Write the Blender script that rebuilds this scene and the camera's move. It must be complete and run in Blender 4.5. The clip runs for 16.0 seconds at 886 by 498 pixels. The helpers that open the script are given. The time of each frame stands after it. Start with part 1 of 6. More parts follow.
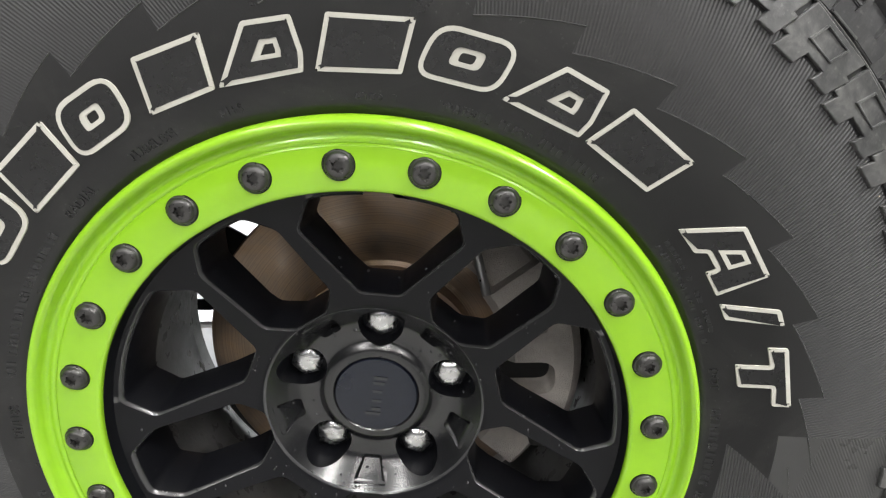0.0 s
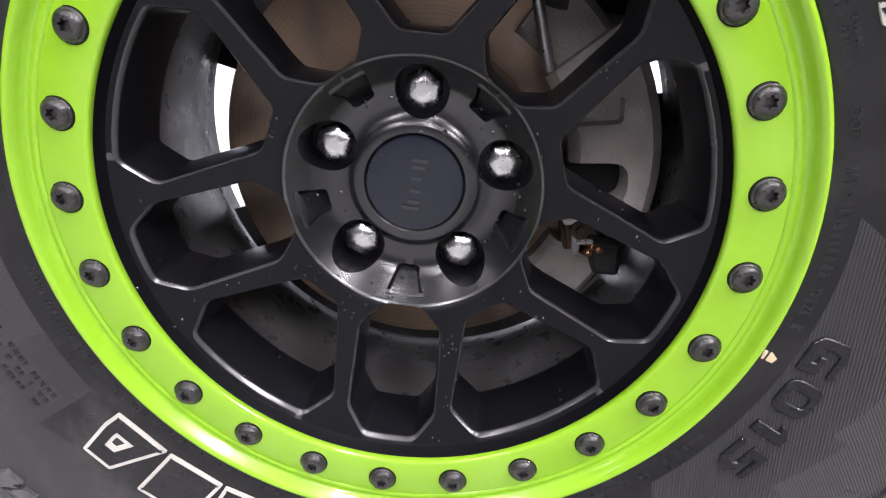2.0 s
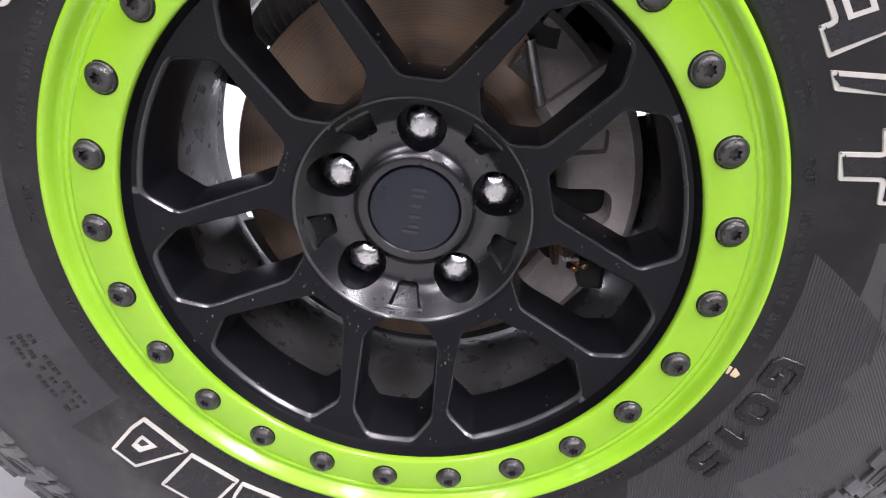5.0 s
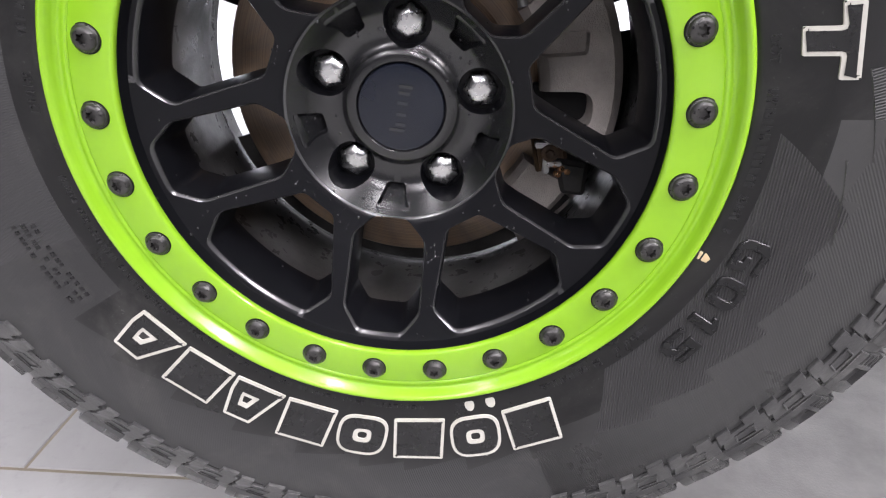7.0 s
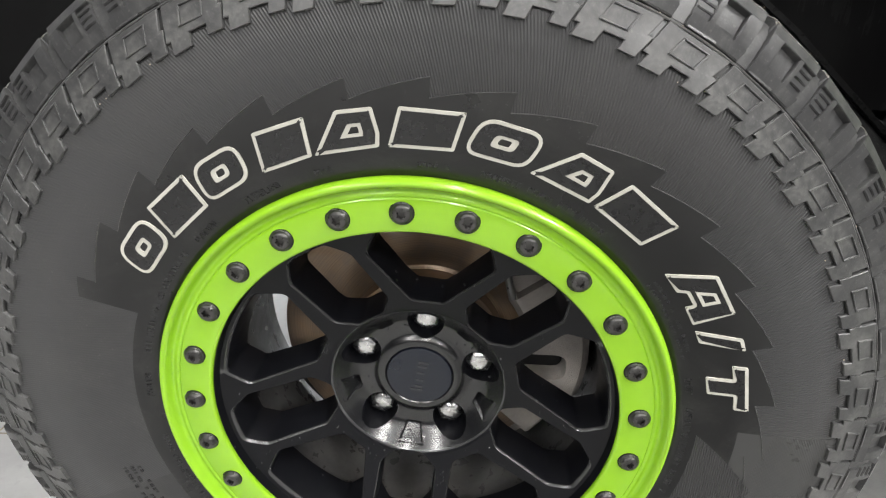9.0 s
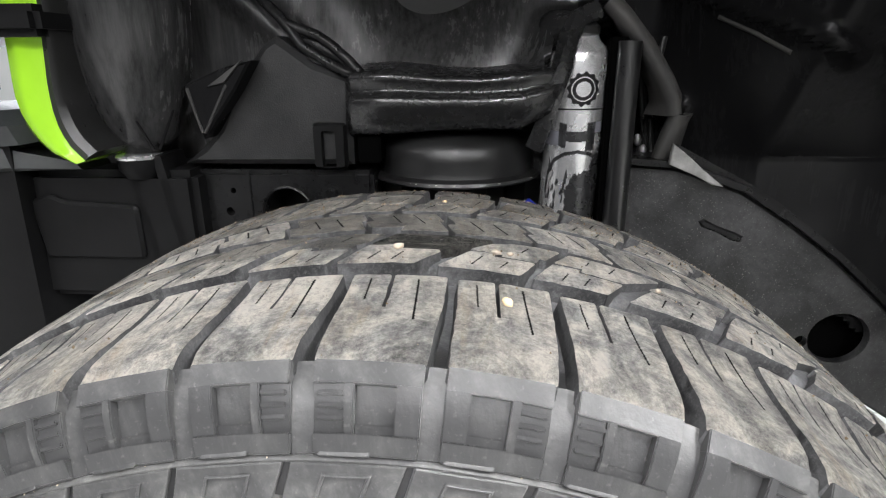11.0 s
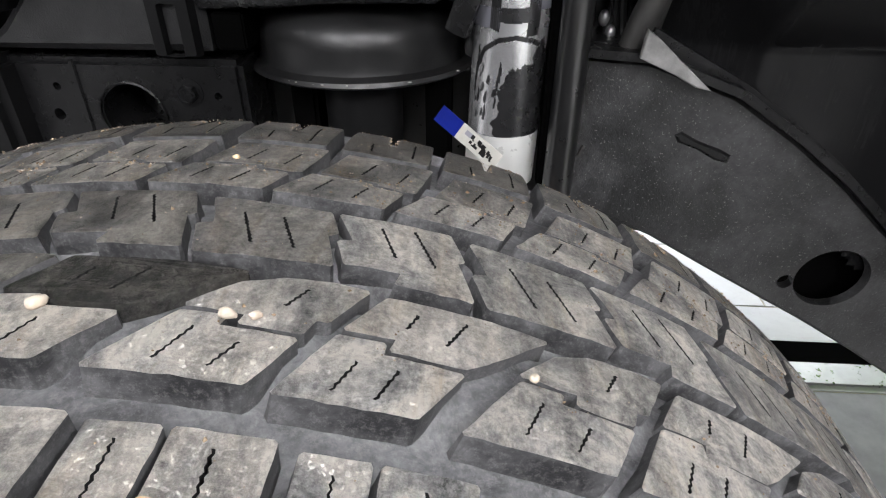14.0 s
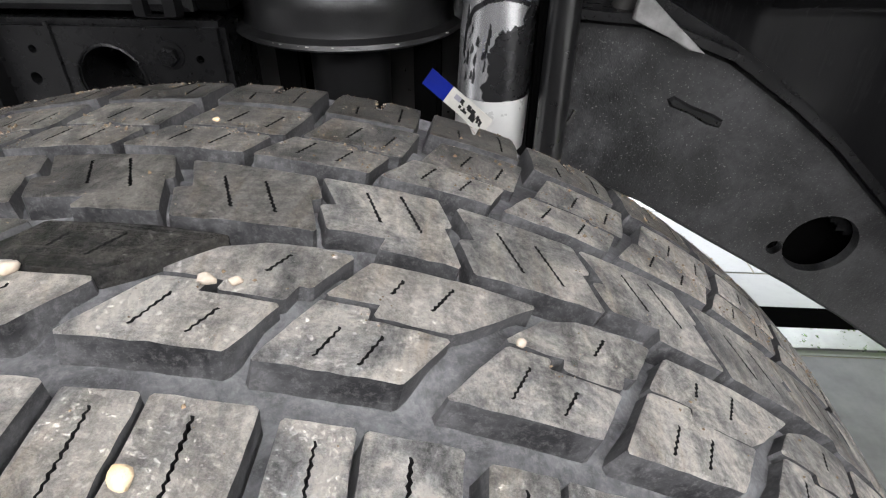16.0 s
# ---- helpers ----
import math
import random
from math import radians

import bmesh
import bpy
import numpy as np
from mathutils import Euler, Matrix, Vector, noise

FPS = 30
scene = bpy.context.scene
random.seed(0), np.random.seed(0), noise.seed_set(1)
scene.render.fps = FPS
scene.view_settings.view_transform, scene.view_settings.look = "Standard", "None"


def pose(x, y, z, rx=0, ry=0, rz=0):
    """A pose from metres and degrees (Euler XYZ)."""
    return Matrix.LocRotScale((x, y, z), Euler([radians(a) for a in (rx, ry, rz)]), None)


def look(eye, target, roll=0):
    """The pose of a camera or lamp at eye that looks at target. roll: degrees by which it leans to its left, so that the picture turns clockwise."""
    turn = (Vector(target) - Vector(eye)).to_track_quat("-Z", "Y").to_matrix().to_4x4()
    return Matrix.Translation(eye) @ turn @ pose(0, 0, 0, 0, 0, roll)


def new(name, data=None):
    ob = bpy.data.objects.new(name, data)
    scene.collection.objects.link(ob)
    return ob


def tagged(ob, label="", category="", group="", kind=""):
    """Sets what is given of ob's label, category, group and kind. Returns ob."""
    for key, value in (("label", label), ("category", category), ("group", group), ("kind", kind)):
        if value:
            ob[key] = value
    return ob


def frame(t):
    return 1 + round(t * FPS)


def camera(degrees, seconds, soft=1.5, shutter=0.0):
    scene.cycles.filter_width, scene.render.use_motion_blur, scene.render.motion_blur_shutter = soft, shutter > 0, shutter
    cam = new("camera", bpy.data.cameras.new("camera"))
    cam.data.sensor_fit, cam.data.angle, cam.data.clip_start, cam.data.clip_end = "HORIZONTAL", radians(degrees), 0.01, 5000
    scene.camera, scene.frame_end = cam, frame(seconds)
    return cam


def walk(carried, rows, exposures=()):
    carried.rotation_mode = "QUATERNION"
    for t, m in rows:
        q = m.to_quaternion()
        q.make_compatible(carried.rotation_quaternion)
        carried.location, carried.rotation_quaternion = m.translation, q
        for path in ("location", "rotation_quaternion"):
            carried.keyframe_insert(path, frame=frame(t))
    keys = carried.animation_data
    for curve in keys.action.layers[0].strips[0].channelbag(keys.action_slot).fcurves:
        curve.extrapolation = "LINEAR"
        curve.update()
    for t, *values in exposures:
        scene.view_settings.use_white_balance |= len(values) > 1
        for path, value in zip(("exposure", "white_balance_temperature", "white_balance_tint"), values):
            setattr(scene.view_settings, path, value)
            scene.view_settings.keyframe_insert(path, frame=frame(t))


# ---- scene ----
cam = camera(74.6, 16.0, 1.2)
PATH = [
    (0, (0.065, -0.345, 0.7), (0.033, 1.532, 0.01), -1.1),
    (0.5, (0.058, -0.326, 0.679), (-0.04, 1.535, -0.048), -1.1),
    (1, (0.053, -0.316, 0.64), (-0.077, 1.534, -0.109), -1.1),
    (1.5, (0.05, -0.316, 0.597), (-0.092, 1.523, -0.176), -1.0),
    (2, (0.052, -0.322, 0.54), (-0.102, 1.507, -0.256), -1.0),
    (2.5, (0.057, -0.319, 0.486), (-0.119, 1.501, -0.324), -1.1),
    (3, (0.049, -0.322, 0.48), (-0.127, 1.48, -0.37), -1.0),
    (3.5, (0.05, -0.333, 0.535), (-0.109, 1.465, -0.326), -0.9),
    (3.7, (0.052, -0.332, 0.565), (-0.104, 1.464, -0.3), -0.9),
    (5.8, (0.053, -0.353, 0.588), (-0.063, 1.44, -0.29), -0.5),
    (6, (0.054, -0.357, 0.575), (-0.058, 1.436, -0.305), -0.5),
    (6.5, (0.064, -0.37, 0.546), (-0.052, 1.415, -0.35), -0.5),
    (7, (0.067, -0.386, 0.537), (-0.069, 1.374, -0.402), -0.6),
    (7.5, (0.069, -0.44, 0.598), (-0.087, 1.306, -0.365), -0.5),
    (8, (0.064, -0.464, 0.68), (-0.081, 1.285, -0.279), -0.0),
    (8.5, (0.067, -0.451, 0.742), (-0.077, 1.301, -0.212), -0.0),
    (9, (0.063, -0.419, 0.798), (-0.08, 1.382, -0.06), 0.1),
    (9.5, (0.053, -0.38, 0.84), (-0.084, 1.486, 0.134), -0.1),
    (10, (0.065, -0.33, 0.901), (-0.089, 1.557, 0.259), -0.5),
    (10.2, (0.05, -0.301, 0.916), (-0.1, 1.594, 0.295), -0.5),
    (12.3, (0.1, -0.075, 1.011), (-0.019, 1.806, 0.343), 0.1),
    (12.5, (0.11, -0.056, 0.996), (-0.008, 1.799, 0.257), 0.3),
    (13, (0.126, -0.025, 0.987), (0.009, 1.761, 0.096), 0.2),
    (13.5, (0.133, -0.013, 0.977), (0.022, 1.718, -0.019), 0.2),
    (14, (0.141, -0.007, 0.97), (0.037, 1.687, -0.088), 0.2),
    (14.5, (0.151, -0.003, 0.965), (0.05, 1.666, -0.133), 0.2),
    (15, (0.156, -0.002, 0.966), (0.062, 1.651, -0.157), 0.3),
    (15.5, (0.155, -0.004, 0.968), (0.07, 1.639, -0.169), 0.4),
    (16, (0.143, -0.004, 0.966), (0.071, 1.633, -0.181), 0.5),
]
walk(cam, [(t, look(eye, target, roll)) for t, eye, target, roll in PATH],
     [(0, 0.05, 6500, 10), (1.0, 0.1, 6400, 15), (2.5, 0.18, 6150, 25), (3.7, 0.16, 6150, 25), (6.5, 0.13, 6200, 22), (8.0, 0.02, 6450, 13), (9.0, 0.08, 6500, 10), (10, 0.36, 6400, 10),
      (11.2, 0.9, 6300, 11), (12.3, 1.2, 6250, 12), (13.0, 1.12, 6250, 13), (14.0, 0.84, 6250, 13), (16, 0.82, 6250, 13)])


# ---------------------------------------------------------------- world and light
world = bpy.data.worlds.new("world")
scene.world = world
world.use_nodes = True
bg = world.node_tree.nodes["Background"]
sky = world.node_tree.nodes.new("ShaderNodeTexSky")
sky.sky_type = "NISHITA"
sky.sun_disc = False
sky.sun_elevation, sky.sun_rotation = radians(40), radians(0)
world.node_tree.links.new(sky.outputs[0], bg.inputs[0])
bg.inputs[1].default_value = 0.12


def area_lamp(name, m, sx, sy, watts, colour=(1, 1, 1)):
    d = bpy.data.lights.new(name, "AREA")
    d.shape, d.size, d.size_y, d.energy, d.color = "RECTANGLE", sx, sy, watts, colour
    ob = new(name, d)
    ob.matrix_world = m
    return ob


# ceiling light panels of the showroom, and daylight in the glass front behind the car
CEIL = 3.2
for lx, ly, watts in ((-1.6, -0.6, 22), (0.5, -0.6, 46), (-1.6, -3.2, 80), (0.5, -3.2, 80), (-1.6, -5.8, 75), (0.5, -5.8, 75), (2.6, -0.8, 212), (2.6, -3.2, 150), (-3.7, -1.8, 14)):
    area_lamp("ceiling_lamp", pose(lx, ly, CEIL - 0.06), 0.22, 1.5, watts, (1.0, 0.985, 0.96))
for lx in (-4.2, -1.4, 1.4, 4.2):
    area_lamp("window_daylight", pose(lx, 6.35, 1.65, -90, 0, 0), 2.5, 2.7, 200, (0.96, 0.98, 1.0))

# ---------------------------------------------------------------- materials
HUB = 0.42


def material(name, colour=(0.5, 0.5, 0.5), rough=0.5, metal=0.0, spec=0.5, coat=0.0):
    m = bpy.data.materials.new(name)
    m.use_nodes = True
    b = m.node_tree.nodes["Principled BSDF"]
    b.inputs["Base Color"].default_value = (*colour, 1)
    b.inputs["Roughness"].default_value = rough
    b.inputs["Metallic"].default_value = metal
    b.inputs["Specular IOR Level"].default_value = spec
    b.inputs["Coat Weight"].default_value = coat
    b.inputs["Coat Roughness"].default_value = 0.06
    return m


class Nodes:
    """Small helper for writing node trees."""

    def __init__(self, m):
        self.t = m.node_tree
        self.b = self.t.nodes["Principled BSDF"]
        self.tc = self.t.nodes.new("ShaderNodeTexCoord")

    def link(self, a, b):
        self.t.links.new(a, b)

    def noise(self, scale, detail=4, rough=0.6, vec=None, distortion=0.0):
        n = self.t.nodes.new("ShaderNodeTexNoise")
        n.inputs["Scale"].default_value, n.inputs["Detail"].default_value = scale, detail
        n.inputs["Roughness"].default_value, n.inputs["Distortion"].default_value = rough, distortion
        self.link(vec if vec else self.tc.outputs["Object"], n.inputs["Vector"])
        return n.outputs["Fac"]

    def ramp(self, fac, a, b, lo=0.0, hi=1.0):
        n = self.t.nodes.new("ShaderNodeMapRange")
        self.link(fac, n.inputs[0])
        for i, v in zip((1, 2, 3, 4), (lo, hi, a, b)):
            n.inputs[i].default_value = v
        return n.outputs[0]

    def mix(self, fac, a, b):
        n = self.t.nodes.new("ShaderNodeMix")
        n.data_type = "RGBA"
        for sock, v in ((n.inputs[0], fac), (n.inputs[6], a), (n.inputs[7], b)):
            if isinstance(v, tuple):
                sock.default_value = (*v, 1)
            elif isinstance(v, (int, float)):
                sock.default_value = v
            else:
                self.link(v, sock)
        return n.outputs[2]

    def math(self, op, a, b=0.0, c=None):
        n = self.t.nodes.new("ShaderNodeMath")
        n.operation = op
        for i, v in enumerate((a, b) if c is None else (a, b, c)):
            if isinstance(v, (int, float)):
                n.inputs[i].default_value = v
            else:
                self.link(v, n.inputs[i])
        return n.outputs[0]

    def bump(self, height, strength=0.3, distance=0.001, normal=None):
        n = self.t.nodes.new("ShaderNodeBump")
        n.inputs["Strength"].default_value, n.inputs["Distance"].default_value = strength, distance
        self.link(height, n.inputs["Height"])
        if normal:
            self.link(normal, n.inputs["Normal"])
        self.link(n.outputs[0], self.b.inputs["Normal"])
        return n.outputs[0]

    def split(self, vec):
        n = self.t.nodes.new("ShaderNodeSeparateXYZ")
        self.link(vec, n.inputs[0])
        return n.outputs

    def colour(self, c):
        self.link(c, self.b.inputs["Base Color"])

    def rough(self, r):
        self.link(r, self.b.inputs["Roughness"])


def speckled(name, c1, c2, rough, scale=40, metal=0.0, bump=0.2, dist=0.0006, spread=0.12, spec=0.5, coat=0.0):
    """Two close colours in broad clouds, fine grain in the relief and the gloss."""
    m = material(name, c1, rough, metal, spec, coat)
    n = Nodes(m)
    big = n.noise(scale * 0.15, 5, 0.65)
    fine = n.noise(scale * 6, 3, 0.6)
    n.colour(n.mix(n.ramp(big, 0, 1, 0.35, 0.65), c1, c2))
    n.rough(n.ramp(n.noise(scale, 4), max(0.03, rough - spread), min(1, rough + spread), 0.3, 0.7))
    n.bump(fine, bump, dist)
    return m


def rubber_sidewall():
    """Tyre sidewall: fine radial ribs outside a saw-toothed line round the lettering, dusty smears."""
    m = material("sidewall_rubber", (0.02, 0.02, 0.021), 0.55, 0.0, 0.5)
    m.node_tree.nodes["Principled BSDF"].inputs["Sheen Weight"].default_value = 0.08
    m.node_tree.nodes["Principled BSDF"].inputs["Sheen Roughness"].default_value = 0.35
    n = Nodes(m)
    x, y, z = n.split(n.tc.outputs["Object"])
    r = n.math("SQRT", n.math("ADD", n.math("MULTIPLY", x, x), n.math("MULTIPLY", z, z)))
    a = n.math("ARCTAN2", x, z)
    # saw-tooth edge of the ribbed zone
    turn = n.math("FRACT", n.math("MULTIPLY", n.math("ADD", a, 3.2), 5.2))
    edge = n.math("ADD", n.math("MULTIPLY", turn, 0.015), 0.3)
    ribbed = n.math("GREATER_THAN", r, edge)
    # beside the lettering the whole wall is plain
    quiet = n.math("MULTIPLY", n.math("GREATER_THAN", a, -2.1), n.math("LESS_THAN", a, -1.15))
    ribbed = n.math("MAXIMUM", ribbed, n.math("MULTIPLY", quiet, n.math("GREATER_THAN", r, 0.262)))
    ribbed = n.math("MULTIPLY", ribbed, n.math("LESS_THAN", r, 0.368))
    # ribbed wedge round the raised numerals: here the ribs lie inside the saw-tooth and run upright
    right = n.math("MULTIPLY", n.math("GREATER_THAN", a, 1.52), n.math("LESS_THAN", a, 2.75))
    tilt = n.math("MULTIPLY", n.math("SUBTRACT", r, 0.262), 3.0)
    wa = n.math("MULTIPLY", n.math("GREATER_THAN", n.math("SUBTRACT", a, tilt), 1.567), n.math("LESS_THAN", n.math("SUBTRACT", a, n.math("MULTIPLY", n.math("SUBTRACT", r, 0.254), 2.85)), 2.415))
    notch = n.math("FRACT", n.math("MULTIPLY", n.math("SUBTRACT", a, 0.995), 5.70))
    saw = n.math("SUBTRACT", 0.3185, n.math("MULTIPLY", notch, 0.0115))
    wedge = n.math("MULTIPLY", wa, n.math("GREATER_THAN", r, 0.258))
    wedge = n.math("MULTIPLY", wedge, n.math("LESS_THAN", r, saw))
    rim_ribs = n.math("MULTIPLY", n.math("GREATER_THAN", r, saw), n.math("LESS_THAN", r, 0.362))
    outside = n.math("MULTIPLY", n.math("MULTIPLY", rim_ribs, right), 0.45)
    ribbed = n.math("ADD", n.math("MULTIPLY", ribbed, n.math("SUBTRACT", 1.0, right)), n.math("MULTIPLY", wedge, right))
    fan = n.math("ADD", n.math("MULTIPLY", a, 960.0), n.math("MULTIPLY", r, 900.0))
    upright = n.math("MULTIPLY", x, 3200.0)
    pick = n.math("ADD", n.math("MULTIPLY", fan, n.math("SUBTRACT", 1.0, right)), n.math("MULTIPLY", upright, right))
    lines = n.math("SINE", pick)
    low = n.math("MAXIMUM", n.math("GREATER_THAN", a, 2.75), n.math("LESS_THAN", a, -1.9))
    faint = n.math("MULTIPLY", n.math("SUBTRACT", 1.0, n.math("MULTIPLY", low, 0.7)), n.ramp(a, 0.3, 1.0, -0.6, 0.1))
    height = n.math("MULTIPLY", n.math("MULTIPLY", n.math("MULTIPLY", lines, ribbed), faint), n.math("ADD", 1.0, n.math("MULTIPLY", right, 2.4)))
    height = n.math("ADD", height, n.math("MULTIPLY", n.math("SINE", n.math("MULTIPLY", n.math("ADD", x, n.math("MULTIPLY", z, 0.5)), 3000.0)), outside))
    grain = n.noise(900, 2)
    height = n.math("ADD", height, n.math("MULTIPLY", grain, 0.35))
    n.bump(height, 0.5, 0.0005)
    dust = n.ramp(n.noise(9, 6, 0.7, distortion=0.8), 0, 1, 0.5, 0.75)
    specks = n.ramp(n.noise(420, 2, 0.5), 0, 0.5, 0.66, 0.74)
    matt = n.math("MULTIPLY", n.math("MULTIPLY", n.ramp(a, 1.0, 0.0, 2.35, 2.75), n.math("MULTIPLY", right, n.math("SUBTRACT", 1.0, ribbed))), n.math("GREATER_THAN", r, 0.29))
    # base colour darkens towards the lettering, standing in for the smooth zone's gloss
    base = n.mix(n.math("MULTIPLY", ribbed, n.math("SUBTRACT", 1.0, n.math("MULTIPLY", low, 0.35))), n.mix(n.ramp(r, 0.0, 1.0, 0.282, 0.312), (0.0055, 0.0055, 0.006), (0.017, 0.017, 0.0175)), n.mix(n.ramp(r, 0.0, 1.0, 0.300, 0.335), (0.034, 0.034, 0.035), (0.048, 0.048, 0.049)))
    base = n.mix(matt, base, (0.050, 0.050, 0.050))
    base = n.mix(n.math("MULTIPLY", dust, n.math("ADD", 0.3, n.math("MULTIPLY", low, 0.35))), base, (0.07, 0.068, 0.064))
    n.colour(n.mix(n.math("MULTIPLY", specks, dust), base, (0.16, 0.155, 0.15)))
    n.rough(n.math("ADD", n.math("MULTIPLY", ribbed, 0.15), n.ramp(n.noise(14, 5), 0.24, 0.40, 0.3, 0.7)))
    return m


def rubber_tread(name="tread_rubber", gain=1.0, gloss=0.34, rubber=(0.016, 0.016, 0.017), worn=0.5):
    """Worn block tops: dry tan dust in patches over dark rubber."""
    m = material(name, (0.03, 0.03, 0.03), 0.8, 0.0, 0.3)
    n = Nodes(m)
    info = n.t.nodes.new("ShaderNodeObjectInfo")
    shift = n.t.nodes.new("ShaderNodeVectorMath")
    shift.operation = "MULTIPLY_ADD"
    shift.inputs[1].default_value = (1, 1, 1)
    n.link(n.tc.outputs["Object"], shift.inputs[0])
    far = n.t.nodes.new("ShaderNodeCombineXYZ")
    n.link(n.math("MULTIPLY", info.outputs["Random"], 7.0), far.inputs[0])
    n.link(n.math("MULTIPLY", info.outputs["Random"], 3.0), far.inputs[2])
    n.link(far.outputs[0], shift.inputs[2])
    vec = shift.outputs[0]
    clouds = n.ramp(n.noise(24, 7, 0.75, vec=vec, distortion=0.8), 0.0, 1.0, 0.40, 0.58)
    smears = n.ramp(n.noise(75, 6, 0.75, vec=vec, distortion=1.5), 0.0, 1.0, 0.36, 0.64)
    fine = n.ramp(n.noise(420, 7, 0.85, vec=vec), 0.0, 1.0, 0.44, 0.56)
    grit = n.ramp(n.noise(1900, 2, 0.5, vec=vec), 0.0, 1.0, 0.66, 0.74)
    # dust film of two strengths, rubbed through to bare rubber in patches, with scrapes across
    mp = n.t.nodes.new("ShaderNodeMapping")
    mp.inputs["Rotation"].default_value = (0.0, 0.0, 0.6)
    mp.inputs["Scale"].default_value = (1.0, 0.14, 1.0)
    n.link(vec, mp.inputs[0])
    scrapes = n.ramp(n.noise(170, 4, 0.7, vec=mp.outputs[0]), 0.0, 1.0, 0.35, 0.65)
    bare = n.ramp(n.noise(42, 7, 0.8, vec=vec, distortion=0.9), 1.0, 0.35 + 0.65 * worn, 0.48, 0.62)
    mq = n.t.nodes.new("ShaderNodeMapping")
    mq.inputs["Rotation"].default_value = (0.0, 0.0, -0.5)
    mq.inputs["Scale"].default_value = (1.0, 0.22, 1.0)
    mq.inputs["Location"].default_value = (0.7, 0.3, 0.1)
    n.link(vec, mq.inputs[0])
    far_vec = mq.outputs[0]
    strokes = n.ramp(n.noise(105, 3, 0.6, vec=far_vec, distortion=0.5), 0.0, 1.0, 0.42, 0.58)
    cover = n.math("ADD", n.math("MULTIPLY", clouds, 0.30), n.math("MULTIPLY", smears, 0.22))
    cover = n.math("ADD", cover, n.math("MULTIPLY", fine, 0.26))
    cover = n.math("ADD", cover, n.math("MULTIPLY", scrapes, 0.22))
    cover = n.math("ADD", cover, n.math("MULTIPLY", strokes, 0.16))
    cover = n.math("MULTIPLY", cover, bare)
    cover = n.math("MULTIPLY", cover, n.ramp(info.outputs["Random"], 0.92 * gain, 1.36 * gain))
    # caked brown mud in a few spots, rubbed out in slanting strokes
    mud = n.ramp(n.noise(33, 5, 0.7, vec=far_vec, distortion=0.7), 0.0, 0.85, 0.52, 0.66)
    mud = n.math("MULTIPLY", mud, n.ramp(strokes, 0.35, 1.0))
    tan = n.mix(clouds, (0.43, 0.424, 0.41), (0.66, 0.62, 0.555))
    tan = n.mix(mud, tan, (0.46, 0.385, 0.29))
    base = n.mix(cover, rubber, tan)
    n.colour(n.mix(n.math("MULTIPLY", grit, 0.42 * min(1.0, gain + 0.1)), base, (0.62, 0.60, 0.57)))
    n.rough(n.ramp(cover, gloss, 0.95))
    h = n.math("ADD", n.math("MULTIPLY", fine, 0.8), n.math("MULTIPLY", smears, 1.0))
    n.bump(h, 1.0, 0.0016)
    return m


def rubber_groove(name="groove_rubber", dark=(0.022, 0.022, 0.024), light=(0.115, 0.116, 0.120)):
    """Groove floors and block sides: bluish grey rubber with a film of dust."""
    m = material(name, (0.06, 0.06, 0.062), 0.6, 0.0, 0.35)
    n = Nodes(m)
    clouds = n.ramp(n.noise(40, 6, 0.72, distortion=0.6), 0.0, 1.0, 0.36, 0.62)
    streaks = n.ramp(n.noise(120, 4, 0.65, distortion=2.0), 0.6, 1.3, 0.35, 0.65)
    clouds = n.math("MULTIPLY", clouds, streaks)
    fine = n.ramp(n.noise(380, 6, 0.85), 0.0, 1.0, 0.5, 0.66)
    base = n.mix(clouds, dark, light)
    n.colour(n.mix(n.math("MULTIPLY", fine, 0.25), base, (0.24, 0.236, 0.23)))
    n.rough(n.ramp(clouds, 0.45, 0.8))
    n.bump(n.noise(260, 4), 0.35, 0.0008)
    return m


def rubber_shoulder():
    m = material("shoulder_rubber", (0.03, 0.03, 0.03), 0.6, 0.0, 0.5)
    m.node_tree.nodes["Principled BSDF"].inputs["Sheen Weight"].default_value = 0.12
    m.node_tree.nodes["Principled BSDF"].inputs["Sheen Roughness"].default_value = 0.35
    n = Nodes(m)
    clouds = n.ramp(n.noise(16, 6, 0.72, distortion=0.6), 0.0, 1.0, 0.4, 0.7)
    clouds = n.math("MULTIPLY", clouds, n.ramp(n.noise(90, 5, 0.75, distortion=0.8), 0.35, 1.25, 0.38, 0.62))
    specks = n.ramp(n.noise(420, 3, 0.6), 0.0, 1.0, 0.62, 0.72)
    base = n.mix(clouds, (0.037, 0.037, 0.038), (0.118, 0.117, 0.113))
    n.colour(n.mix(n.math("MULTIPLY", specks, 0.16), base, (0.26, 0.255, 0.24)))
    n.rough(n.ramp(clouds, 0.36, 0.55))
    n.bump(n.math("ADD", n.noise(240, 4), n.noise(50, 3)), 0.25, 0.0008)
    return m


def green_paint():
    m = material("green_paint", (0.23, 0.62, 0.014), 0.32, 0.0, 0.5, 0.35)
    n = Nodes(m)
    n.colour(n.mix(n.ramp(n.noise(30, 4), 0, 1, 0.3, 0.7), (0.248, 0.500, 0.016), (0.265, 0.527, 0.020)))
    n.rough(n.ramp(n.noise(120, 4), 0.2, 0.27, 0.3, 0.7))
    n.bump(n.noise(700, 2), 0.05, 0.0004)
    return m


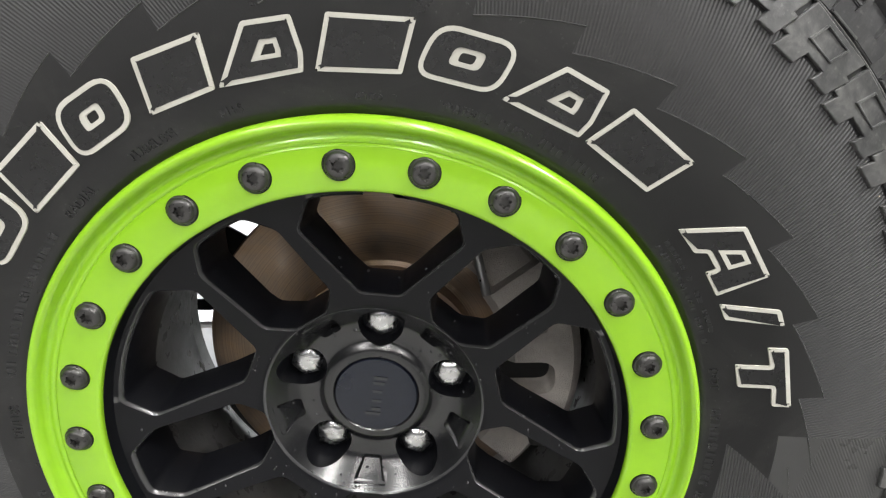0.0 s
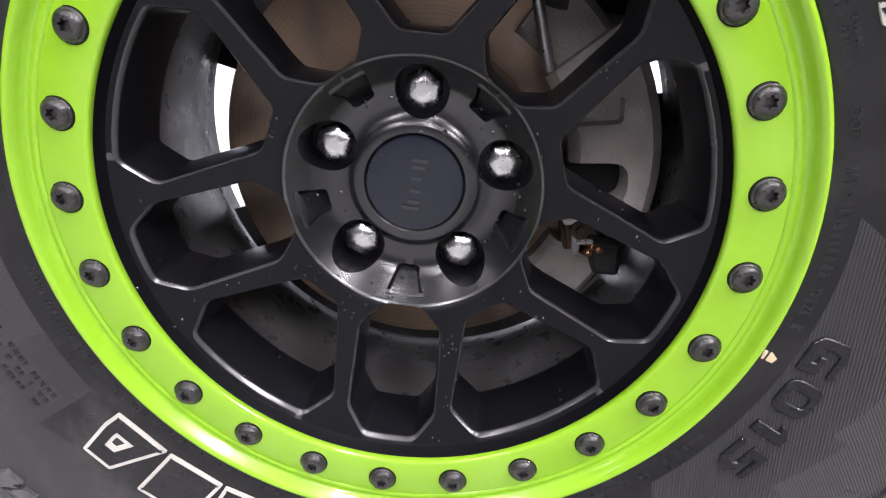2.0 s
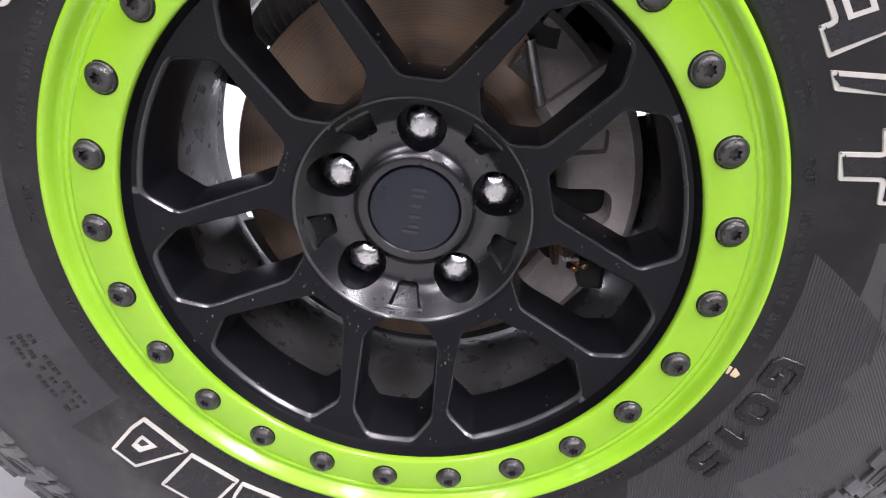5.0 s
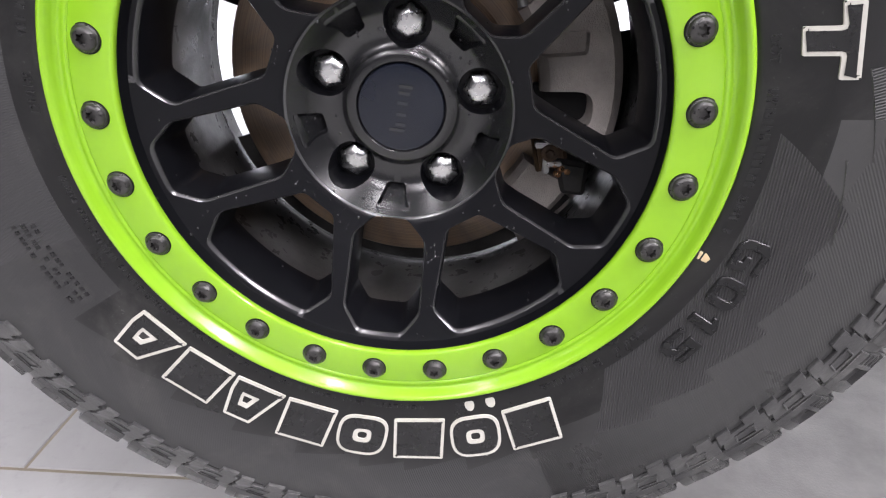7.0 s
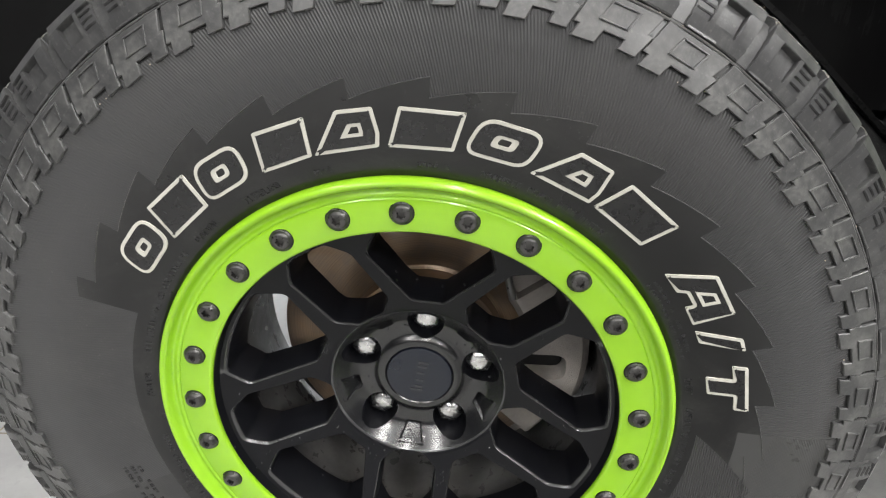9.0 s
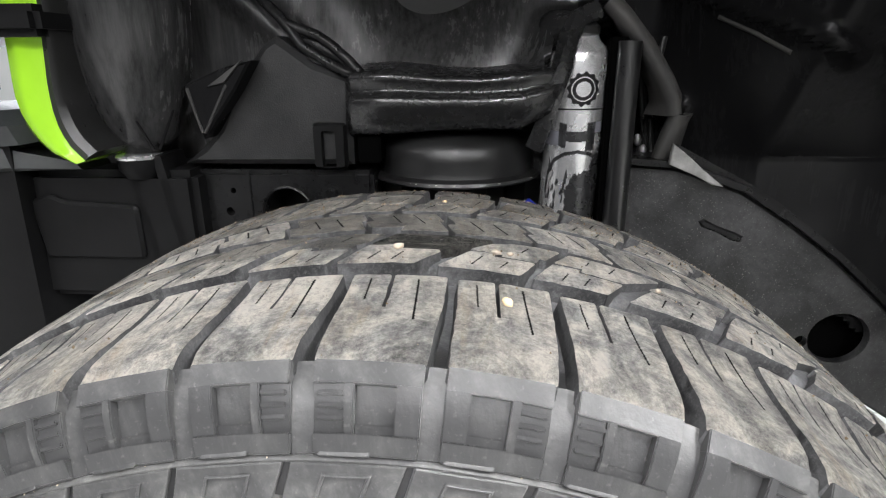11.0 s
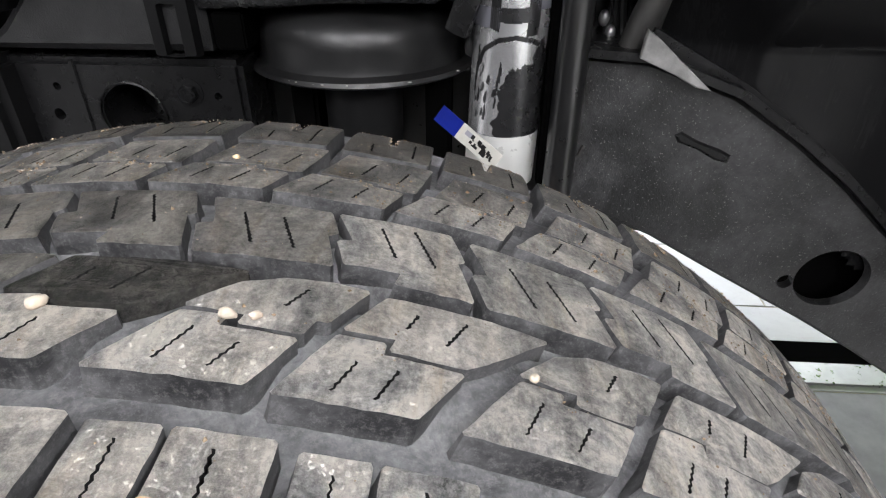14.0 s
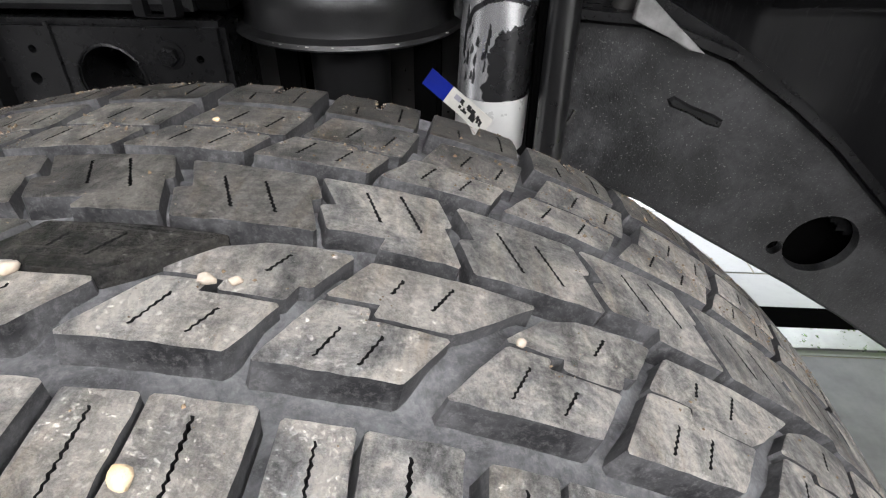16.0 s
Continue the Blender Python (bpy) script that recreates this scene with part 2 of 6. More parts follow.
def brushed_disc():
    """Brake disc: turned steel with rust tint, rings round the axle and uneven stains."""
    m = material("brake_disc_steel", (0.2, 0.16, 0.13), 0.4, 0.85)
    n = Nodes(m)
    x, y, z = n.split(n.tc.outputs["Object"])
    r = n.math("SQRT", n.math("ADD", n.math("MULTIPLY", x, x), n.math("MULTIPLY", z, z)))
    rings = n.t.nodes.new("ShaderNodeTexNoise")
    rings.noise_dimensions = "1D"
    rings.inputs["Scale"].default_value, rings.inputs["Detail"].default_value = 900, 5
    n.link(r, rings.inputs["W"])
    stain = n.ramp(n.noise(14, 6, 0.7, distortion=1.2), 0, 1, 0.35, 0.68)
    base = n.mix(stain, (0.27, 0.22, 0.185), (0.44, 0.30, 0.185))
    n.colour(n.mix(n.ramp(rings.outputs["Fac"], 0, 0.4, 0.4, 0.65), base, (0.16, 0.12, 0.09)))
    n.rough(n.ramp(stain, 0.3, 0.6))
    n.bump(rings.outputs["Fac"], 0.1, 0.0004)
    return m


def dusty_paint():
    """Black chassis paint under a patchy film of dust, with pale grains stuck to it."""
    m = material("dusty_black_paint", (0.012, 0.012, 0.0123), 0.4, 0.0, 0.4)
    n = Nodes(m)
    film = n.ramp(n.noise(11, 6, 0.7, distortion=0.6), 0.0, 1.0, 0.38, 0.66)
    film = n.math("MULTIPLY", film, n.ramp(n.noise(120, 5, 0.7), 0.45, 1.3, 0.35, 0.65))
    specks = n.ramp(n.noise(520, 2, 0.5), 0.0, 1.0, 0.67, 0.73)
    base = n.mix(film, (0.009, 0.009, 0.0093), (0.042, 0.042, 0.043))
    n.colour(n.mix(n.math("MULTIPLY", specks, 0.5), base, (0.20, 0.195, 0.185)))
    n.rough(n.ramp(film, 0.28, 0.6))
    n.bump(n.math("ADD", n.noise(480, 3), n.math("MULTIPLY", specks, 0.6)), 0.6, 0.001)
    return m


def polished_tiles():
    m = material("floor_tile", (0.5, 0.49, 0.47), 0.22, 0.0, 0.35)
    n = Nodes(m)
    g = n.tc.outputs["Object"]
    info = n.t.nodes.new("ShaderNodeObjectInfo")
    clouds = n.ramp(n.noise(3.5, 7, 0.7, distortion=0.7), 0, 1, 0.3, 0.7)
    grime = n.ramp(n.noise(45, 5, 0.75), 0, 1, 0.55, 0.75)
    base = n.mix(clouds, (0.30, 0.298, 0.292), (0.39, 0.388, 0.382))
    base = n.mix(n.math("MULTIPLY", grime, 0.35), base, (0.22, 0.215, 0.21))
    n.colour(n.mix(n.math("MULTIPLY", info.outputs["Random"], 0.25), base, (0.4, 0.398, 0.395)))
    n.rough(n.ramp(grime, 0.3, 0.55))
    n.bump(n.noise(260, 3), 0.06, 0.0005)
    return m


def wet_black(name="liner_plastic", dark=(0.0035, 0.0035, 0.0038), light=(0.006, 0.006, 0.0063), spec=0.1, relief=0.06):
    """Black plastic liner: soft sheen, water runs and dust."""
    m = material(name, dark, 0.35, 0.0, spec)
    n = Nodes(m)
    mp = n.t.nodes.new("ShaderNodeMapping")
    mp.inputs["Scale"].default_value = (1, 1, 0.08)
    n.link(n.tc.outputs["Object"], mp.inputs[0])
    runs = n.ramp(n.noise(110, 5, 0.75, vec=mp.outputs[0]), 0, 1, 0.42, 0.72)
    clouds = n.ramp(n.noise(7, 5, 0.6), 0, 1, 0.35, 0.7)
    film = n.math("MULTIPLY", n.math("SUBTRACT", 1.0, n.math("MULTIPLY", runs, 0.85)), n.ramp(clouds, 0.45, 1.0))
    n.colour(n.mix(film, dark, light))
    n.rough(n.math("ADD", n.math("MULTIPLY", runs, -0.12), n.ramp(clouds, 0.2, 0.34)))
    n.bump(n.math("ADD", runs, n.math("MULTIPLY", n.noise(600, 2), 0.4)), relief, 0.0012)
    return m


SIDEWALL, TREAD, GROOVE, SHOULDER = rubber_sidewall(), rubber_tread(), rubber_groove(), rubber_shoulder()
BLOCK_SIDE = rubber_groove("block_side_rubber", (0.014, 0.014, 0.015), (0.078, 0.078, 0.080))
GREEN = green_paint()
SATIN = speckled("satin_black_paint", (0.0045, 0.0047, 0.0060), (0.006, 0.0062, 0.0078), 0.34, 60, 0.0, 0.05, 0.0003, 0.05, 0.2)
HUB_BLACK = speckled("hub_black_paint", (0.006, 0.0061, 0.0072), (0.008, 0.0082, 0.0094), 0.25, 50, 0.0, 0.012, 0.0004, 0.02, 0.85)
# chamfer paint: the glint on the window edges is put into its paler colour
EDGE = speckled("edge_glint_black", (0.085, 0.085, 0.088), (0.11, 0.11, 0.113), 0.24, 60, 0.6, 0.05, 0.0003, 0.04, 0.8)
GLOSS = speckled("gloss_black_cap", (0.006, 0.008, 0.016), (0.008, 0.011, 0.020), 0.24, 40, 0.0, 0.03, 0.0003, 0.04, 0.5)
CHROME = speckled("worn_chrome", (0.78, 0.78, 0.78), (0.62, 0.62, 0.62), 0.27, 90, 1.0, 0.05, 0.0006, 0.05)
BOLT = speckled("dark_bolt_steel", (0.045, 0.044, 0.044), (0.10, 0.097, 0.094), 0.34, 260, 0.75, 0.25, 0.0006, 0.12)
CREAM = speckled("cream_lettering", (0.60, 0.585, 0.53), (0.5, 0.485, 0.43), 0.6, 120, 0.0, 0.2, 0.0004)
LETTER = speckled("black_letter_rubber", (0.009, 0.009, 0.0095), (0.015, 0.015, 0.016), 0.3, 120, 0.0, 0.2, 0.0004)
SLIT = material("sipe_shadow_rubber", (0.014, 0.014, 0.014), 0.9, 0, 0.1)
DISC = brushed_disc()
CAST = speckled("cast_iron", (0.34, 0.315, 0.295), (0.46, 0.425, 0.39), 0.5, 140, 0.4, 0.9, 0.0016, 0.18)
BARREL = speckled("barrel_grey", (0.07, 0.07, 0.071), (0.16, 0.158, 0.154), 0.36, 60, 0.3, 0.3, 0.0009, 0.16, 0.5)
LINER = wet_black("liner_plastic", (0.0045, 0.0045, 0.0048), (0.008, 0.008, 0.0083), 0.13)
FRAME = speckled("black_chassis_paint", (0.004, 0.004, 0.0042), (0.009, 0.009, 0.0094), 0.3, 90, 0.0, 0.45, 0.0008, 0.07, 0.22)
UNDERBODY = speckled("underbody_black", (0.005, 0.005, 0.0052), (0.008, 0.008, 0.0083), 0.5, 60, 0.0, 0.1, 0.0006, 0.06, 0.1)
SILVER = speckled("brushed_aluminium", (0.80, 0.80, 0.81), (0.74, 0.74, 0.75), 0.27, 20, 0.80, 0.02, 0.0003, 0.01)
BLACKPLASTIC = speckled("black_sleeve", (0.008, 0.008, 0.008), (0.014, 0.014, 0.014), 0.34, 70, 0.0, 0.1, 0.0005, 0.08)
BUMPER = speckled("grey_bumper_plastic", (0.016, 0.018, 0.019), (0.025, 0.028, 0.029), 0.42, 140, 0.0, 0.4, 0.0008, 0.08)
TILE = polished_tiles()
GREY_FIELD = speckled("darker_floor_grey", (0.115, 0.114, 0.112), (0.165, 0.163, 0.158), 0.55, 60, 0.0, 0.35, 0.001, 0.12, 0.3)
GROUT = speckled("tan_grout", (0.27, 0.235, 0.17), (0.21, 0.185, 0.14), 0.85, 90, 0.0, 0.4, 0.001)
DARKWALL = speckled("dark_grey_wall_paint", (0.10, 0.10, 0.105), (0.075, 0.075, 0.08), 0.7, 12, 0.0, 0.1, 0.001)
WALL = speckled("white_wall_paint", (0.78, 0.78, 0.77), (0.74, 0.74, 0.73), 0.7, 12, 0.0, 0.1, 0.001)
STEEL = speckled("trim_steel", (0.42, 0.42, 0.42), (0.34, 0.34, 0.34), 0.35, 80, 0.8, 0.1, 0.0005)
BLUE = speckled("blue_tape", (0.001, 0.007, 0.13), (0.0015, 0.010, 0.17), 0.6, 150, 0.0, 0.2, 0.0006, 0.1, 0.12)
PAPER = speckled("paper_label", (0.46, 0.45, 0.41), (0.36, 0.35, 0.31), 0.7, 200)
INK = material("black_print", (0.008, 0.008, 0.0085), 0.45, 0.0, 0.2)
DECAL = speckled("damper_print", (0.055, 0.055, 0.057), (0.075, 0.075, 0.077), 0.28, 60, 0.75, 0.05, 0.0003, 0.05)
WHITE = speckled("white_ring_paint", (0.66, 0.66, 0.64), (0.58, 0.58, 0.56), 0.32, 60, 0.2, 0.1, 0.0004, 0.08)
GREYINK = material("grey_print", (0.22, 0.22, 0.25), 0.4, 0.3)
PEBBLE = speckled("pale_pebble", (0.47, 0.42, 0.35), (0.36, 0.29, 0.215), 0.8, 300, 0.0, 0.5, 0.0008)
SOIL = speckled("brown_soil", (0.15, 0.105, 0.065), (0.30, 0.23, 0.15), 0.9, 300, 0.0, 0.5, 0.0008)
OCHRE = speckled("ochre_pebble", (0.66, 0.45, 0.24), (0.72, 0.6, 0.42), 0.8, 200, 0.0, 0.5, 0.0008)
WATER = material("water_drop", (0.03, 0.03, 0.032), 0.03, 0.0, 0.9)
RUST = speckled("rusty_metal", (0.075, 0.05, 0.035), (0.16, 0.1, 0.05), 0.7, 200, 0.3, 0.6, 0.001)

WET = rubber_tread("wet_tread_rubber", 0.14, 0.10, (0.006, 0.006, 0.0062), 0.7)
DUSTY = speckled("dusty_grey_steel", (0.27, 0.267, 0.26), (0.14, 0.138, 0.134), 0.8, 220, 0.0, 0.5, 0.001)
COPPER = speckled("copper_spring", (0.62, 0.33, 0.17), (0.45, 0.24, 0.13), 0.3, 220, 0.9, 0.3, 0.0006)
DUSTBLACK = dusty_paint()
# paler liner copy: dusty film, and the lamp's reflection put into its colour
LINER_LIT = wet_black("lit_dusty_liner_plastic", (0.006, 0.006, 0.0063), (0.05, 0.05, 0.0505), 0.4, 0.04)
DARKEST_ROW = rubber_tread("darkest_tread_rubber", 0.30, 0.25, (0.009, 0.008, 0.007), 0.2)
DARK_ROW = rubber_tread("dark_tread_rubber", 0.52, 0.3, (0.011, 0.010, 0.009), 0.15)
GLOSSBLACK = speckled("glossy_black_steel", (0.010, 0.010, 0.0103), (0.0135, 0.0135, 0.0138), 0.26, 90, 0.0, 0.25, 0.0007, 0.05, 0.65)
SHIELD = speckled("dull_grey_shield", (0.03, 0.03, 0.03), (0.055, 0.053, 0.05), 0.55, 90, 0.2, 0.3, 0.0008, 0.1, 0.3)
SLEEVE = speckled("satin_black_sleeve", (0.007, 0.007, 0.0072), (0.012, 0.012, 0.0123), 0.30, 70, 0.0, 0.05, 0.0004, 0.03, 0.9)
# near black for sheets that stand in for shade, and for dark parts
DARK = material("shade_and_parts_black", (0.002, 0.002, 0.002), 0.95, 0.0, 0.0)
PERCH = speckled("spring_seat_black", (0.005, 0.005, 0.0052), (0.014, 0.014, 0.0142), 0.38, 70, 0.0, 0.25, 0.0007, 0.1, 0.5)
PLATE = speckled("grained_black_paint", (0.010, 0.010, 0.0104), (0.024, 0.024, 0.0245), 0.38, 90, 0.0, 0.5, 0.001, 0.1, 0.3)

# ---------------------------------------------------------------- mesh helpers
def part(name, bm, mats, parent=None, label="", angle=35, kind=""):
    """Links a bmesh as one mesh object under parent, smooth up to the angle."""
    me = bpy.data.meshes.new(name)
    bmesh.ops.recalc_face_normals(bm, faces=bm.faces[:])
    bm.to_mesh(me)
    bm.free()
    return mesh_part(name, me, mats, parent, label, angle, kind)


def mesh_part(name, me, mats, parent=None, label="", angle=35, kind=""):
    for m in mats if isinstance(mats, (list, tuple)) else [mats]:
        me.materials.append(m)
    me.polygons.foreach_set("use_smooth", [True] * len(me.polygons))
    me.set_sharp_from_angle(angle=radians(angle))
    ob = new(name, me)
    ob.parent = parent
    return tagged(ob, label, kind=kind)


def thing(name, place, label, category, group="", kind=""):
    ob = new(name)
    ob.location = place
    ob.empty_display_size = 0.05
    return tagged(ob, label, category, group, kind)


def polar(deg, r, y):
    """A point about the axle: degrees clockwise from the top, radius, depth."""
    a = radians(deg)
    return Vector((r * math.sin(a), y, r * math.cos(a)))


def revolve(profile, seg=180, closed=False, bm=None, a0=0.0, a1=360.0):
    bm = bm or bmesh.new()
    whole = abs(a1 - a0 - 360) < 1e-6
    n = seg if whole else seg + 1
    rings = [[bm.verts.new(polar(a0 + (a1 - a0) * k / seg, r, y)) for r, y in profile] for k in range(n)]
    m = len(profile)
    for k in range(seg):
        a, b = rings[k], rings[(k + 1) % n]
        for i in range(m if closed else m - 1):
            j = (i + 1) % m
            bm.faces.new((a[i], a[j], b[j], b[i]))
    return bm


def loft(bm, loops, cap0=True, cap1=True, mat=0):
    """Joins loops of equal length into a skin."""
    rows = [[bm.verts.new(p) for p in loop] for loop in loops]
    n = len(rows[0])
    for a, b in zip(rows, rows[1:]):
        for i in range(n):
            j = (i + 1) % n
            bm.faces.new((a[i], a[j], b[j], b[i])).material_index = mat
    if cap0:
        bm.faces.new(rows[0]).material_index = mat
    if cap1:
        bm.faces.new(rows[-1][::-1]).material_index = mat
    return rows


def box(bm, x0, x1, y0, y1, z0, z1, bevel=0.0, mat=0):
    b = bmesh.new()
    bmesh.ops.create_cube(b, size=1)
    for v in b.verts:
        v.co = Vector(((x0 + x1) / 2 + v.co.x * (x1 - x0), (y0 + y1) / 2 + v.co.y * (y1 - y0), (z0 + z1) / 2 + v.co.z * (z1 - z0)))
    if bevel:
        bmesh.ops.bevel(b, geom=b.edges[:], offset=bevel, segments=2, affect="EDGES")
    add(bm, b, mat)


def add(bm, other, mat=0, m=None):
    """Copies the faces of other into bm."""
    vs = [bm.verts.new(m @ v.co if m else v.co) for v in other.verts]
    other.verts.index_update()
    for f in other.faces:
        bm.faces.new([vs[v.index] for v in f.verts]).material_index = mat
    other.free()


def rod(bm, a, b, ra, rb=None, seg=24, mat=0, cap=True):
    """A round bar from a to b."""
    a, b = Vector(a), Vector(b)
    rb = ra if rb is None else rb
    d = (b - a).normalized()
    u = d.orthogonal().normalized()
    w = d.cross(u)
    ring = lambda c, r: [c + u * (r * math.cos(2 * math.pi * k / seg)) + w * (r * math.sin(2 * math.pi * k / seg)) for k in range(seg)]
    loft(bm, [ring(a, ra), ring(b, rb)], cap, cap, mat)


def turned(bm, base, axis, profile, seg=32, mat=0, cap=True):
    """A lathe shape: profile of (distance along the axis, radius) from base."""
    d = Vector(axis).normalized()
    u = d.orthogonal().normalized()
    w = d.cross(u)
    base = Vector(base)
    loops = [[base + d * h + u * (r * math.cos(2 * math.pi * k / seg)) + w * (r * math.sin(2 * math.pi * k / seg)) for k in range(seg)] for h, r in profile]
    loft(bm, loops, cap, cap, mat)


def slab(bm, outline, y0, y1, bevel=0.003, mat=0):
    """A plate with an outline in x, z, from depth y0 (seen side) to y1, with a small chamfer on the seen side."""
    pts = [Vector((p[0], 0, p[1])) for p in outline]
    ins = [Vector((x, 0, z)) for x, z in offset_loop([(p.x, p.z) for p in pts], -bevel)]
    f = lambda ps, y: [(p.x, y, p.z) for p in ps]
    loft(bm, [f(ins, y0), f(pts, y0 + bevel), f(pts, y1)], True, True, mat)


def sweep(bm, path, section, mat=0):
    """Carries a closed section of (across, up) offsets along a path of points; the section stays upright."""
    loops = []
    path = [Vector(p) for p in path]
    for k, p in enumerate(path):
        d = (path[min(k + 1, len(path) - 1)] - path[max(k - 1, 0)]).normalized()
        side = d.cross(Vector((0, 0, 1)))
        side = side.normalized() if side.length > 1e-6 else Vector((1, 0, 0))
        up = side.cross(d).normalized()
        loops.append([p + side * a + up * b for a, b in section])
    loft(bm, loops, True, True, mat)


def offset_loop(pts, d):
    """Moves a closed 2D outline outward by d (inward where negative)."""
    n = len(pts)
    area = sum(pts[i][0] * pts[(i + 1) % n][1] - pts[(i + 1) % n][0] * pts[i][1] for i in range(n))
    sign = 1 if area > 0 else -1
    out = []
    for i in range(n):
        p0, p, p1 = (Vector(pts[k % n]) for k in (i - 1, i, i + 1))
        e0, e1 = (p - p0).normalized(), (p1 - p).normalized()
        n0, n1 = Vector((e0.y, -e0.x)) * sign, Vector((e1.y, -e1.x)) * sign
        m = (n0 + n1)
        m = m.normalized() / max(0.4, m.normalized().dot(n0)) if m.length > 1e-6 else n0
        out.append((p.x + m.x * d, p.y + m.y * d))
    return out


def rounded(pts, radius, steps=4):
    """Rounds the corners of a closed 2D outline."""
    n, out = len(pts), []
    for i in range(n):
        p0, p, p1 = (Vector(pts[k % n]) for k in (i - 1, i, i + 1))
        a, b = p0 - p, p1 - p
        r = min(radius, a.length * 0.45, b.length * 0.45)
        s, e = p + a.normalized() * r, p + b.normalized() * r
        for k in range(steps + 1):
            t = k / steps
            out.append(tuple(s * (1 - t) ** 2 + p * (2 * t * (1 - t)) + e * t ** 2))
    return out


def evaluated(ob):
    """The mesh of an object with its modifiers; the object itself is taken away."""
    dg = bpy.context.evaluated_depsgraph_get()
    dg.update()
    me = bpy.data.meshes.new_from_object(ob.evaluated_get(dg))
    bpy.data.objects.remove(ob)
    return me


def scratch(bm):
    me = bpy.data.meshes.new("scratch")
    bmesh.ops.recalc_face_normals(bm, faces=bm.faces[:])
    bm.to_mesh(me)
    bm.free()
    return new("scratch", me)


def carved(bm, cutters):
    """bm with the cutters' volumes taken out one after another, as a mesh."""
    a, tools = scratch(bm), []
    for c in cutters if isinstance(cutters, list) else [cutters]:
        b = scratch(c)
        mod = a.modifiers.new("cut", "BOOLEAN")
        mod.operation, mod.solver, mod.object = "DIFFERENCE", "EXACT", b
        tools.append(b)
    me = evaluated(a)
    for b in tools:
        bpy.data.objects.remove(b)
    return me


# ---------------------------------------------------------------- the wheel
TURN = 6.4          # the wheel stands turned clockwise by this
wheel = thing("wheel", (0, 0, HUB), "off-road wheel with satin black spokes and bright green bolted ring", "wheel")


def face_y(r):
    return float(np.interp(r, [0.0885, 0.1, 0.185, 0.192], [0.0495, 0.046, 0.018, 0.016]))


def window_outline(pairs, axis, arc):
    """A spoke window mirrored about its axis: (degrees, radius) pairs from the outer edge inwards."""
    half = [(d, r) for d, r in pairs]
    pts = [polar(axis + d, r, 0) for d, r in half] + [polar(axis - d, r, 0) for d, r in half[::-1]]
    d0, r0 = half[0]
    pts += [polar(axis - d0 + 2 * d0 * k / arc, r0, 0) for k in range(1, arc)]
    return rounded([(p.x, p.z) for p in pts], 0.0045, 3)


def window_cutter(bm, outline):
    loops = []
    for grow, dy in ((0.0034, -0.0022), (0.0018, -0.0004), (0.0008, 0.0009), (0.0, 0.0026), (-0.0022, 0.045), (-0.0026, 0.2)):
        ring = []
        for (x, z), (ox, oz) in zip(offset_loop(outline, grow), outline):
            r = math.hypot(ox, oz)
            ring.append((x, face_y(r) + dy if dy < 0.1 else dy, z))
        loops.append(ring)
    loft(bm, loops)


body = revolve([(0.196, 0.0062), (0.1918, 0.0062), (0.1908, 0.0068), (0.1902, 0.0085), (0.1897, 0.0135), (0.1887, 0.0162), (0.185, 0.018), (0.165, 0.0246), (0.145, 0.0312), (0.125, 0.0378), (0.105, 0.0444), (0.093, 0.0482),
                (0.0885, 0.0495), (0.0868, 0.0512), (0.080, 0.0575), (0.074, 0.0640), (0.0695, 0.0682), (0.064, 0.0708), (0.056, 0.0718), (0.0495, 0.0716), (0.0468, 0.0706),
                (0.0448, 0.0688), (0.0428, 0.0674), (0.040, 0.0668), (0.036, 0.0668), (0.0349, 0.0678), (0.0345, 0.076), (0.0001, 0.076),
                (0.0001, 0.098), (0.09, 0.098), (0.12, 0.082), (0.17, 0.07), (0.196, 0.062)], 240, True)
cuts = []


def cutter():
    cuts.append(bmesh.new())
    return cuts[-1]


for k in range(5):
    ax = TURN + 72 * k
    window_cutter(cutter(), window_outline([(15.3, 0.1838), (20.2, 0.163), (8.4, 0.103)], ax, 6))
    window_cutter(cutter(), window_outline([(5.9, 0.1838), (11.0, 0.167), (16.0, 0.108), (8.8, 0.0897)], ax + 36, 3))
    # lug pocket
    c = polar(ax, 0.0635, 0)
    turned(cutter(), (c.x, 0.04, c.z), (0, 1, 0), [(0, 0.0212), (0.014, 0.0196), (0.018, 0.0188), (0.046, 0.0176)], 36)
    # small pocket between the nuts
    tri = [polar(ax + 36 + d, r, 0) for d, r in ((-9.5, 0.0830), (9.5, 0.0830), (6.5, 0.0650), (-6.5, 0.0650))]
    flat = rounded([(p.x, p.z) for p in tri], 0.0022, 2)
    dish = lambda x, z: float(np.interp(math.hypot(x, z), [0.064, 0.0695, 0.074, 0.080, 0.0868], [0.0708, 0.0682, 0.0640, 0.0575, 0.0512]))
    loft(cutter(), [[(x, dish(u, v) - 0.012, z) for (x, z), (u, v) in zip(offset_loop(flat, 0.004), flat)], [(x, dish(u, v), z) for (x, z), (u, v) in zip(offset_loop(flat, 0.0008), flat)],
                    [(x, dish(u, v) + 0.0007 + 0.0062 * (0.084 - math.hypot(u, v)) / 0.019, z) for (x, z), (u, v) in zip(offset_loop(flat, -0.0022), flat)]])
